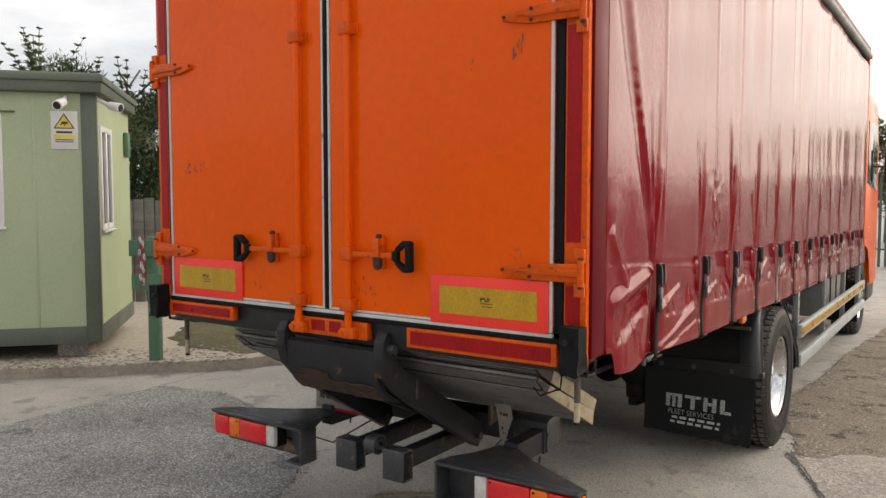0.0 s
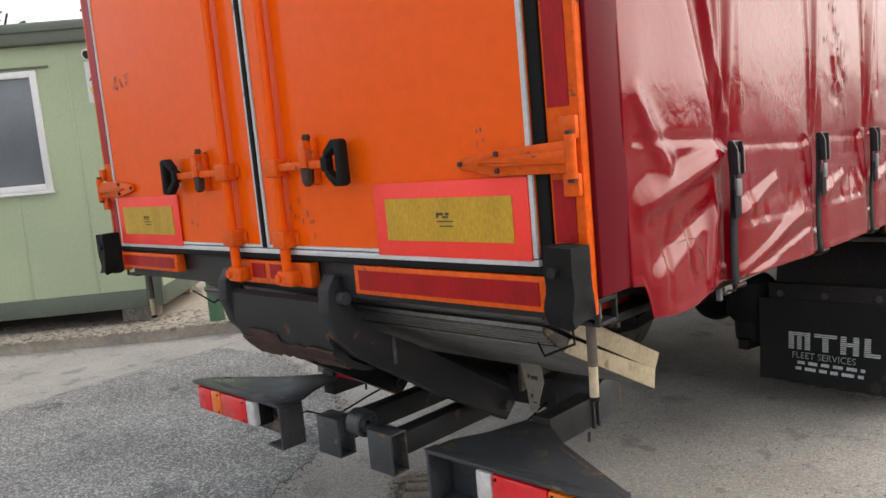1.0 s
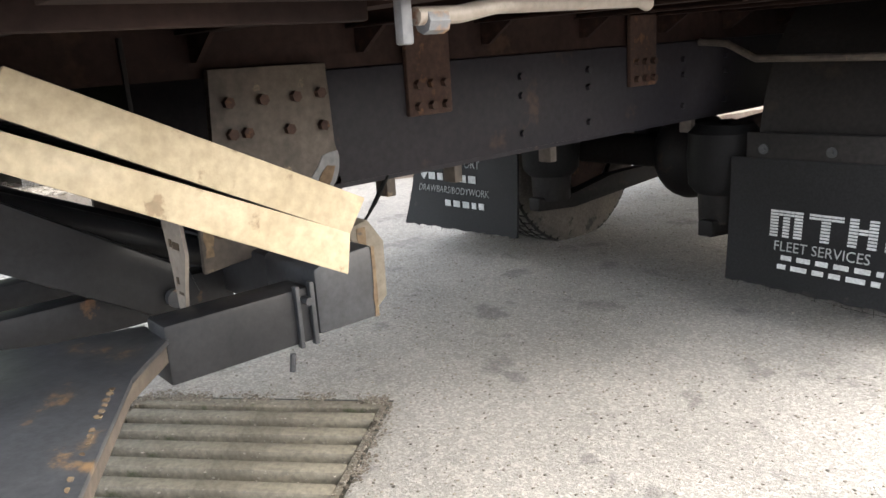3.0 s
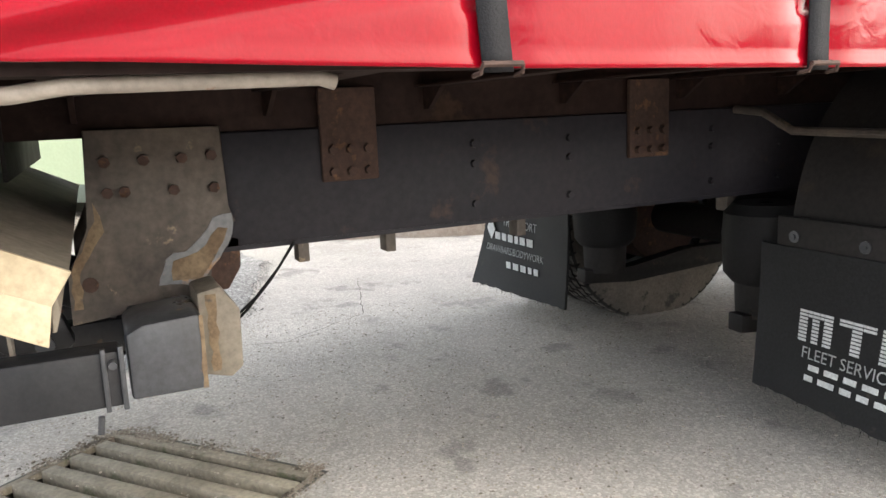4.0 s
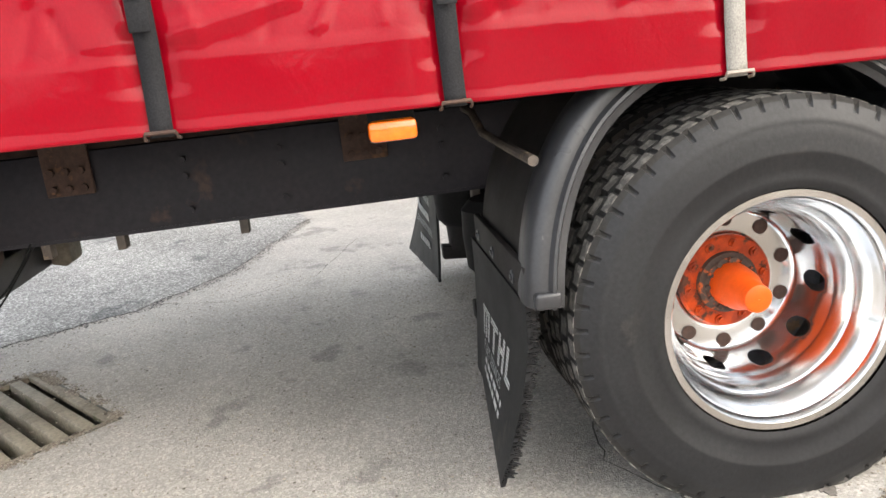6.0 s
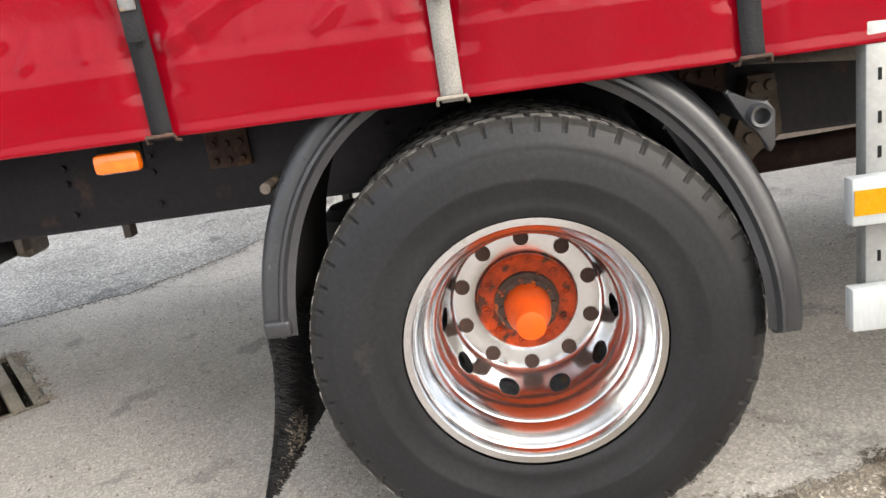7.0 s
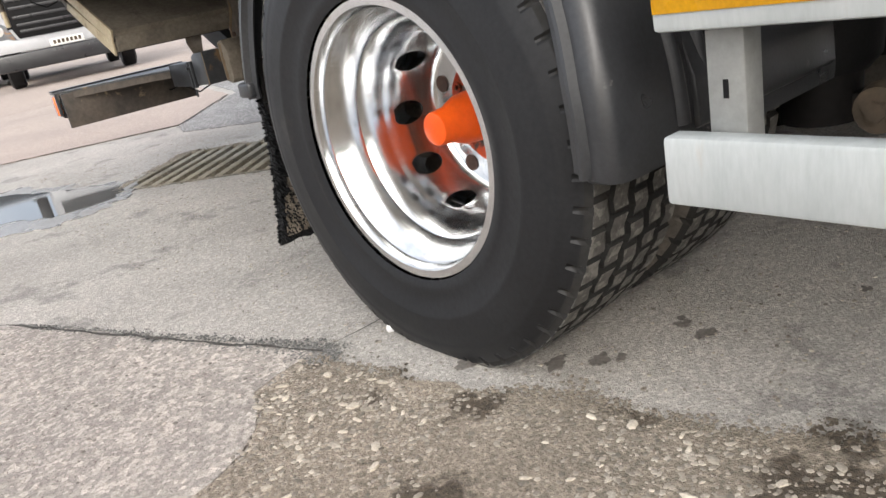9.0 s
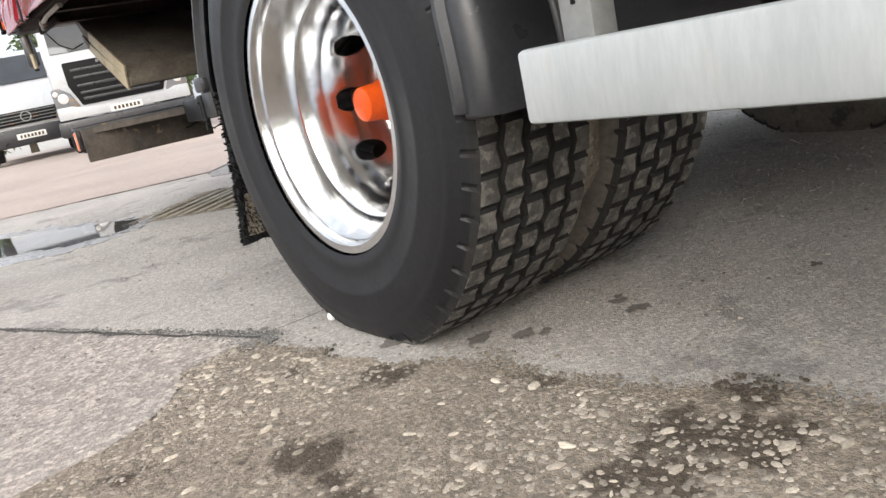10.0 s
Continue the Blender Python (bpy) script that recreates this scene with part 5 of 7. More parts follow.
bm = bmesh.new()
put_box(bm, -1.15, 1.15, 0.03, 0.14, 1.088, 1.20, 0.006)
part("rear_sill", bm, STEEL, truck, "dark steel rear sill")
bm = bmesh.new()
put_box(bm, -1.16, 1.16, -0.012, 0.03, 1.203, 1.222, 0.004)
part("sill_seal", bm, RUBBER, truck)
bm = bmesh.new()
put_box(bm, -1.135, 1.12, -0.016, 0.0, 1.2225, 1.239, 0.003)
part("sill_trim", bm, WHITE_TRIM, truck, "scuffed white aluminium sill trim")
for x0, x1, z0, z1 in ((-1.155, -0.656, 1.128, 1.198), (-0.226, 0.222, 1.118, 1.197), (0.438, 1.135, 1.115, 1.200)):
    panel = one_box("sill_panel", ORANGE_WORN, truck, x0, x1, -0.012, 0.026, z0, z1, 0.004, "orange sill panel with red reflective tape")
    if x0 == -0.226:
        for a, b in ((-0.11, -0.03), (0.0, 0.07)):
            one_box("red_tape", REFLECT_RED, panel, a, b, -0.0145, -0.0125, z0 + 0.02, z1 - 0.01, 0)
    else:
        one_box("red_tape", REFLECT_RED, panel, x0 + 0.022, x1 - 0.022, -0.0145, -0.0125, z0 + 0.014, z1 - 0.014, 0)


def dent(x, z):
    return 0.0025 * noise.noise((x * 2.2, 0, z * 1.7))


def rear_door(x0, x1, rod_x, grip_x, catch_x, hinge_x, way, label):
    """One door with its lock rod, handle, hinges and marker board. way: +1 where the hinges are on the right."""
    us = [x0 + 0.014 + (x1 - x0 - 0.028) * i / 24 for i in range(25)]
    vs = [1.252 + (3.5 - 1.252) * i / 40 for i in range(41)]
    door = grid_sheet("rear_door", us, vs, lambda u, v: (u, -0.010 + dent(u, v), v), ORANGE, truck)
    tagged(door, label)
    one_box("door_core", ORANGE, door, x0, x1, -0.006, 0.045, 1.242, 3.51, 0.003)
    for a in ((x0, x0 + 0.013, 1.242, 3.51), (x1 - 0.013, x1, 1.242, 3.51), (x0 + 0.014, x1 - 0.014, 3.497, 3.51), (x0 + 0.014, x1 - 0.014, 1.242, 1.2515)):
        one_box("white_trim", WHITE_TRIM, door, a[0], a[1], -0.016, -0.0065, a[2], a[3], 0.002)
    # lock rod
    rod = one_cyl("lock_rod", ORANGE, door, (rod_x, -0.038, 1.15), (rod_x, -0.038, 3.5), 0.0165, None, 18)
    bm = bmesh.new()
    for z in (1.275, 1.50, 2.47, 3.2):
        put_box(bm, rod_x - 0.034, rod_x + 0.034, -0.062, -0.0105, z - 0.028, z + 0.028, 0.007)
        put_box(bm, rod_x - 0.05, rod_x + 0.05, -0.018, -0.0105, z - 0.02, z + 0.02, 0.003)
    pieces("rod_guide", bm, ORANGE_WORN, rod)
    bm = bmesh.new()
    put_box(bm, rod_x - 0.04, rod_x + 0.04, -0.055, -0.0125, 1.125, 1.175, 0.008)
    put_cyl(bm, (rod_x - 0.03, -0.06, 1.15), (rod_x - 0.03, -0.045, 1.15), 0.014, seg=12)
    pieces("rod_keeper", bm, ORANGE_WORN, rod)
    # handle
    bm = bmesh.new()
    a, b = sorted((rod_x, grip_x - way * 0.0))
    inner_end = grip_x - (0.05 if grip_x > rod_x else -0.05)
    a, b = sorted((rod_x, inner_end))
    put_box(bm, a, b, -0.052, -0.04, 1.488, 1.512, 0.004)
    put_box(bm, rod_x - 0.026, rod_x + 0.026, -0.06, -0.036, 1.472, 1.53, 0.006)
    handle = part("door_handle", bm, ORANGE_WORN, door, "orange bar handle with a black grip")
    w = 1 if grip_x > rod_x else -1
    bm = bmesh.new()
    put_prism(bm, [(inner_end - w * 0.008, 1.482), (inner_end - w * 0.008, 1.518), (inner_end + w * 0.022, 1.53), (inner_end + w * 0.022, 1.47)], "y", -0.062, -0.034, 0.005)
    for q in (1, -1):
        put_prism(bm, [(inner_end + w * 0.010, 1.5 + q * 0.012), (inner_end + w * 0.010, 1.5 + q * 0.034), (inner_end + w * 0.048, 1.5 + q * 0.066), (inner_end + w * 0.086, 1.5 + q * 0.066), (inner_end + w * 0.086, 1.5 + q * 0.048), (inner_end + w * 0.052, 1.5 + q * 0.044), (inner_end + w * 0.03, 1.5 + q * 0.022)], "y", -0.063, -0.035, 0.005)
    put_prism(bm, [(inner_end + w * 0.064, 1.436), (inner_end + w * 0.064, 1.564), (inner_end + w * 0.092, 1.563), (inner_end + w * 0.094, 1.437)], "y", -0.067, -0.033, 0.008)
    part("grip", bm, RUBBER, handle, "black D-shaped grip")
    bm = bmesh.new()
    put_box(bm, catch_x - 0.020, catch_x + 0.020, -0.034, -0.0105, 1.44, 1.578, 0.004)
    put_box(bm, catch_x - 0.017, catch_x + 0.017, -0.062, -0.054, 1.492, 1.560, 0.003)
    put_box(bm, catch_x - 0.013, catch_x + 0.013, -0.060, -0.034, 1.545, 1.572, 0.004)
    catch = part("catch", bm, ORANGE_WORN, handle)
    bm = bmesh.new()
    put_cyl(bm, (catch_x, -0.044, 1.578), (catch_x, -0.030, 1.578), 0.013, seg=12)
    put_prism(bm, [(catch_x - 0.02, 1.492), (catch_x + 0.02, 1.492), (catch_x + 0.017, 1.448), (catch_x, 1.436), (catch_x - 0.017, 1.448)], "y", -0.058, -0.036, 0.004)
    pieces("latch_pin", bm, RUST, catch)
    # hinges
    for z in (1.47, 2.415, 3.3):
        bm = bmesh.new()
        tip = hinge_x - way * 0.24
        side = way
        put_prism(bm, [(tip, z - 0.010), (tip + side * 0.012, z - 0.015), (tip + side * 0.12, z - 0.033), (hinge_x + side * 0.09, z - 0.036), (hinge_x + side * 0.09, z + 0.036), (tip + side * 0.12, z + 0.026), (tip + side * 0.012, z + 0.012)], "y", -0.027, -0.0165, 0.003)
        put_prism(bm, [(tip + side * 0.07, z - 0.004), (tip + side * 0.13, z - 0.010), (hinge_x + side * 0.085, z - 0.016), (hinge_x + side * 0.085, z + 0.016), (tip + side * 0.13, z + 0.008), (tip + side * 0.07, z + 0.002)], "y", -0.035, -0.026, 0.004)
        put_cyl(bm, (hinge_x + side * 0.092, -0.022, z - 0.048), (hinge_x + side * 0.092, -0.022, z + 0.048), 0.013, seg=14)
        put_box(bm, hinge_x + side * 0.062, hinge_x + side * 0.104, -0.016, -0.0005, z + 0.037, z + 0.088, 0.004)
        put_box(bm, hinge_x + side * 0.062, hinge_x + side * 0.104, -0.016, -0.0005, z - 0.088, z - 0.037, 0.004)
        hinge = part("hinge", bm, ORANGE_WORN, door, "worn orange strap hinge")
        bm = bmesh.new()
        for qx, qz in ((0.012, 0.0), (0.128, 0.018), (0.128, -0.022)):
            put_cyl(bm, (tip + side * qx, -0.033, z + qz), (tip + side * qx, -0.026, z + qz), 0.0065, seg=10)
        for qz in (-0.052, 0.052):
            put_cyl(bm, (hinge_x + side * 0.092, -0.022, z + qz - 0.004), (hinge_x + side * 0.092, -0.022, z + qz + 0.004), 0.0105, seg=10)
        pieces("bolt", bm, RUST, hinge)
    return door


door_l = rear_door(-1.13, -0.022, -0.166, -0.54, -0.335, -1.165, -1, "glossy orange left rear door with dents and scratches")
door_r = rear_door(0.003, 1.118, 0.137, 0.455, 0.312, 1.140, 1, "glossy orange right rear door with dents and scratches")
one_box("door_seal", RUBBER, truck, -0.021, 0.002, -0.02, 0.03, 1.242, 3.51, 0.004)
for s in (1, -1):
    one_box("door_seal", RUBBER, truck, s * 1.1195 if s > 0 else -1.1545, s * 1.1545 if s > 0 else -1.1315, -0.006, 0.05, 1.24, 3.51, 0.004)
for door, x0, x1 in ((door_r, 0.568, 1.105), (door_l, -1.105, -0.572)):
    board = one_box("marker_board", FLUO_RED, door, x0, x1, -0.0195, -0.0145, 1.236, 1.432, 0.001, "red and yellow reflective marker board")
    one_box("yellow_field", REFLECT_YELLOW, board, x0 + 0.047, x1 - 0.047, -0.0215, -0.0197, 1.278, 1.39, 0)
    bm = bmesh.new()
    cx = (x0 + x1) / 2
    for a, b, c, d in ((-0.028, -0.004, 1.345, 1.352), (-0.028, -0.022, 1.338, 1.35), (-0.008, 0.012, 1.338, 1.343), (0.004, 0.016, 1.345, 1.352), (-0.028, 0.03, 1.328, 1.331), (-0.02, 0.028, 1.316, 1.319)):
        put_box(bm, cx + a, cx + b, -0.0225, -0.0214, c, d)
    pieces("print_mark", bm, PRINT_DARK, board)
# scratches on the doors
rnd = random.Random(21)
bm = bmesh.new()
for cx, cz, n, w, h in ((-0.92, 1.90, 16, 0.16, 0.05), (0.22, 1.33, 10, 0.14, 0.13), (0.97, 2.30, 6, 0.05, 0.12), (0.76, 2.25, 3, 0.05, 0.05), (0.98, 1.53, 4, 0.05, 0.04), (-0.45, 1.36, 3, 0.1, 0.1)):
    for _ in range(n):
        x, z = cx + rnd.uniform(-w, w) / 2, cz + rnd.uniform(-h, h) / 2
        a, b = rnd.uniform(0.0008, 0.0025), rnd.uniform(0.004, 0.022 if h > w else 0.010)
        put_box(bm, x - a, x + a, -0.0155, -0.0147, z - b, z + b)
pieces("scratch", bm, BLADE_STEEL, door_r, "grey scratches in the orange paint")

# roof and headboard
bm = bmesh.new()
put_prism(bm, [(-1.25, ROOF - 0.06), (-1.22, ROOF + 0.03), (-1.1, ROOF + 0.06), (1.1, ROOF + 0.06), (1.22, ROOF + 0.03), (1.25, ROOF - 0.06)], "y", 0.0, FRONT)
part("roof", bm, ROOF_SKIN, truck, "off-white roof skin")
for s in (1, -1):
    bm = bmesh.new()
    put_cyl(bm, (s * 1.235, 0.0, ROOF - 0.07), (s * 1.235, FRONT + 0.02, ROOF - 0.07), 0.05, seg=18)
    part("cant_rail", bm, GALV, truck, "grey aluminium cant rail")
    one_box("cant_trim", CURTAIN_DARK, truck, s * 1.23, s * 1.262, 0.0, FRONT, ROOF - 0.02, ROOF + 0.03, 0.008)
    one_box("front_pillar", ORANGE, truck, s * 1.17, s * 1.26, FRONT - 0.06, FRONT + 0.02, 0.98, ROOF, 0.01)
one_box("headboard", ORANGE, truck, -1.16, 1.16, FRONT - 0.03, FRONT, 1.2, ROOF - 0.06, 0.004)
one_box("rear_header", ORANGE, truck, -1.15, 1.15, -0.01, 0.06, 3.515, ROOF + 0.04, 0.008)

# curtains
STRAPS = [0.685, 1.375, 1.965, 2.55, 3.155, 3.75, 4.33, 4.9, 5.5, 6.1, 6.95, 7.75]


def hem(y):
    return 1.062 - 0.012 * y


def curtain_low(y):
    if y < 0.19:
        return 1.152 - 0.005 * max(0, y - 0.15) / 0.04
    if y < 0.224:
        t = (y - 0.19) / 0.034
        return 1.147 - 0.085 * t ** 1.5
    if y < 0.52:
        return 1.062 - 0.011 * math.sin(math.pi * (y - 0.224) / 0.296)
    if y < 0.66:
        return 1.062 + 0.006 * ((y - 0.52) / 0.14)
    return hem(y) + 0.013 * math.exp(-((y - 0.66) / 0.5) ** 2)


def fold(y, z, p, q, w0, w1, depth):
    """A crease that runs from p to q, its width going from w0 to w1."""
    dy, dz = q[0] - p[0], q[1] - p[1]
    t = ((y - p[0]) * dy + (z - p[1]) * dz) / (dy * dy + dz * dz)
    if t < -0.3 or t > 1.3:
        return 0.0
    c = min(1, max(0, t))
    d = math.hypot(y - p[0] - dy * c, z - p[1] - dz * c) / (w0 + (w1 - w0) * c)
    return depth * math.exp(-d * d * 1.6) * (1 if 0 <= t <= 1 else math.exp(-((t - c) * 9) ** 2))


def curtain_folds():
    """Diagonal swags between the straps, and the pleats that run up from each buckle."""
    rnd = random.Random(17)
    out = [((0.22, 2.75), (0.672, 1.47), 0.085, 0.026, -0.012), ((0.30, 2.75), (0.70, 1.52), 0.04, 0.016, 0.008),
           ((0.20, 1.33), (0.66, 1.43), 0.05, 0.028, 0.020), ((0.24, 1.20), (0.64, 1.30), 0.05, 0.03, -0.012), ((0.53, 1.085), (0.64, 1.30), 0.012, 0.04, 0.014),
           ((0.30, 1.09), (0.34, 1.30), 0.012, 0.016, -0.006), ((0.44, 1.12), (0.46, 1.27), 0.008, 0.012, -0.006), ((0.20, 1.60), (0.34, 1.42), 0.04, 0.05, 0.014),
           ((0.19, 1.49), (0.64, 1.475), 0.012, 0.012, -0.005)]
    for a, b in zip(STRAPS, STRAPS[1:]):
        g = b - a
        j = rnd.uniform(0.85, 1.15)
        out += [((a + 0.05, hem(a) + 0.19), (a + 0.5 * g, hem(a) + 0.27 * j), 0.03, 0.02, 0.010 * j), ((b - 0.03, hem(b) + 0.24 * j), (b - 0.07, hem(b) + 0.38), 0.022, 0.03, 0.011),
                ((a + 0.03, hem(a) + 0.40), (a + 0.9 * g, hem(a) + 0.375), 0.014, 0.012, -0.004)]
        for k in range(4):
            c, top = a + g * (0.18 + 0.21 * k + rnd.uniform(-0.05, 0.05)), rnd.uniform(0.21, 0.30)
            out.append(((c, hem(c) + 0.17), (c + rnd.uniform(-0.03, 0.06), hem(c) + top), 0.016, 0.008, rnd.uniform(0.003, 0.008) * rnd.choice((1, -1))))
    a = STRAPS[0]
    out += [((a + 0.05, hem(a) + 0.03), (a + 0.52, hem(a) + 0.15), 0.012, 0.026, 0.013), ((a + 0.10, hem(a) + 0.015), (a + 0.60, hem(a) + 0.10), 0.014, 0.02, -0.009)]
    for s in STRAPS:
        for k, lean in enumerate((-0.09, -0.03, 0.02, 0.075)):
            out.append(((s + 0.008 * (k - 1.5), 1.47 - 0.012 * s), (s + lean * rnd.uniform(0.7, 1.5), 1.75 + rnd.uniform(0, 0.5)), 0.008, 0.03, (0.0055 if k % 2 else -0.0065) * rnd.uniform(0.7, 1.2)))
        v = s + rnd.uniform(0.1, 0.5)
        out.append(((v, 1.55 + rnd.uniform(0, 0.1)), (v + rnd.uniform(-0.02, 0.02), 3.4), 0.018, 0.03, rnd.choice((-0.004, 0.004))))
    return out


FOLDS = curtain_folds()


def curtain(side, label):
    ys = [0.15 + 0.0095 * i for i in range(4)] + [0.188 + 0.003 * i for i in range(19)] + [0.246 + 0.0112 * i for i in range(324)] + [3.87 + 0.022 * i for i in range(201)] + [FRONT - 0.03]
    hs = [0, 0.005, 0.010] + [0.02 + 0.0115 * i for i in range(70)] + [0.84 + 0.06 * i for i in range(27)]
    top = ROOF - 0.11
    near = {y: [f for f in FOLDS if min(f[0][0], f[1][0]) - 0.16 < y < max(f[0][0], f[1][0]) + 0.16] for y in ys}

    def fn(y, h):
        lo = curtain_low(y)
        z = min(top, lo + h)
        x = 1.2555
        pull = sum(math.exp(-((y - s) / 0.05) ** 2) for s in STRAPS if abs(y - s) < 0.2)
        x -= 0.012 * pull * math.exp(-max(0, z - 1.5) / 0.35) * (1 if z > 1.12 else 0.3)
        x += 0.012 * noise.noise((y * 2.6, z * 0.22, side * 3.0)) * min(1, h * 2.5)
        x += 0.0014 * noise.noise((y * 6.0, z * 0.35, 7.0)) * min(1, max(0.2, h * 1.5))
        x += sum(fold(y, z, *f) for f in near[y])
        low = math.exp(-max(0, z - 1.18) / 0.28)
        crump = noise.turbulence((y * 2.6 + z * 1.6, z * 3.0 - y * 1.0, side * 5.0), 2, False, noise_basis="PERLIN_ORIGINAL", amplitude_scale=0.45, frequency_scale=2.1)
        x += 0.028 * crump * low * (1.0 if y < 0.7 else 0.22 if h < 0.16 else 0.45)
        # crinkled patch where the curtain has been torn and mended
        c = math.exp(-((y - 1.63) / 0.11) ** 2 - ((z - 1.70) / 0.20) ** 2) + 0.7 * math.exp(-((y - 0.22) / 0.04) ** 2 - ((z - 1.30) / 0.05) ** 2)
        if c > 0.02:
            x += 0.006 * c * noise.turbulence((y * 19 + z * 5, z * 13, 2.0), 3, False, noise_basis="PERLIN_ORIGINAL", amplitude_scale=0.5, frequency_scale=2.2)
        if 0.18 < y < 0.62:
            x += 0.013 * math.sin(math.pi * (y - 0.18) / 0.44) * math.exp(-h / 0.16)
        if y > 0.66:
            # the stiff hem pocket stands out, and the sheet above it sags in
            slope = min(1, max(0, (0.255 - h) / 0.09))
            ledge = (0.55 + 0.45 * noise.noise((y * 4.2, 3.0, side))) * max(0.1, 1 - pull)
            x += (0.004 * min(1, max(0, (0.158 - h) / 0.008)) + 0.017 * ledge * slope * slope * (3 - 2 * slope)) * min(1, (y - 0.66) / 0.06)
        w = min(1, (y - 0.15) / 0.1)
        x = 1.2555 + (x - 1.2555) * (0.15 + 0.85 * w)
        if h < 0.012:
            x += 0.003
        return (side * x, y, z)
    ob = grid_sheet("curtain", ys, hs, fn, CURTAIN, truck)
    md = ob.modifiers.new("thickness", "SOLIDIFY")
    md.thickness, md.offset = 0.003, -side
    return tagged(ob, label)


curtains = {1: curtain(1, "glossy red PVC side curtain, creased and scuffed"), -1: curtain(-1, "red PVC side curtain")}


CO = np.empty(len(curtains[1].data.vertices) * 3)
curtains[1].data.vertices.foreach_get("co", CO)
CO = CO.reshape(-1, 3)


def on_curtain(y, z, lift=0.0045):
    """The place on the near curtain's outer face at that length and height."""
    k = np.argmin((CO[:, 1] - y) ** 2 + (CO[:, 2] - z) ** 2)
    return (CO[k, 0] + lift, y, z)


for line in ([(0.452, 1.196), (0.447, 1.16), (0.456, 1.132), (0.47, 1.124), (0.50, 1.128), (0.512, 1.14), (0.508, 1.17), (0.497, 1.192), (0.47, 1.197)], [(0.40, 1.222), (0.44, 1.223), (0.48, 1.221), (0.56, 1.218)]):
    bm = bmesh.new()
    path = [Vector(p).lerp(Vector(q), e / 4) for p, q in zip([(0, *p) for p in line], [(0, *q) for q in line[1:]]) for e in range(4)]
    put_pipe(bm, [on_curtain(p.y, p.z, 0.003) for p in path], 0.0007, 5)
    part("stitching", bm, CURTAIN_DARK, curtains[1], "dark stitched repair seam")
bm = bmesh.new()
rnd = random.Random(44)
for k in range(26):
    y, z = rnd.gauss(1.63, 0.06), rnd.uniform(1.5, 1.95)
    c = Vector(on_curtain(y, z, 0.0035))
    a, b = rnd.uniform(0.003, 0.008), rnd.uniform(0.008, 0.022)
    lean = rnd.uniform(-0.6, 0.6)
    vs = [bm.verts.new(c + Vector((0.0008 * (q % 2), u * math.cos(lean) - v * math.sin(lean), u * math.sin(lean) + v * math.cos(lean)))) for q, (u, v) in enumerate(((-a, 0), (0, -b), (a, 0), (0, b)))]
    bm.faces.new(vs)
pieces("scuff", bm, CURTAIN_DARK, curtains[1], "dark scuff where the curtain was rubbed")


def strap(side, y, pale, z_top, parent):
    """Webbing, tension buckle and hem hook."""
    lo = hem(y)
    material = WEBBING_PALE if pale else WEBBING
    us = [y - 0.0225, y + 0.0225]
    vs = [lo - 0.004 + (z_top - lo) * i / 16 for i in range(17)]
    wv = random.Random(int(y * 100)).uniform(-0.012, 0.012)
    web = grid_sheet("strap", us, vs, lambda u, v: (side * (1.270 + 0.003 * math.sin(v * 15)), u + wv * math.sin((v - lo) * 7), v), material, parent)
    md = web.modifiers.new("thickness", "SOLIDIFY")
    md.thickness, md.offset = 0.003, 0
    tagged(web, "pale grey webbing strap" if pale else "dark grey webbing strap with a steel buckle")
    bm = bmesh.new()
    zb = z_top
    put_box(bm, side * 1.270, side * 1.286, y - 0.022, y + 0.022, zb - 0.012, zb + 0.004, 0.004)
    for d in (-0.020, 0.016):
        put_box(bm, side * 1.276, side * 1.298, y + d, y + d + 0.004, zb - 0.09, zb, 0.002)
    put_box(bm, side * 1.288, side * 1.293, y - 0.014, y + 0.014, zb - 0.10, zb - 0.03, 0.003)
    buckle = part("buckle", bm, STEEL, web, "dark steel tension buckle")
    one_box("buckle_tongue", STEEL_WORN, buckle, side * 1.284, side * 1.294, y - 0.017, y + 0.017, zb - 0.15, zb - 0.101, 0.005)
    bm = bmesh.new()
    for d in (-0.0205, 0.0205):
        put_pipe(bm, [(side * 1.288, y + d, zb + 0.002), (side * 1.299, y + d, zb - 0.02), (side * 1.30, y + d * 0.9, zb - 0.085)], 0.0016, 5)
    pieces("buckle_wire", bm, GALV, buckle)
    bm = bmesh.new()
    put_box(bm, side * 1.281, side * 1.287, y - 0.021, y + 0.021, zb - 0.21, zb - 0.13, 0.003)
    part("strap_tail", bm, material, web)
    bm = bmesh.new()
    for d in (-1, 1):
        put_pipe(bm, [(side * 1.284, y + d * 0.012, lo + 0.008), (side * 1.284, y + d * 0.03, lo + 0.004), (side * 1.28, y + d * 0.031, lo - 0.005), (side * 1.26, y + d * 0.032, lo - 0.008)], 0.0035, 6)
    put_pipe(bm, [(side * 1.284, y - 0.03, lo + 0.006), (side * 1.284, y + 0.03, lo + 0.006)], 0.0042, 6)
    part("hem_hook", bm, ROD if pale else RUST, web, "bent steel hem hook")


for y in STRAPS:
    strap(1, y, abs(y - 3.155) < 0.01, 1.467 - 0.012 * y, curtains[1])
for y in STRAPS[:8]:
    strap(-1, y, False, 1.467 - 0.012 * y, curtains[-1])

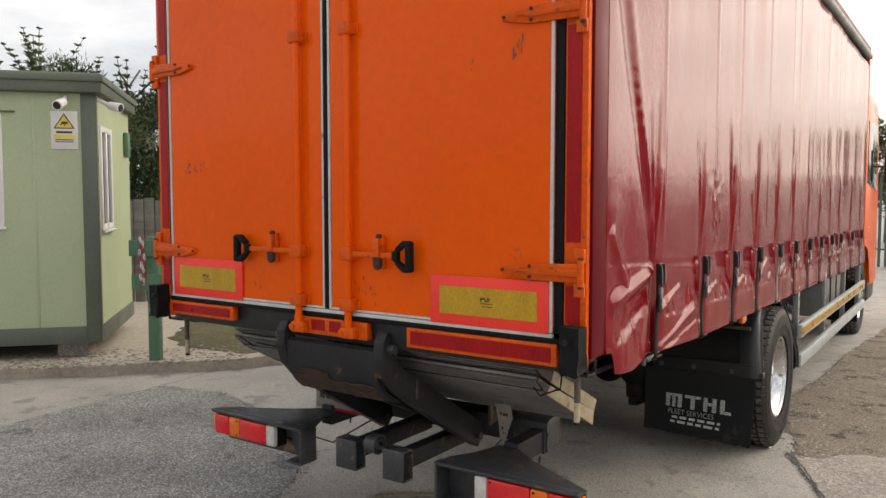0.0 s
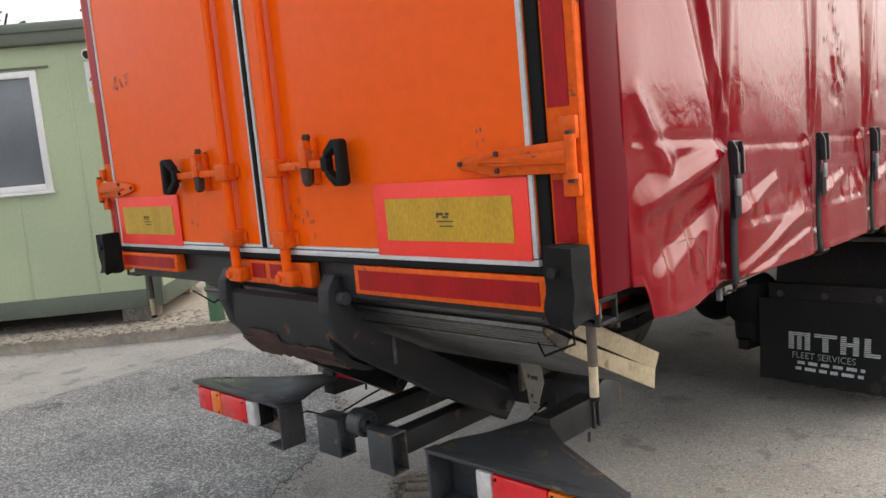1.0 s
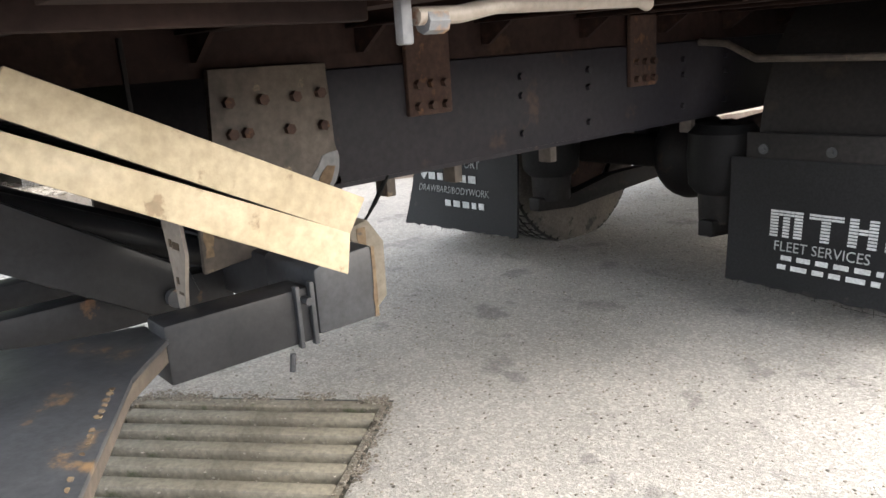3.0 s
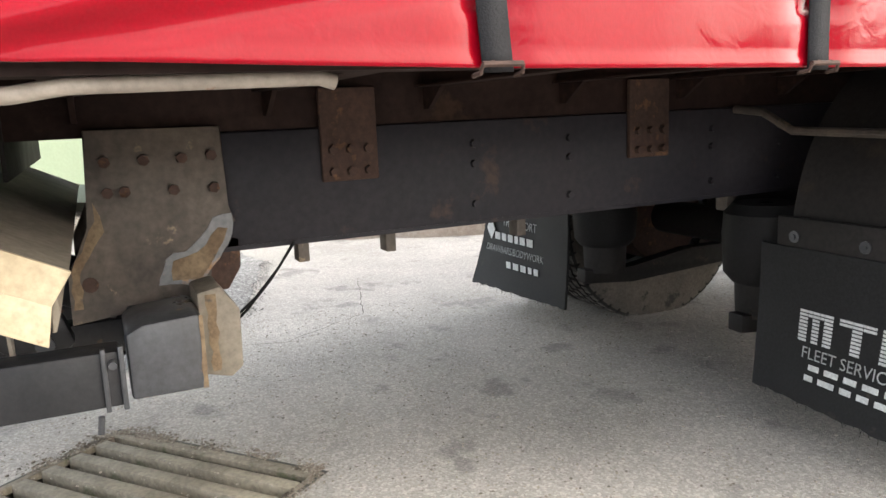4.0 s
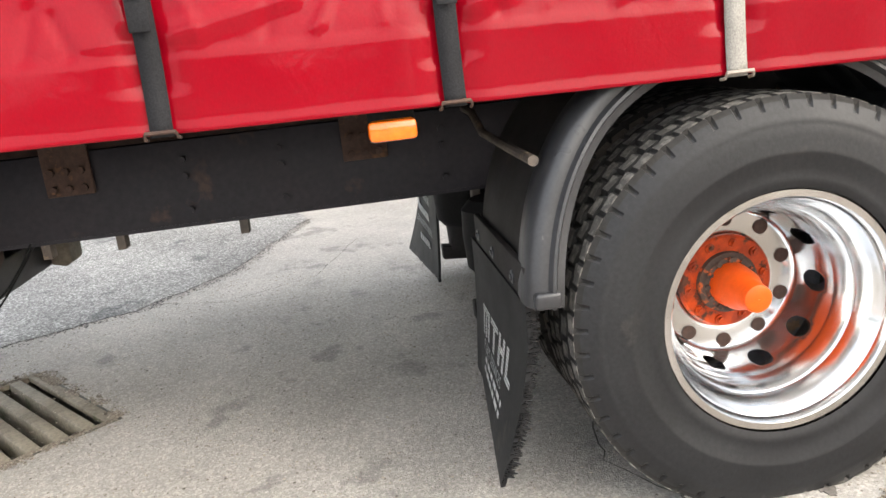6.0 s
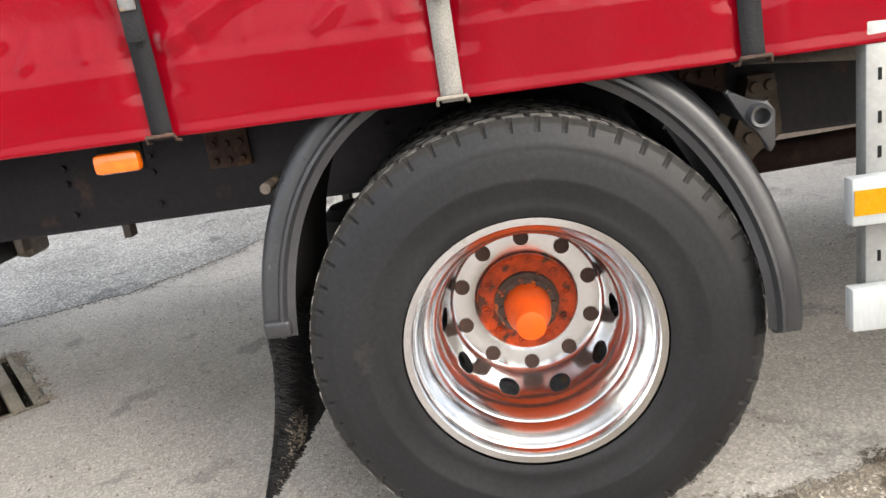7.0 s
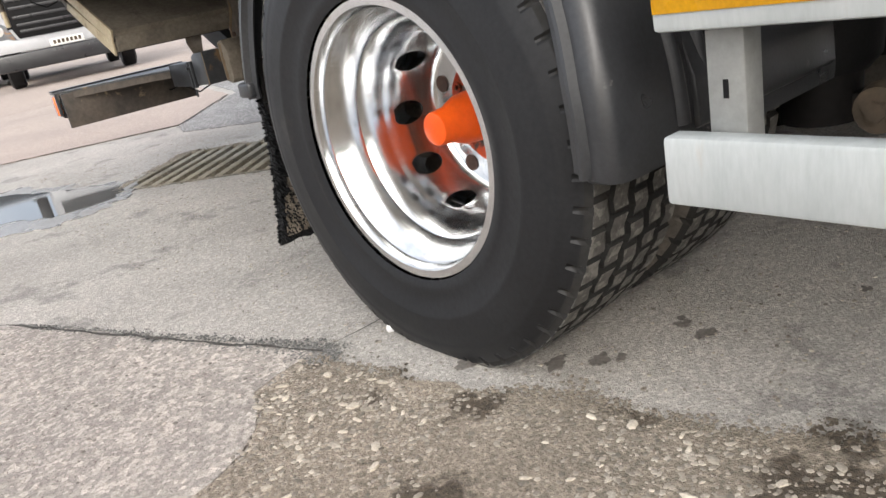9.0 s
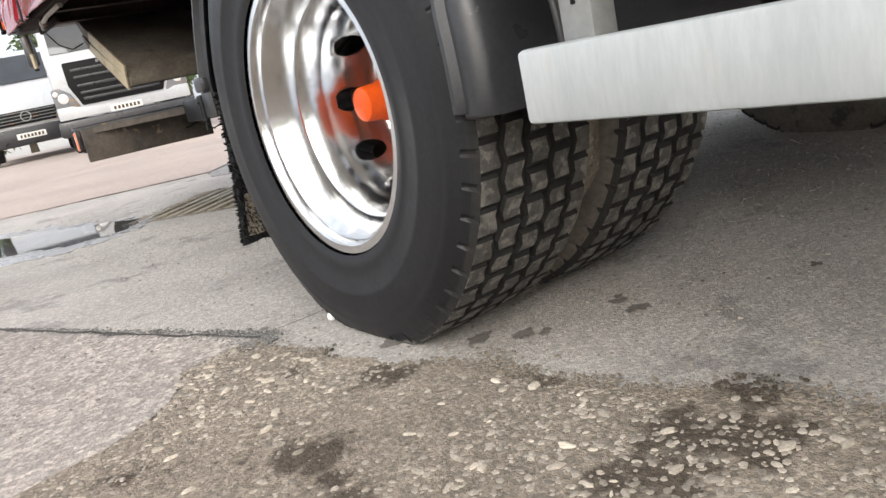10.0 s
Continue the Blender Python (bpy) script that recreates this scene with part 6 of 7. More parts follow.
# side marker lamps, tension rod
for s in (1, -1):
    for y in (2.418, 5.3):
        lamp = one_box("side_marker_lamp", LENS_AMBER, truck, s * 1.205, s * 1.236, y - 0.052, y + 0.052, 0.968, 1.014, 0.012, "amber side marker lamp")
        one_box("lamp_base", RUBBER, lamp, s * 1.19, s * 1.206, y - 0.05, y + 0.05, 0.966, 1.05, 0.004)
bm = bmesh.new()
put_pipe(bm, [(1.205, 0.735, 1.03), (1.205, 0.80, 1.031), (1.205, 0.86, 1.040), (1.205, 1.15, 1.043), (1.204, 1.172, 1.037)], 0.0105, 12)
rod = part("tension_rod", bm, ROD, truck, "pale tension rod under the curtain hem")
bm = bmesh.new()
put_box(bm, 1.195, 1.21, 0.712, 0.728, 1.0, 1.06, 0.003)
put_cyl(bm, (1.205, 0.745, 1.024), (1.205, 0.775, 1.024), 0.014, seg=8)
part("rod_clamp", bm, STEEL_WORN, rod)
bm = bmesh.new()
put_box(bm, 1.12, 1.14, 0.3, 0.72, 1.03, 1.06, 0.004)
part("rod_rail", bm, UNDER, rod)

# ---- tail lift and bumper ----
one_box("lift_beam", STEEL, truck, -0.44, 0.44, 0.91, 1.045, 0.47, 0.595, 0.008, "dark steel cross beam of the tail lift")
for s in (1, -1):
    bm = bmesh.new()
    put_prism(bm, [(0.898, 0.468), (1.034, 0.468), (1.042, 0.478), (1.042, 0.615), (1.03, 0.622), (0.93, 0.615), (0.898, 0.60)], "x", s * 0.44, s * 0.642, 0.008)
    end = part("beam_end", bm, BLADE_STEEL, truck, "grey steel beam end with rusty weld")
    bm = bmesh.new()
    put_prism(bm, rough_outline([(1.030, 0.47), (1.041, 0.47), (1.041, 0.618), (1.034, 0.62)], 0.02, 0.002, 73), "x", s * 0.642, s * 0.6432)
    pieces("rust_seam", bm, RUST_TAN, end)
    bm = bmesh.new()
    put_prism(bm, [(1.0425, 0.47), (1.10, 0.455), (1.125, 0.475), (1.128, 0.60), (1.09, 0.655), (1.0425, 0.645)], "x", s * 0.42, s * 0.56, 0.006)
    part("beam_flange", bm, DUSTY_PLATE, end, "rust-stained steel flange")
    bm = bmesh.new()
    put_prism(bm, rough_outline([(1.062, 0.475), (1.078, 0.475), (1.08, 0.64), (1.058, 0.64)], 0.02, 0.004, 77), "x", s * 0.56, s * 0.5615)
    pieces("rust_seam", bm, RUST_TAN, end)
    bm = bmesh.new()
    put_box(bm, s * 0.56, s * 0.64, 0.60, 0.885, 0.462, 0.572, 0.006)
    arm = part("bumper_arm", bm, STEEL, truck, "dark grey box section bumper arm")
    bm = bmesh.new()
    put_box(bm, s * 0.635, s * 0.65, 0.850, 0.859, 0.456, 0.580, 0.002)
    put_box(bm, s * 0.635, s * 0.65, 0.881, 0.891, 0.456, 0.582, 0.002)
    put_cyl(bm, (s * 0.64, 0.87, 0.55), (s * 0.664, 0.87, 0.55), 0.008, seg=8)
    put_cyl(bm, (s * 0.63, 0.84, 0.445), (s * 0.63, 0.835, 0.41), 0.006, seg=8)
    pieces("clamp", bm, BLADE_STEEL, arm)
    # lamp bracket: folded plate narrowing to the arm
    top = [(0.42, 0.216), (1.125, 0.222), (1.128, 0.30), (0.76, 0.50), (0.642, 0.605), (0.53, 0.605), (0.495, 0.45), (0.425, 0.335)]
    bm = bmesh.new()
    put_prism(bm, [(s * x, y) for x, y in top], "z", 0.540, 0.549, 0.002)
    bracket = part("lamp_bracket", bm, BLADE_STEEL, truck, "dark steel lamp bracket with chipped rusty paint")
    one_box("bracket_back", DUSTY_STEEL, bracket, s * 0.434, s * 1.105, 0.3302, 0.336, 0.367, 0.536, 0.002)
    one_box("bracket_lip", BLADE_STEEL, bracket, s * 0.421, s * 1.124, 0.211, 0.262, 0.5492, 0.557, 0.003)
    bm = bmesh.new()
    put_box(bm, s * 0.42, s * 0.433, 0.216, 0.33, 0.365, 0.54, 0.003)
    put_box(bm, s * 0.433, s * 1.105, 0.318, 0.33, 0.37, 0.54, 0.003)
    put_box(bm, s * 0.433, s * 0.53, 0.216, 0.318, 0.365, 0.376, 0.002)
    put_box(bm, s * 1.112, s * 1.126, 0.285, 0.30, 0.43, 0.54, 0.002)
    pieces("bracket_side", bm, BLADE_STEEL, bracket)
    bm = bmesh.new()
    put_prism(bm, [(s * 1.12, 0.297), (s * 0.757, 0.495), (s * 0.64, 0.60), (s * 0.634, 0.594), (s * 0.753, 0.488), (s * 1.118, 0.290)], "z", 0.508, 0.540)
    part("rusty_skirt", bm, DUSTY_STEEL, bracket)
    rndl = random.Random(4 + s)
    bm = bmesh.new()
    for _ in range(44):
        t = rndl.random()
        x, y = (1.11 - 0.36 * t, 0.295 + 0.19 * t) if rndl.random() < 0.5 else (0.50 + 0.6 * t, 0.216 + 0.012 * rndl.random())
        r = rndl.uniform(0.002, 0.008)
        put_prism(bm, [(s * (x + r * rndl.uniform(0.7, 1.3) * math.cos(k * 1.047)), y - r * 0.6 + r * rndl.uniform(0.4, 1) * math.sin(k * 1.047)) for k in range(6)], "z", 0.5491, 0.5498)
    pieces("rust_chip", bm, RUST_TAN, bracket)
    # lamp cluster
    lamp = one_box("rear_lamp", RUBBER, truck, s * 0.625, s * 1.108, 0.25, 0.315, 0.418, 0.536, 0.006, "rear lamp cluster with red, amber and clear lenses")
    for nm, m, a, b in (("reversing_lens", LENS_CLEAR, 0.627, 0.690), ("red_lens", LENS_RED, 0.692, 0.90), ("amber_lens", LENS_AMBER, 0.902, 0.985), ("red_lens", LENS_RED, 0.987, 1.105)):
        one_box(nm, m, lamp, s * a, s * b, 0.222, 0.256, 0.422, 0.532, 0.010)
    bm = bmesh.new()
    for x in (0.71, 0.92):
        for z in (0.437, 0.517):
            put_cyl(bm, (s * x, 0.219, z), (s * x, 0.224, z), 0.005, seg=8)
    pieces("screw", bm, RUBBER, lamp)
    one_box("end_marker", LENS_AMBER, lamp, s * 1.106, s * 1.128, 0.235, 0.29, 0.432, 0.53, 0.007)
    bm = bmesh.new()
    put_pipe(bm, [(s * 0.62, 0.29, 0.47), (s * 0.56, 0.34, 0.43), (s * 0.53, 0.42, 0.45), (s * 0.48, 0.52, 0.40), (s * 0.42, 0.68, 0.46), (s * 0.40, 0.9, 0.5)], 0.004, 6)
    part("lamp_cable", bm, RUBBER, lamp)

for x0, x1 in ((-0.195, -0.065), (0.104, 0.229)):
    bm = bmesh.new()
    for a in ((0.235, 0.242, 0.405, 0.553), (0.303, 0.310, 0.405, 0.553), (0.2422, 0.3028, 0.405, 0.412), (0.2422, 0.3028, 0.546, 0.553)):
        put_box(bm, x0, x1, *a, 0.0015)
    stub = part("buffer_stub", bm, BLADE_STEEL, truck, "dark square steel buffer stub")
    xm = (x0 + x1) / 2
    bm = bmesh.new()
    put_box(bm, xm - 0.035, xm + 0.035, 0.31, 0.93, 0.445, 0.53, 0.005)
    part("stub_arm", bm, STEEL, stub)
bm = bmesh.new()
put_lathe(bm, [(-0.035, 0.012), (-0.035, 0.026), (-0.026, 0.03), (-0.026, 0.041), (-0.034, 0.044), (-0.03, 0.05), (0.03, 0.05), (0.034, 0.044), (0.026, 0.041), (0.026, 0.03), (0.035, 0.026), (0.035, 0.012)], 36, (0.018, 0.283, 0.548))
put_cyl(bm, (-0.064, 0.283, 0.535), (0.103, 0.283, 0.535), 0.012)
part("roller", bm, BLADE_STEEL, truck, "dark ringed roller between the stubs")
for s in (1, -1):
    bm = bmesh.new()
    put_prism(bm, [(0.80, 0.52), (0.74, 0.465), (0.40, 0.67), (0.17, 0.82), (0.06, 0.89), (-0.005, 0.96), (-0.035, 1.05), (-0.03, 1.12), (0.0, 1.165), (0.03, 1.15), (0.035, 1.08), (0.07, 1.01), (0.14, 0.96), (0.30, 0.875), (0.78, 0.58)], "x", s * 0.272, s * 0.327, 0.006)
    arm = part("lift_arm", bm, STEEL, truck, "dark steel hooked lift arm")
    bm = bmesh.new()
    put_box(bm, s * 0.327, s * 0.331, 0.20, 0.215, 0.83, 0.92)
    put_cyl(bm, (s * 0.327, 0.012, 1.09), (s * 0.36, 0.012, 1.09), 0.02, seg=12)
    put_cyl(bm, (s * 0.255, 0.74, 0.525), (s * 0.345, 0.74, 0.525), 0.02, seg=16)
    pieces("arm_pin", bm, BLADE_STEEL, arm)
    one_cyl("lift_cylinder", STEEL, truck, (s * 0.18, 0.90, 0.56), (s * 0.18, 0.22, 0.86), 0.035, None, 18, "black hydraulic lift cylinder")
bm = bmesh.new()
outer = [(-0.018 + 0.205 * (1 - math.cos(a)) ** 1.15, 1.075 - 0.262 * math.sin(a) ** 0.9) for a in [0.5 * math.pi * k / 10 for k in range(11)]]
put_prism(bm, outer + [(y + 0.022, z + 0.012) for y, z in outer[::-1]], "x", -0.271, 0.271)
trough = part("lift_trough", bm, STEEL, truck, "curved dark plate with a rusty band")
for k0, k1, x0, x1, seed in ((4, 7, -0.262, 0.262, 75), (3, 5, -0.2, -0.02, 79), (5, 8, 0.05, 0.24, 80)):
    top, low = outer[k0], outer[k1]
    run = math.hypot(low[0] - top[0], low[1] - top[1])
    bm = bmesh.new()
    put_prism(bm, rough_outline([(x0, 0.0), (x1, 0.0), (x1, -run * 0.8), (x0, -run)], 0.03, 0.012, seed), "y", -0.0065 - 0.0004 * k0, -0.0015)
    bm.transform(Matrix.Translation((0, *top)) @ Matrix.Rotation(math.atan2(low[0] - top[0], top[1] - low[1]), 4, "X"))
    part("rust_band", bm, RUST, trough, "brown band of rust")

# two folded platform leaves: dark body, ribbed underside, cream side edges
for rear, low, bend_at, tip_low, tip, knee, start in (((0.235, 1.006), (0.238, 0.968), (0.302, 0.935), (0.785, 0.687), (0.796, 0.735), (0.33, 0.952), 0.33), ((0.185, 1.104), (0.188, 1.056), (0.25, 1.0245), (0.795, 0.748), (0.828, 0.783), (0.335, 1.026), 0.365)):
    bm = bmesh.new()
    heel = (rear[0] + 0.002, rear[1] - 0.012)
    put_prism(bm, [rear, knee, tip, tip_low, bend_at, heel], "x", -0.926, 0.926, 0.001)
    leaf = part("platform_leaf", bm, DUSTY_PLATE, truck, "ribbed grey steel tail lift platform leaf")
    for p, q in ((heel, bend_at), (bend_at, tip_low)):
        run = math.hypot(q[0] - p[0], q[1] - p[1])
        m = Matrix.Translation((0, *p)) @ Matrix.Rotation(math.atan2(q[1] - p[1], q[0] - p[0]), 4, "X")
        # near-black sheet: the shade between the ribs, put into the colour
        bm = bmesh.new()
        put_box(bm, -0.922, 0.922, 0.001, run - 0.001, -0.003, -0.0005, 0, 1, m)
        part("underside", bm, GROOVE, leaf, "dark sheet that paints the shade between the ribs")
        bm = bmesh.new()
        for j in range(int(run / 0.0178)):
            put_box(bm, -0.92, 0.92, 0.004 + j * 0.0178, 0.0125 + j * 0.0178, -0.010, -0.0032, 0, 1, m)
        pieces("rib", bm, PLATFORM, leaf)
    if start < 0.35:
        bm = bmesh.new()
        put_box(bm, -0.926, 0.926, rear[0] - 0.007, rear[0] - 0.001, rear[1] - 0.012, rear[1] + 0.002, 0.002)
        part("edge_bar", bm, PLATFORM, leaf)

    def on(p, q, y):
        return p[1] + (q[1] - p[1]) * (y - p[0]) / (q[0] - p[0])
    for s in (1, -1):
        ss = start + (0.0 if s > 0 else 0.06)
        bm = bmesh.new()
        put_prism(bm, [(ss - 0.02, on(low, tip_low, ss - 0.02) - 0.015), (ss + 0.012, on(knee, tip, ss + 0.012) + 0.002), (tip[0] + 0.003, tip[1]), (tip_low[0] + 0.003, tip_low[1] - 0.015)], "x", s * 0.9265, s * 0.936, 0.002)
        part("edge_strip", bm, CREAM, leaf, "worn cream painted edge strip")
        bm = bmesh.new()
        put_prism(bm, [(bend_at[0], bend_at[1] - 0.009), (rear[0], rear[1] - 0.02), (rear[0], rear[1]), (knee[0] - 0.02, on(rear, knee, knee[0] - 0.02)), (ss + 0.008, on(knee, tip, ss + 0.008)), (ss - 0.024, on(low, tip_low, ss - 0.024) - 0.015)], "x", s * 0.9265, s * 0.934, 0.001)
        part("edge_rail", bm, DUSTY_STEEL, leaf)
bm = bmesh.new()
put_prism(bm, [(0.797, 0.765), (0.803, 0.765), (0.809, 0.72), (0.800, 0.69), (0.793, 0.69), (0.799, 0.73)], "x", -0.918, 0.918, 0.002)
part("platform_nose", bm, DUSTY_PLATE, truck, "dirty grey folded nose of the platform")
bm = bmesh.new()
put_prism(bm, [(0.455, 0.735), (0.545, 0.725), (0.552, 0.66), (0.53, 0.60), (0.515, 0.545), (0.485, 0.548), (0.478, 0.62)], "y", 0.690, 0.697)
tag_plate = part("torn_plate", bm, ROD, truck, "torn dirty white plate with dark print")
bm = bmesh.new()
for a, b, c, d in ((0.485, 0.495, 0.67, 0.685), (0.50, 0.53, 0.668, 0.682), (0.495, 0.505, 0.60, 0.613), (0.50, 0.52, 0.58, 0.585)):
    put_box(bm, a, b, 0.6885, 0.6899, c, d)
pieces("print_mark", bm, PRINT_DARK, tag_plate)
plate = one_box("number_plate", ROD, truck, -0.70, -0.36, 0.62, 0.63, 0.545, 0.685, 0.003, "dirty faded number plate with dark bars")
bm = bmesh.new()
for i in range(6):
    put_box(bm, -0.665 + i * 0.048, -0.632 + i * 0.048, 0.6175, 0.6198, 0.605, 0.645)
pieces("print_mark", bm, PRINT_DARK, plate)
one_box("red_strip", REFLECT_RED, plate, -0.62, -0.36, 0.616, 0.6195, 0.546, 0.56, 0)
one_cyl("plate_bracket", STEEL, truck, (-0.58, 0.64, 0.58), (-0.58, 0.92, 0.55), 0.012)
for s, pts in ((1, [(0.36, 1.30, 0.70), (0.355, 1.26, 0.64), (0.345, 1.20, 0.57), (0.335, 1.14, 0.52), (0.32, 1.08, 0.50)]), (1, [(0.34, 1.31, 0.70), (0.345, 1.24, 0.61), (0.33, 1.18, 0.54), (0.31, 1.13, 0.49), (0.25, 1.06, 0.48)]), (-1, [(0.7, 0.06, 1.04), (0.65, 0.12, 0.98), (0.72, 0.2, 0.98), (0.6, 0.3, 0.94)]), (1, [(1.08, 0.15, 1.05), (1.05, 0.2, 0.98), (0.98, 0.16, 0.95), (0.93, 0.2, 0.97)])):
    bm = bmesh.new()
    put_pipe(bm, [(s * a, b, c) for a, b, c in pts], 0.0035, 6)
    part("cable", bm, RUBBER, truck, "thin black cable")

# cab
bm = bmesh.new()
put_prism(bm, [(8.42, 0.95), (8.42, 3.02), (8.62, 3.12), (9.75, 3.05), (10.0, 2.6), (10.18, 1.75), (10.2, 0.55), (9.35, 0.55), (9.32, 0.9), (9.1, 1.12), (8.75, 1.2), (8.5, 1.1)], "x", -1.22, 1.22, 0.05)
cab = part("cab", bm, ORANGE, truck, "orange day cab")
for s in (1, -1):
    one_prism("side_window", GLASS_DARK, cab, [(8.75, 1.95), (9.85, 1.85), (9.8, 2.55), (9.65, 2.75), (8.75, 2.75)], "x", s * 1.215, s * 1.228, 0.003)
    bm = bmesh.new()
    put_box(bm, s * 1.30, s * 1.52, 9.9, 9.98, 1.95, 2.45, 0.03)
    put_cyl(bm, (s * 1.2, 9.92, 2.2), (s * 1.35, 9.94, 2.2), 0.015)
    part("mirror", bm, PLASTIC, cab, "black door mirror")
    one_prism("cab_step", PLASTIC, cab, [(9.3, 0.35), (10.1, 0.35), (10.1, 0.7), (9.35, 0.7)], "x", s * 1.0, s * 1.2, 0.02)
    one_box("front_flap", RUBBER, truck, s * 0.88, s * 1.22, 8.16, 8.172, 0.22, 0.72, 0.002)
    one_cyl("flap_stay", STEEL, truck, (s * 0.35, 8.18, 0.78), (s * 1.2, 8.18, 0.72), 0.02)
one_prism("windscreen", GLASS_DARK, cab, [(9.99, 2.62), (10.17, 1.8), (10.185, 1.8), (10.005, 2.63)], "x", -1.05, 1.05)
one_cyl("front_axle", UNDER, truck, (-0.95, 8.75, WZ), (0.95, 8.75, WZ), 0.06)

# ---- the green cabin and what stands beside it ----
CAB_M = Matrix(((-0.67, -0.742, 0, -4.98), (-0.742, 0.67, 0, 1.91), (0, 0, 1, 0), (0, 0, 0, 1)))
PAD = 0.19
flat_patch("ground_gravel", rough_outline([(-8.6, -2.6), (-6.05, 0.25), (-4.72, 1.62), (-3.7, 2.75), (-2.9, 4.4), (-2.4, 9), (-30, 30), (-40, -10)], 0.25, 0.04, 40), PAD - 0.08, STONE, "pale gravel bed round the cabin", "gravel", 0.3)


def pick_bed(rnd):
    t, o = rnd.random(), rnd.random() ** 1.5
    i = rnd.choice((0, 0, 1, 1, 2))
    p, q = (((-7.2, -1.1), (-6.05, 0.25)), ((-6.05, 0.25), (-4.72, 1.62)), ((-4.72, 1.62), (-3.7, 2.75)))[i]
    x, y = p[0] + (q[0] - p[0]) * t, p[1] + (q[1] - p[1]) * t
    return x - 0.72 * o * 0.9 + 0.04, y + 0.69 * o * 0.9 - 0.04, max(0.01, PAD - 0.08)


flat_patch("ground_moss", rough_outline([(-5.3, 2.95), (-4.72, 2.75), (-3.9, 2.9), (-3.2, 4.2), (-4.6, 5.0), (-6.4, 4.2)], 0.09, 0.05, 41), PAD - 0.074, MOSS, "damp brown mossy soil beside the gravel", "soil")
scatter_stones("bed_stones", 2600, pick_bed, 0.012, 0.032, STONE, "loose pale stones along the gravel bed", 14)


def cab_box(name, material, parent, u0, u1, v0, v1, z0, z1, bevel=0.004, label=""):
    return one_box(name, material, parent, u0, u1, v0, v1, z0, z1, bevel, label, CAB_M)


cabin = thing("site_cabin", "sage green portable cabin with dark green trim", "cabin")
Z0, Z1 = 0.27, 2.80
# wall with window opening, u along the front
WU0, WU1, WZ0, WZ1 = 0.86, 2.05, 1.47, 2.58
for k, (a, b, c, d) in enumerate(((0.0, WU0, Z0, Z1), (WU1, 6.0, Z0, Z1), (WU0, WU1, Z0, WZ0), (WU0, WU1, WZ1, Z1))):
    cab_box("wall_panel", CABIN_GREEN, cabin, a, b, 0.0, 0.06, c, d, 0)
for a, b, c, d in ((0.061, 0.16, Z0, Z1), (0.76, 2.02, Z0, Z1), (0.16, 0.76, Z0, 1.42), (0.16, 0.76, 2.5, Z1)):
    cab_box("wall_panel", CABIN_GREEN, cabin, 0.0, 0.06, a, b, c, d, 0)
cab_box("wall_panel", CABIN_GREEN, cabin, 0.061, 6.0, 1.96, 2.02, Z0, Z1, 0)
cab_box("wall_panel", CABIN_GREEN, cabin, 5.94, 6.0, 0.061, 1.96, Z0, Z1, 0)
cab_box("cabin_floor", CABIN_TRIM, cabin, 0.061, 5.94, 0.061, 1.96, Z0, Z0 + 0.06, 0)
cab_box("roof", CABIN_TRIM, cabin, -0.08, 6.08, -0.08, 2.08, Z1 + 0.002, 3.0, 0.02, "dark green flat roof and fascia")
cab_box("fascia_line", CABIN_TRIM, cabin, -0.10, 6.1, -0.10, 2.10, 2.91, 2.985, 0.01)
cab_box("corner_trim", CABIN_TRIM, cabin, -0.012, 0.135, -0.012, -0.001, Z0, Z1, 0.003)
cab_box("corner_trim", CABIN_TRIM, cabin, -0.014, -0.001, -0.012, 0.05, Z0, Z1, 0.002)
cab_box("base_skirt", CABIN_TRIM, cabin, 0.136, 6.0, -0.016, -0.001, Z0 - 0.005, Z0 + 0.17, 0.003)
cab_box("base_skirt", CABIN_TRIM, cabin, -0.018, -0.001, 0.051, 2.02, Z0 - 0.005, Z0 + 0.17, 0.003)
for u in (0.58, 1.2, 2.2, 2.7, 3.3, 3.9):
    cab_box("panel_joint", CABIN_GREEN, cabin, u - 0.012, u + 0.012, -0.006, -0.001, Z0 + 0.17, Z1 if not WU0 < u < WU1 else WZ0 - 0.05, 0.002)
for u in (0.3, 2.5, 5.0):
    for v in (0.3, 1.7):
        cab_box("support_block", CONCRETE, cabin, u - 0.15, u + 0.15, v - 0.15, v + 0.15, PAD - 0.085, Z0 - 0.002, 0.005)


def cab_window(axis, a0, a1, z0, z1):
    def b(x0, x1, y0, y1, c, d, nm, m, bv=0.004, parent=None):
        if axis == "v":
            return cab_box(nm, m, parent, y0, y1, x0, x1, c, d, bv)
        return cab_box(nm, m, parent, x0, x1, y0, y1, c, d, bv)
    win = b(a0, a1, 0.012, 0.02, z0, z1, "window", CABIN_GLASS, 0, cabin)
    tagged(win, "white framed window with dark glass")
    fw = 0.062
    for x0, x1, c, d in ((a0, a0 + fw, z0, z1), (a1 - fw, a1, z0, z1), (a0 + fw, a1 - fw, z0, z0 + fw), (a0 + fw, a1 - fw, z1 - fw, z1), ((a0 + a1) / 2 - 0.035, (a0 + a1) / 2 + 0.035, z0 + fw, z1 - fw)):
        b(x0, x1, -0.022, 0.011, c, d, "window_frame", UPVC, 0.006, win)
    b(a0 - 0.02, a1 + 0.02, -0.05, -0.023, z0 - 0.03, z0 - 0.001, "sill", UPVC, 0.005, win)
    b(a0 + 0.08, a1 - 0.08, 0.10, 0.105, z0 + 0.05, z1, "blind", SIGN_WHITE, 0, win)


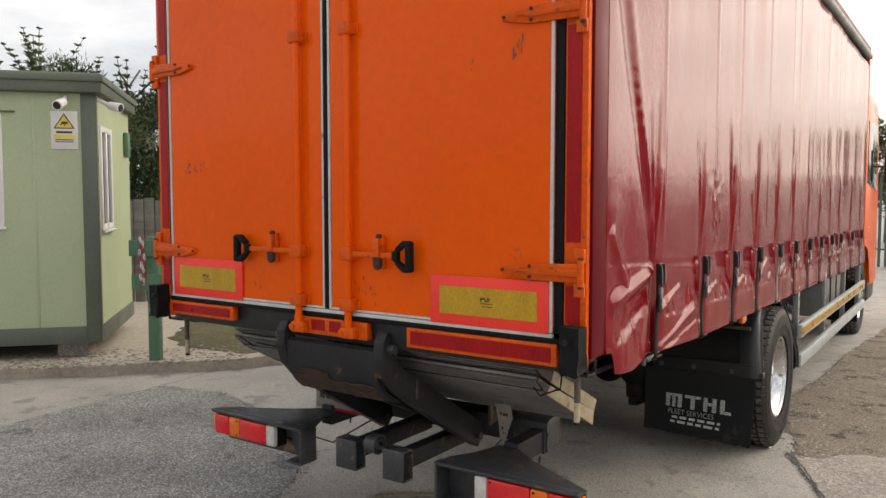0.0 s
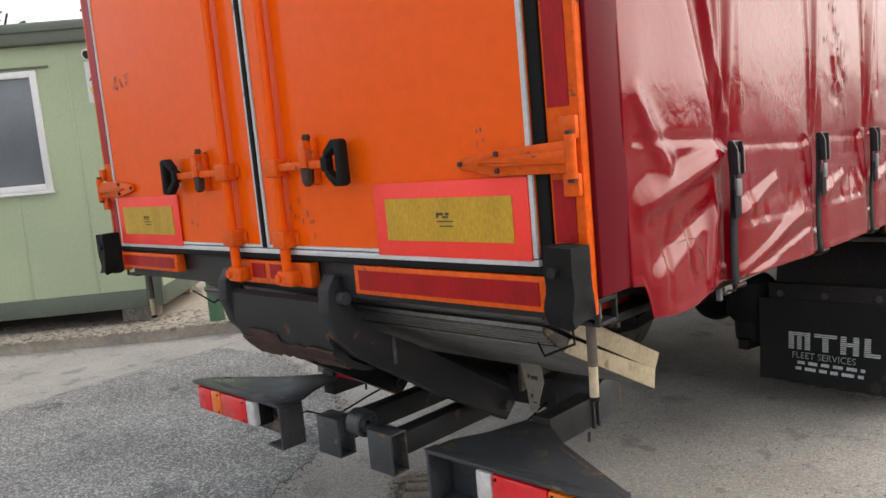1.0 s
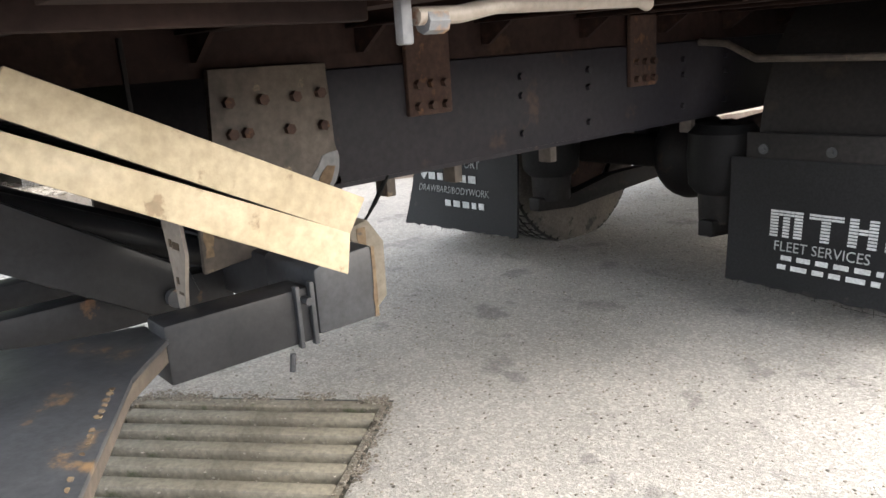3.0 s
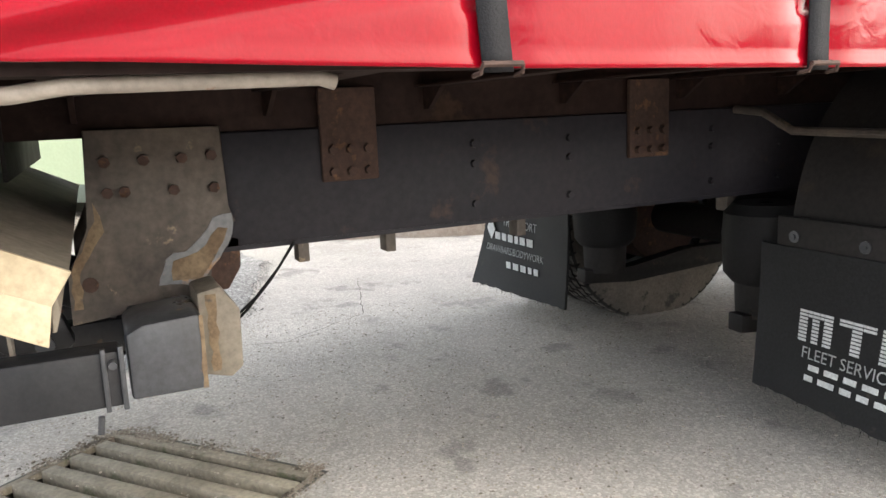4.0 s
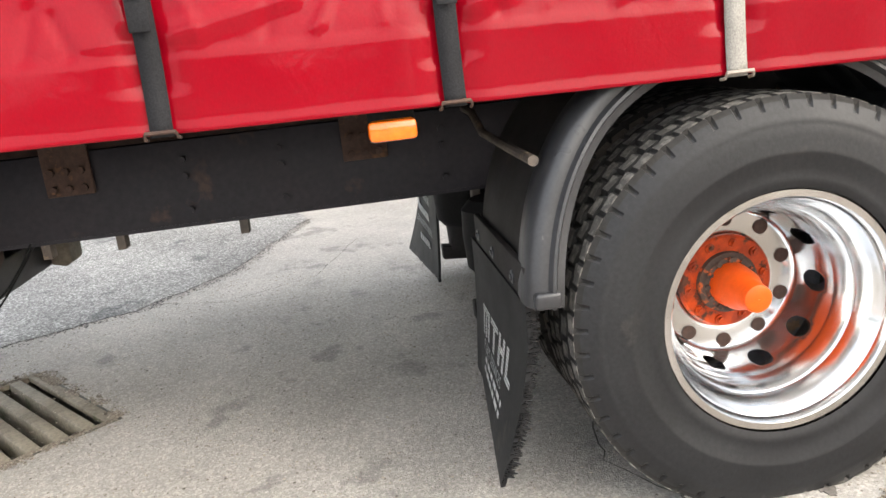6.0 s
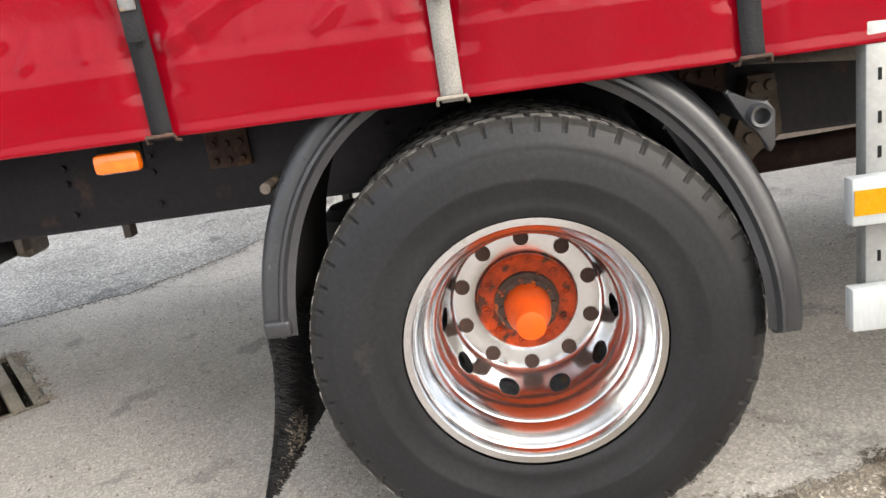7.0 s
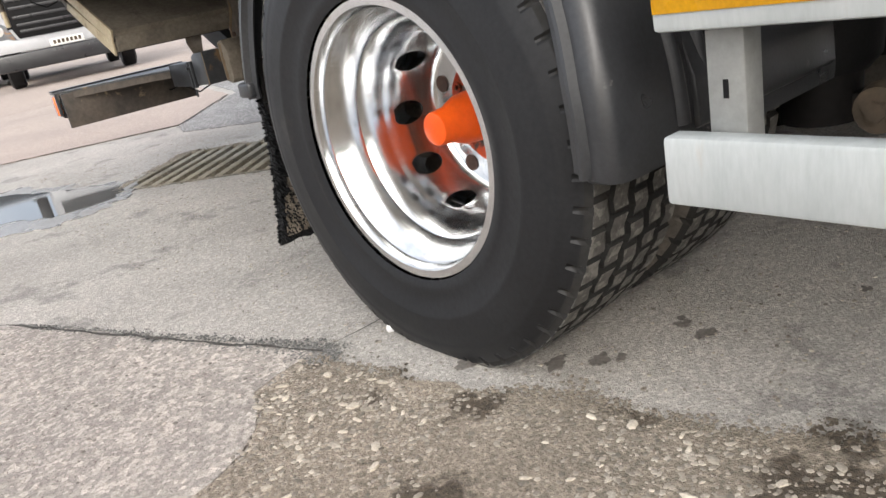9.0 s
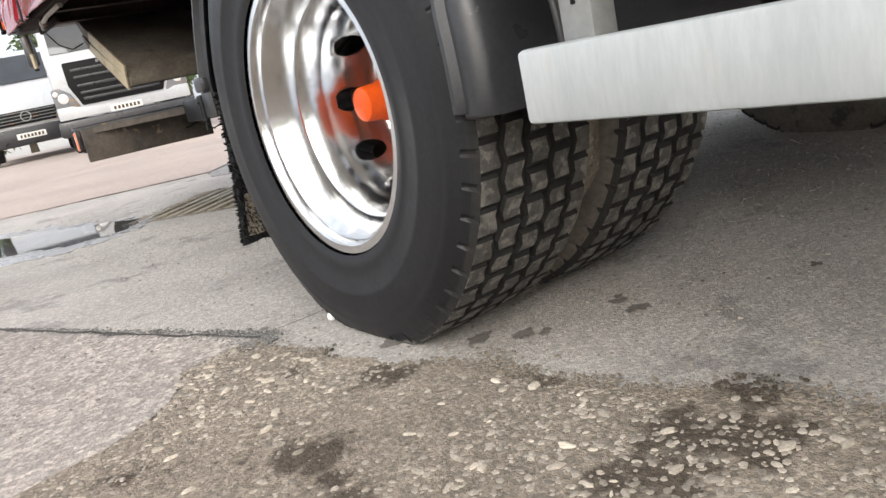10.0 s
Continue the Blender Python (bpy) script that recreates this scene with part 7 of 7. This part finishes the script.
cab_window("u", WU0, WU1, WZ0, WZ1)
cab_window("v", 0.16, 0.76, 1.42, 2.5)
cab_box("drip_bar", CABIN_TRIM, cabin, WU0 - 0.12, WU1 + 0.1, -0.025, -0.001, WZ1 + 0.02, WZ1 + 0.035, 0.002)
sign = cab_box("warning_sign", SIGN_WHITE, cabin, 0.165, 0.415, -0.006, -0.001, 2.24, 2.62, 0.001, "white and yellow camera warning sign")
bm = bmesh.new()
put_prism(bm, [(0.225, 2.445), (0.425, 2.445), (0.325, 2.60)], "y", -0.0075, -0.0062)
bm.transform(CAB_M @ Matrix.Translation((-0.035, 0, 0)))
part("triangle_border", bm, PRINT_DARK, sign)
bm = bmesh.new()
put_prism(bm, [(0.245, 2.456), (0.405, 2.456), (0.325, 2.58)], "y", -0.0088, -0.0077)
bm.transform(CAB_M @ Matrix.Translation((-0.035, 0, 0)))
part("triangle_field", bm, SIGN_YELLOW, sign)
bm = bmesh.new()
for a, b, c, d in ((0.29, 0.35, 2.49, 2.515), (0.315, 0.325, 2.47, 2.49), (0.345, 0.362, 2.48, 2.492), (0.25, 0.40, 2.40, 2.42), (0.24, 0.41, 2.33, 2.338), (0.24, 0.41, 2.31, 2.318)):
    put_box(bm, a, b, -0.0098, -0.009 if c > 2.45 else -0.0062, c, d)
bm.transform(CAB_M @ Matrix.Translation((-0.035, 0, 0)))
pieces("print_mark", bm, PRINT_DARK, sign)
bm = bmesh.new()
put_box(bm, 0.225, 0.425, -0.0075, -0.0062, 2.345, 2.385)
bm.transform(CAB_M @ Matrix.Translation((-0.035, 0, 0)))
part("yellow_band", bm, SIGN_YELLOW, sign)
for u, v, aim in ((0.27, -0.10, (0.1, -0.35, -0.15)), (-0.12, 0.12, (-0.4, -0.2, -0.1))):
    p = CAB_M @ Vector((u, v, 2.70))
    q = CAB_M @ (Vector((u, v, 2.70)) + Vector(aim).normalized() * 0.13)
    bm = bmesh.new()
    put_cyl(bm, p, q, 0.042, 0.05, 20)
    eye_ = part("security_camera", bm, UPVC, cabin, "white bullet security camera")
    one_cyl("camera_lens", GLASS_DARK, eye_, q, q + (q - p).normalized() * 0.004, 0.038)
    bm = bmesh.new()
    put_cyl(bm, p, CAB_M @ Vector((max(u, -0.0), max(v, -0.0), 2.76)), 0.018)
    part("camera_arm", bm, UPVC, eye_)
cab_box("alarm_box", GREEN_WOOD, cabin, -0.06, -0.001, 1.6, 1.78, 2.25, 2.55, 0.02, "dark green alarm box")

# green post with two boards and a plastic chain
barrier = thing("timber_barrier", "green painted timber barrier post with two boards", "barrier")
BP = Vector((-4.42, 2.16, 0))
bx = Vector((0.823, 0.567, 0))
by = Vector((-0.567, 0.823, 0))
BM = Matrix(((bx.x, by.x, 0, BP.x), (bx.y, by.y, 0, BP.y), (0, 0, 1, 0), (0, 0, 0, 1)))
one_box("post", GREEN_WOOD, barrier, -0.055, 0.055, -0.05, 0.05, PAD - 0.10, 1.36, 0.006, "", BM)
one_box("board", GREEN_WOOD, barrier, -0.22, 0.55, -0.085, -0.051, 1.17, 1.33, 0.006, "", BM)
one_box("board", GREEN_WOOD, barrier, -0.20, 0.55, -0.085, -0.051, 0.83, 0.99, 0.006, "", BM)
chain = thing("plastic_chain", "red and white plastic chain draped over the barrier", "chain")
rnd = random.Random(9)
for i in range(30):
    z = 1.345 - 0.031 * (i % 15) - (0.0 if i < 15 else 0.012)
    x = -0.10 + 0.03 * (i // 15) + 0.008 * math.sin(i)
    bm = bmesh.new()
    pts = [(x + 0.009 * math.cos(a), -0.093 + 0.006 * (i % 2), z + 0.02 * math.sin(a)) for a in [k * 0.785 for k in range(9)]]
    put_pipe(bm, pts, 0.0045, 6)
    bm.transform(BM)
    part("chain_link", bm, CHAIN_RED if (i // 2) % 2 else UPVC, chain)

# timber fence behind
fence = thing("timber_fence", "grey weathered close-board timber fence", "fence")
FA, FB = Vector((-9.5, 3.5, 0)), Vector((-4.0, 10.5, 0))
for i in range(56):
    t = i / 56
    p = FA + (FB - FA) * t
    one_box("fence_board", FENCE_WOOD, fence, -0.074, 0.074, -0.012, 0.012, PAD - 0.1, 1.72 + 0.02 * (i % 3), 0.003, "", Matrix.Translation(p) @ Matrix.Rotation(math.atan2(7.0, 5.5), 4, "Z"))


# ---- planting ----
def foliage(name, clumps, per, leaf, material, parent, seed, thin=0.22, upright=0.0):
    """Many small leaves gathered round clump centres (x, y, z, radius)."""
    rg = np.random.default_rng(seed)
    n = len(clumps) * per
    c = np.repeat(np.array([k[:3] for k in clumps]), per, axis=0)
    r = np.repeat(np.array([k[3] for k in clumps]), per)
    d = rg.normal(size=(n, 3))
    d /= np.linalg.norm(d, axis=1)[:, None]
    p = c + d * (r * rg.random(n) ** 0.45)[:, None] * np.array((1, 1, 1.15))
    a = rg.normal(size=(n, 3)) + np.array((0, 0, upright)) + d * 0.8
    a /= np.linalg.norm(a, axis=1)[:, None]
    b = np.cross(a, rg.normal(size=(n, 3)))
    b /= np.linalg.norm(b, axis=1)[:, None]
    s = leaf * (0.5 + rg.random(n))[:, None]
    v = np.stack((p - a * s * 0.5, p + b * s * thin, p + a * s * 0.6, p - b * s * thin), axis=1).reshape(-1, 3)
    me = bpy.data.meshes.new(name)
    me.from_pydata(v.tolist(), [], [(4 * i, 4 * i + 1, 4 * i + 2, 4 * i + 3) for i in range(n)])
    me.materials.append(material)
    return part(name, me, material, parent)


def spray(quads, p, d, reach, rg):
    """A flat fern-like twig: paired scale leaves along a drooping stem."""
    side = d.cross(Vector((rg.uniform(-0.4, 0.4), rg.uniform(-0.4, 0.4), 1))).normalized()
    for k in range(9):
        q = k / 8
        c = p + d * reach * q - Vector((0, 0, 0.22 * reach * q * q))
        for m in (1, -1):
            e = (d + side * m * 0.9).normalized() * (0.03 + 0.11 * (1 - q) * reach / 0.34)
            n = (d - side * m * 0.6).normalized() * 0.0085
            quads.append((c - n, c + e * 0.5 - n * 0.6, c + e, c + n))


def conifer(x, y, base, h, w, seed):
    tree = thing("conifer", "dark green hedge conifer with feathery tips", "conifer", "hedge conifers")
    rg = random.Random(seed)
    bm = bmesh.new()
    put_pipe(bm, [(x, y, base - 0.1), (x + 0.03, y, base + h * 0.4), (x - 0.02, y + 0.03, base + h * 0.55), (x, y, base + h * 0.6)], 0.05, 8)
    for i in range(14):
        a, z = rg.uniform(0, 6.28), base + h * rg.uniform(0.2, 0.9)
        put_pipe(bm, [(x, y, z), (x + 0.5 * w * math.cos(a), y + 0.5 * w * math.sin(a), z + 0.35)], 0.018, 5)
    part("trunk", bm, BARK, tree)
    clumps = []
    for i in range(85):
        t = rg.random()
        rad = w * (0.95 - 0.55 * t) * rg.uniform(0.55, 1.0)
        a = rg.uniform(0, 6.28)
        clumps.append((x + rad * math.cos(a), y + rad * math.sin(a), base + 0.3 + (h - 1.15) * t, w * rg.uniform(0.2, 0.34)))
    foliage("crown", clumps, 240, 0.10, LEAF, tree, seed, 0.085, upright=0.8)
    tips, quads = [], []
    for i in range(13):
        ang, rad = rg.uniform(0, 6.28), w * rg.uniform(0, 0.85)
        tx, ty, hz = x + rad * math.cos(ang), y + rad * math.sin(ang), base + h - 1.45 - rad * 0.3
        lean, side_lean, top = rg.uniform(-0.5, 0.5), rg.uniform(-0.4, 0.4), rg.uniform(0.5, 1.5)
        axis = [(tx + lean * q * q, ty + side_lean * q * q, hz + top * q - 0.25 * abs(lean) * q ** 3) for q in [k / 9 for k in range(10)]]
        bm = bmesh.new()
        put_pipe(bm, axis, 0.006, 5)
        part("shoot", bm, BARK, tree)
        turn = rg.uniform(0, 3.14)
        for k, p in enumerate(axis):
            q = k / 9
            for m in range(6):
                way = turn + 3.1416 * (m % 2) + rg.uniform(-0.7, 0.7) + 1.05 * (m // 2)
                reach = 0.34 * (1.05 - 0.85 * q) * rg.uniform(0.5, 1)
                spray(quads, Vector(p), Vector((math.cos(way), math.sin(way), rg.uniform(0.35, 0.95))).normalized(), reach, rg)
        for k in range(3):
            tips.append((tx + rg.uniform(-0.2, 0.2), ty + rg.uniform(-0.2, 0.2), hz + 0.14 * k, 0.27))
    foliage("tip_foliage", tips, 130, 0.08, LEAF_TIP, tree, seed + 50, 0.06, upright=1.2)
    me = bpy.data.meshes.new("feathery_sprays")
    me.from_pydata([v for q in quads for v in q], [], [(4 * i, 4 * i + 1, 4 * i + 2, 4 * i + 3) for i in range(len(quads))])
    me.materials.append(LEAF_TIP)
    part("feathery_sprays", me, LEAF_TIP, tree)
    return tree


rnd = random.Random(31)
HL = [(-19.5, -7.5), (-15.5, -1.2), (-12.2, 3.2), (-9.2, 7.3), (-6.4, 11.0), (-3.2, 14.6)]
i = 0
for p, q in zip(HL, HL[1:]):
    for k in range(5):
        t = k / 5
        conifer(p[0] + (q[0] - p[0]) * t + rnd.uniform(-0.2, 0.2), p[1] + (q[1] - p[1]) * t + rnd.uniform(-0.2, 0.2), PAD - 0.1, rnd.uniform(3.9, 4.9), rnd.uniform(1.0, 1.25), 100 + i)
        i += 1


def broadleaf(x, y, h, w, seed):
    tree = thing("tree", "leafy green tree beyond the yard", "tree", "far trees")
    rg = random.Random(seed)
    bm = bmesh.new()
    put_cyl(bm, (x, y, -0.05), (x, y, h * 0.45), 0.16, 0.1, 10)
    clumps = []
    for i in range(9):
        a, e = rg.uniform(0, 6.28), rg.uniform(0.35, 0.95)
        tip = (x + w * 0.8 * math.cos(a) * rg.uniform(0.3, 1), y + w * 0.8 * math.sin(a) * rg.uniform(0.3, 1), h * e)
        put_cyl(bm, (x, y, h * rg.uniform(0.25, 0.45)), tip, 0.06, 0.02, 7)
        for k in range(6):
            clumps.append((tip[0] + rg.uniform(-0.6, 0.6), tip[1] + rg.uniform(-0.6, 0.6), tip[2] + rg.uniform(-0.6, 0.5), rg.uniform(0.35, 0.75)))
    part("trunk", bm, BARK, tree)
    foliage("crown", clumps, 110, 0.2, LEAF_FAR, tree, seed)


for k, (x, y, h, w) in enumerate(((3.5, 36, 4.6, 2.2), (-0.5, 33, 5, 2.4), (-4, 32, 5, 2.4), (13, -30, 3.9, 2.6), (8, -29, 4.1, 2.8), (3, -28, 4.3, 2.8), (-3, -28, 4.0, 2.8), (-9, -27, 4.2, 2.6), (-15, -24, 4, 2.5), (-20, -17, 4, 2.5))):
    broadleaf(x, y, h, w, 300 + k)
# the row that closes the yard on the lorry's curtain side
rnd = random.Random(77)
for k in range(19):
    broadleaf(23 + rnd.uniform(-1, 1), -16 + 3.4 * k, rnd.uniform(2.6, 3.4), 2.6, 340 + k)

# steel palisade beyond the lorry's front
palisade = thing("palisade_fence", "dark green steel palisade fence", "fence")
bm = bmesh.new()
put_prism(bm, [(-0.035, 0), (0.035, 0), (0.035, 2.25), (0.0, 2.4), (-0.035, 2.25)], "y", -0.008, 0.008)
pale = mesh_of(bm, "pale", PALISADE)
for k in range(110):
    ob = new("pale", pale)
    ob.parent = palisade
    ob.location = (-6 + k * 0.155, 21.0 - k * 0.02, 0)
for z in (0.45, 1.9):
    bm = bmesh.new()
    put_cyl(bm, (-6, 21.03, z), (11.1, 18.85, z), 0.025, seg=6)
    part("fence_rail", bm, PALISADE, palisade)

pole = thing("utility_pole", "tall weathered timber utility pole", "pole")
one_cyl("pole_shaft", POLE_WOOD, pole, (-16.4, 3.4, 0.05), (-16.4, 3.4, 10.5), 0.13, 0.1)
one_box("cross_arm", POLE_WOOD, pole, -16.45, -16.35, 2.7, 4.1, 9.9, 10.0, 0.01)
bm = bmesh.new()
put_pipe(bm, [(-16.4 + 1.5 * k, 3.4 + 1.6 * k, 9.9 - 0.35 * k + 0.02 * k * k) for k in range(14)], 0.012, 5)
part("wire", bm, RUBBER, pole)


# ---- parked vans ----
RISE = 0.13
bm = bmesh.new()
put_prism(bm, [(-6.8, -0.1), (-6.8, 0.0065), (-8.6, RISE), (-22, RISE), (-22, -0.1)], "x", -9, 9)
tagged(new("road_rise", mesh_of(bm, "road_rise", ROAD_PINK)), "pinkish concrete road rising towards the parked vans", "road", kind="structure")

def van(cx, y0, high, yaw, label):
    """A panel van whose nose is at y0, facing +y."""
    m = Matrix.Translation((cx, y0, RISE)) @ Matrix.Rotation(yaw, 4, "Z")
    v = thing("parked_van", label, "van")

    def add(name, bmv, material, parent, lab=""):
        bmv.transform(m)
        return part(name, bmv, material, parent, lab)
    b = bmesh.new()
    put_prism(b, [(-5.6, 0.45), (-5.65, 2.0), (-5.5, high), (-2.1, high), (-1.55, high - 0.12), (-0.95, 1.55), (-0.25, 1.22), (-0.05, 1.0), (-0.03, 0.62), (-5.6, 0.42)], "x", -0.97, 0.97, 0.07)
    body = add("body", b, VAN_WHITE, v, "white van body")
    b = bmesh.new()
    put_prism(b, [(-1.53, high - 0.16), (-0.93, 1.58), (-0.91, 1.575), (-1.51, high - 0.155)], "x", -0.84, 0.84)
    add("windscreen", b, GLASS_DARK, body)
    b = bmesh.new()
    put_box(b, -0.95, 0.95, -0.16, 0.04, 0.32, 0.66, 0.05)
    bump = add("bumper", b, PLASTIC, v, "black plastic bumper")
    b = bmesh.new()
    put_prism(b, [(-0.52, 0.72), (0.52, 0.72), (0.58, 0.98), (-0.58, 0.98)], "y", -0.06, 0.012, 0.01)
    grille = add("grille", b, RUBBER, v, "black slatted grille")
    b = bmesh.new()
    for z in (0.77, 0.83, 0.89, 0.95):
        put_box(b, -0.54, 0.54, 0.008, 0.02, z - 0.008, z + 0.008)
    add("slat_set", b, STEEL_WORN, grille)
    b = bmesh.new()
    put_lathe(b, [(0, 0.095), (0.012, 0.1), (0.012, 0.08), (0, 0.085)], 30, closed=True)
    b.transform(Matrix.Translation((0, 0.014, 0.86)) @ Matrix.Rotation(radians(90), 4, "Z"))
    add("badge_ring", b, GALV, grille)
    for s in (1, -1):
        b = bmesh.new()
        put_prism(b, [(s * 0.62, 0.78), (s * 0.9, 0.84), (s * 0.92, 1.10), (s * 0.84, 1.14), (s * 0.64, 1.0)], "y", -0.2, -0.01, 0.02)
        add("headlamp", b, LENS_CLEAR, v)
        b = bmesh.new()
        put_box(b, s * 1.0, s * 1.22, -1.35, -1.2, 1.35, 1.75, 0.04)
        add("door_mirror", b, PLASTIC, v)
        b = bmesh.new()
        put_prism(b, [(-1.95, 1.45), (-1.05, 1.45), (-1.5, 2.1), (-1.95, 2.1)], "x", s * 0.965, s * 0.975)
        add("side_window", b, GLASS_DARK, body)
        for y in (-0.95, -4.4):
            b = bmesh.new()
            put_lathe(b, [(-0.11, 0.2), (-0.11, 0.31), (-0.08, 0.34), (0.08, 0.34), (0.11, 0.31), (0.11, 0.2)], 28, (s * 0.84, y, 0.34))
            put_lathe(b, [(0.0, 0.02), (0.06 * s, 0.1), (0.09 * s, 0.2)], 20, (s * 0.84, y, 0.34))
            add("wheel", b, TYRE, v)
    b = bmesh.new()
    put_box(b, -0.26, 0.26, 0.041, 0.05, 0.44, 0.55, 0.004)
    plate_ = add("number_plate", b, SIGN_WHITE, bump, "white number plate with dark bars")
    b = bmesh.new()
    for k in range(7):
        put_box(b, -0.22 + k * 0.064, -0.178 + k * 0.064, 0.0502, 0.0515, 0.465, 0.525)
    add("print_set", b, PRINT_DARK, plate_)
    return v


def cab_lorry(cx, y0, yaw):
    """A light flatbed lorry whose flat cab front is at y0, facing +y."""
    m = Matrix.Translation((cx, y0, RISE)) @ Matrix.Rotation(yaw, 4, "Z")
    v = thing("parked_lorry", "white light lorry with a black grille panel parked facing the yard", "lorry")

    def add(name, bmv, material, parent, lab=""):
        bmv.transform(m)
        return part(name, bmv, material, parent, lab)
    b = bmesh.new()
    put_prism(b, [(-1.75, 0.62), (-1.75, 2.45), (-1.6, 2.6), (-0.75, 2.58), (-0.5, 2.45), (-0.1, 1.66), (-0.03, 1.5), (0.0, 0.62)], "x", -1.06, 1.06, 0.09)
    cab = add("cab", b, VAN_WHITE, v, "white steel cab")
    b = bmesh.new()
    put_prism(b, [(-0.47, 2.36), (-0.115, 1.665), (-0.085, 1.67), (-0.44, 2.38)], "x", -0.93, 0.93, 0.006)
    add("windscreen", b, GLASS_DARK, cab)
    b = bmesh.new()
    put_prism(b, [(-0.80, 1.50), (0.80, 1.50), (0.80, 1.12), (0.66, 0.78), (-0.66, 0.78), (-0.80, 1.12)], "y", -0.06, 0.016, 0.012)
    grille = add("grille", b, RUBBER, v, "black grille panel")
    for k, z in enumerate((1.36, 1.24, 1.10, 0.98, 0.88)):
        b = bmesh.new()
        put_box(b, -0.70 + 0.02 * k, 0.70 - 0.02 * k, 0.012, 0.028, z - 0.022, z + 0.022, 0.006)
        add("slat", b, PLASTIC, grille)
    b = bmesh.new()
    for k in range(8):
        put_box(b, -0.28 + k * 0.072, -0.23 + k * 0.072, 0.0165, 0.019, 1.425, 1.47)
    add("badge_bar", b, STEEL_WORN, grille)
    b = bmesh.new()
    put_prism(b, [(-1.08, 0.58), (1.08, 0.58), (1.08, 0.80), (0.82, 0.80), (0.62, 0.72), (-0.62, 0.72), (-0.82, 0.80), (-1.08, 0.80)], "y", -0.2, 0.05, 0.025)
    add("front_apron", b, VAN_WHITE, v)
    b = bmesh.new()
    put_box(b, -1.13, 1.13, -0.3, 0.07, 0.30, 0.57, 0.05)
    bump = add("bumper", b, PLASTIC, v, "dark grey plastic bumper")
    for s in (1, -1):
        b = bmesh.new()
        put_prism(b, [(s * 0.70, 0.77), (s * 1.08, 0.80), (s * 1.09, 1.10), (s * 0.96, 1.12), (s * 0.80, 1.0)], "y", -0.18, 0.022, 0.02)
        lamp = add("headlamp", b, STEEL_WORN, v)
        for x, z, r in ((0.93, 0.94, 0.085), (1.03, 1.03, 0.045)):
            b = bmesh.new()
            put_lathe(b, [(0.0, r), (0.012, r * 0.96), (0.02, r * 0.7), (0.022, 0.005)], 20)
            b.transform(Matrix.Translation((s * x, 0.02, z)) @ Matrix.Rotation(radians(90), 4, "Z"))
            add("lens", b, LENS_CLEAR, lamp)
        b = bmesh.new()
        put_box(b, s * 1.12, s * 1.30, -0.42, -0.30, 1.55, 2.05, 0.04)
        put_pipe(b, [(s * 1.02, -0.42, 2.1), (s * 1.2, -0.36, 2.12), (s * 1.2, -0.36, 2.0)], 0.016, 8)
        add("door_mirror", b, PLASTIC, v)
        b = bmesh.new()
        put_prism(b, [(-1.45, 1.55), (-0.35, 1.5), (-0.62, 2.3), (-1.45, 2.3)], "x", s * 1.055, s * 1.066)
        add("side_window", b, GLASS_DARK, cab)
        b = bmesh.new()
        put_box(b, s * 0.34, s * 0.44, -5.9, -0.5, 0.62, 0.80, 0.01)
        add("chassis_rail", b, CHASSIS, v)
        for y in (-0.95, -4.4):
            b = bmesh.new()
            put_lathe(b, [(-0.12, 0.2), (-0.12, 0.36), (-0.09, 0.40), (0.09, 0.40), (0.12, 0.36), (0.12, 0.2), (0.05, 0.16), (0.05, 0.02)], 30, (s * 0.92, y, 0.40))
            add("wheel", b, TYRE, v)
    b = bmesh.new()
    put_box(b, -1.08, 1.08, -6.0, -1.95, 0.82, 0.95, 0.015)
    add("load_bed", b, DUSTY_STEEL, v)
    b = bmesh.new()
    put_box(b, -0.26, 0.26, 0.071, 0.08, 0.58, 0.69, 0.004)
    plate_ = add("number_plate", b, SIGN_WHITE, bump, "white number plate with dark bars")
    b = bmesh.new()
    for k in range(7):
        put_box(b, -0.22 + k * 0.064, -0.178 + k * 0.064, 0.0802, 0.0815, 0.605, 0.665)
    add("print_set", b, PRINT_DARK, plate_)
    return v


van(-0.63, -12.3, 2.28, radians(-9), "white panel van parked facing the yard")
cab_lorry(-1.75, -9.4, radians(-14))

# the pebble at the tyre and a blade of litter
bm = bmesh.new()
bmesh.ops.create_icosphere(bm, subdivisions=2, radius=0.014)
for v in bm.verts:
    v.co *= 1 + 0.3 * noise.noise(v.co * 60)
bm.transform(Matrix.Translation((1.262, 3.08, 0.010)))
tagged(new("pebble", mesh_of(bm, "pebble", UPVC, 60)), "small white pebble beside the rear tyre", "pebble")
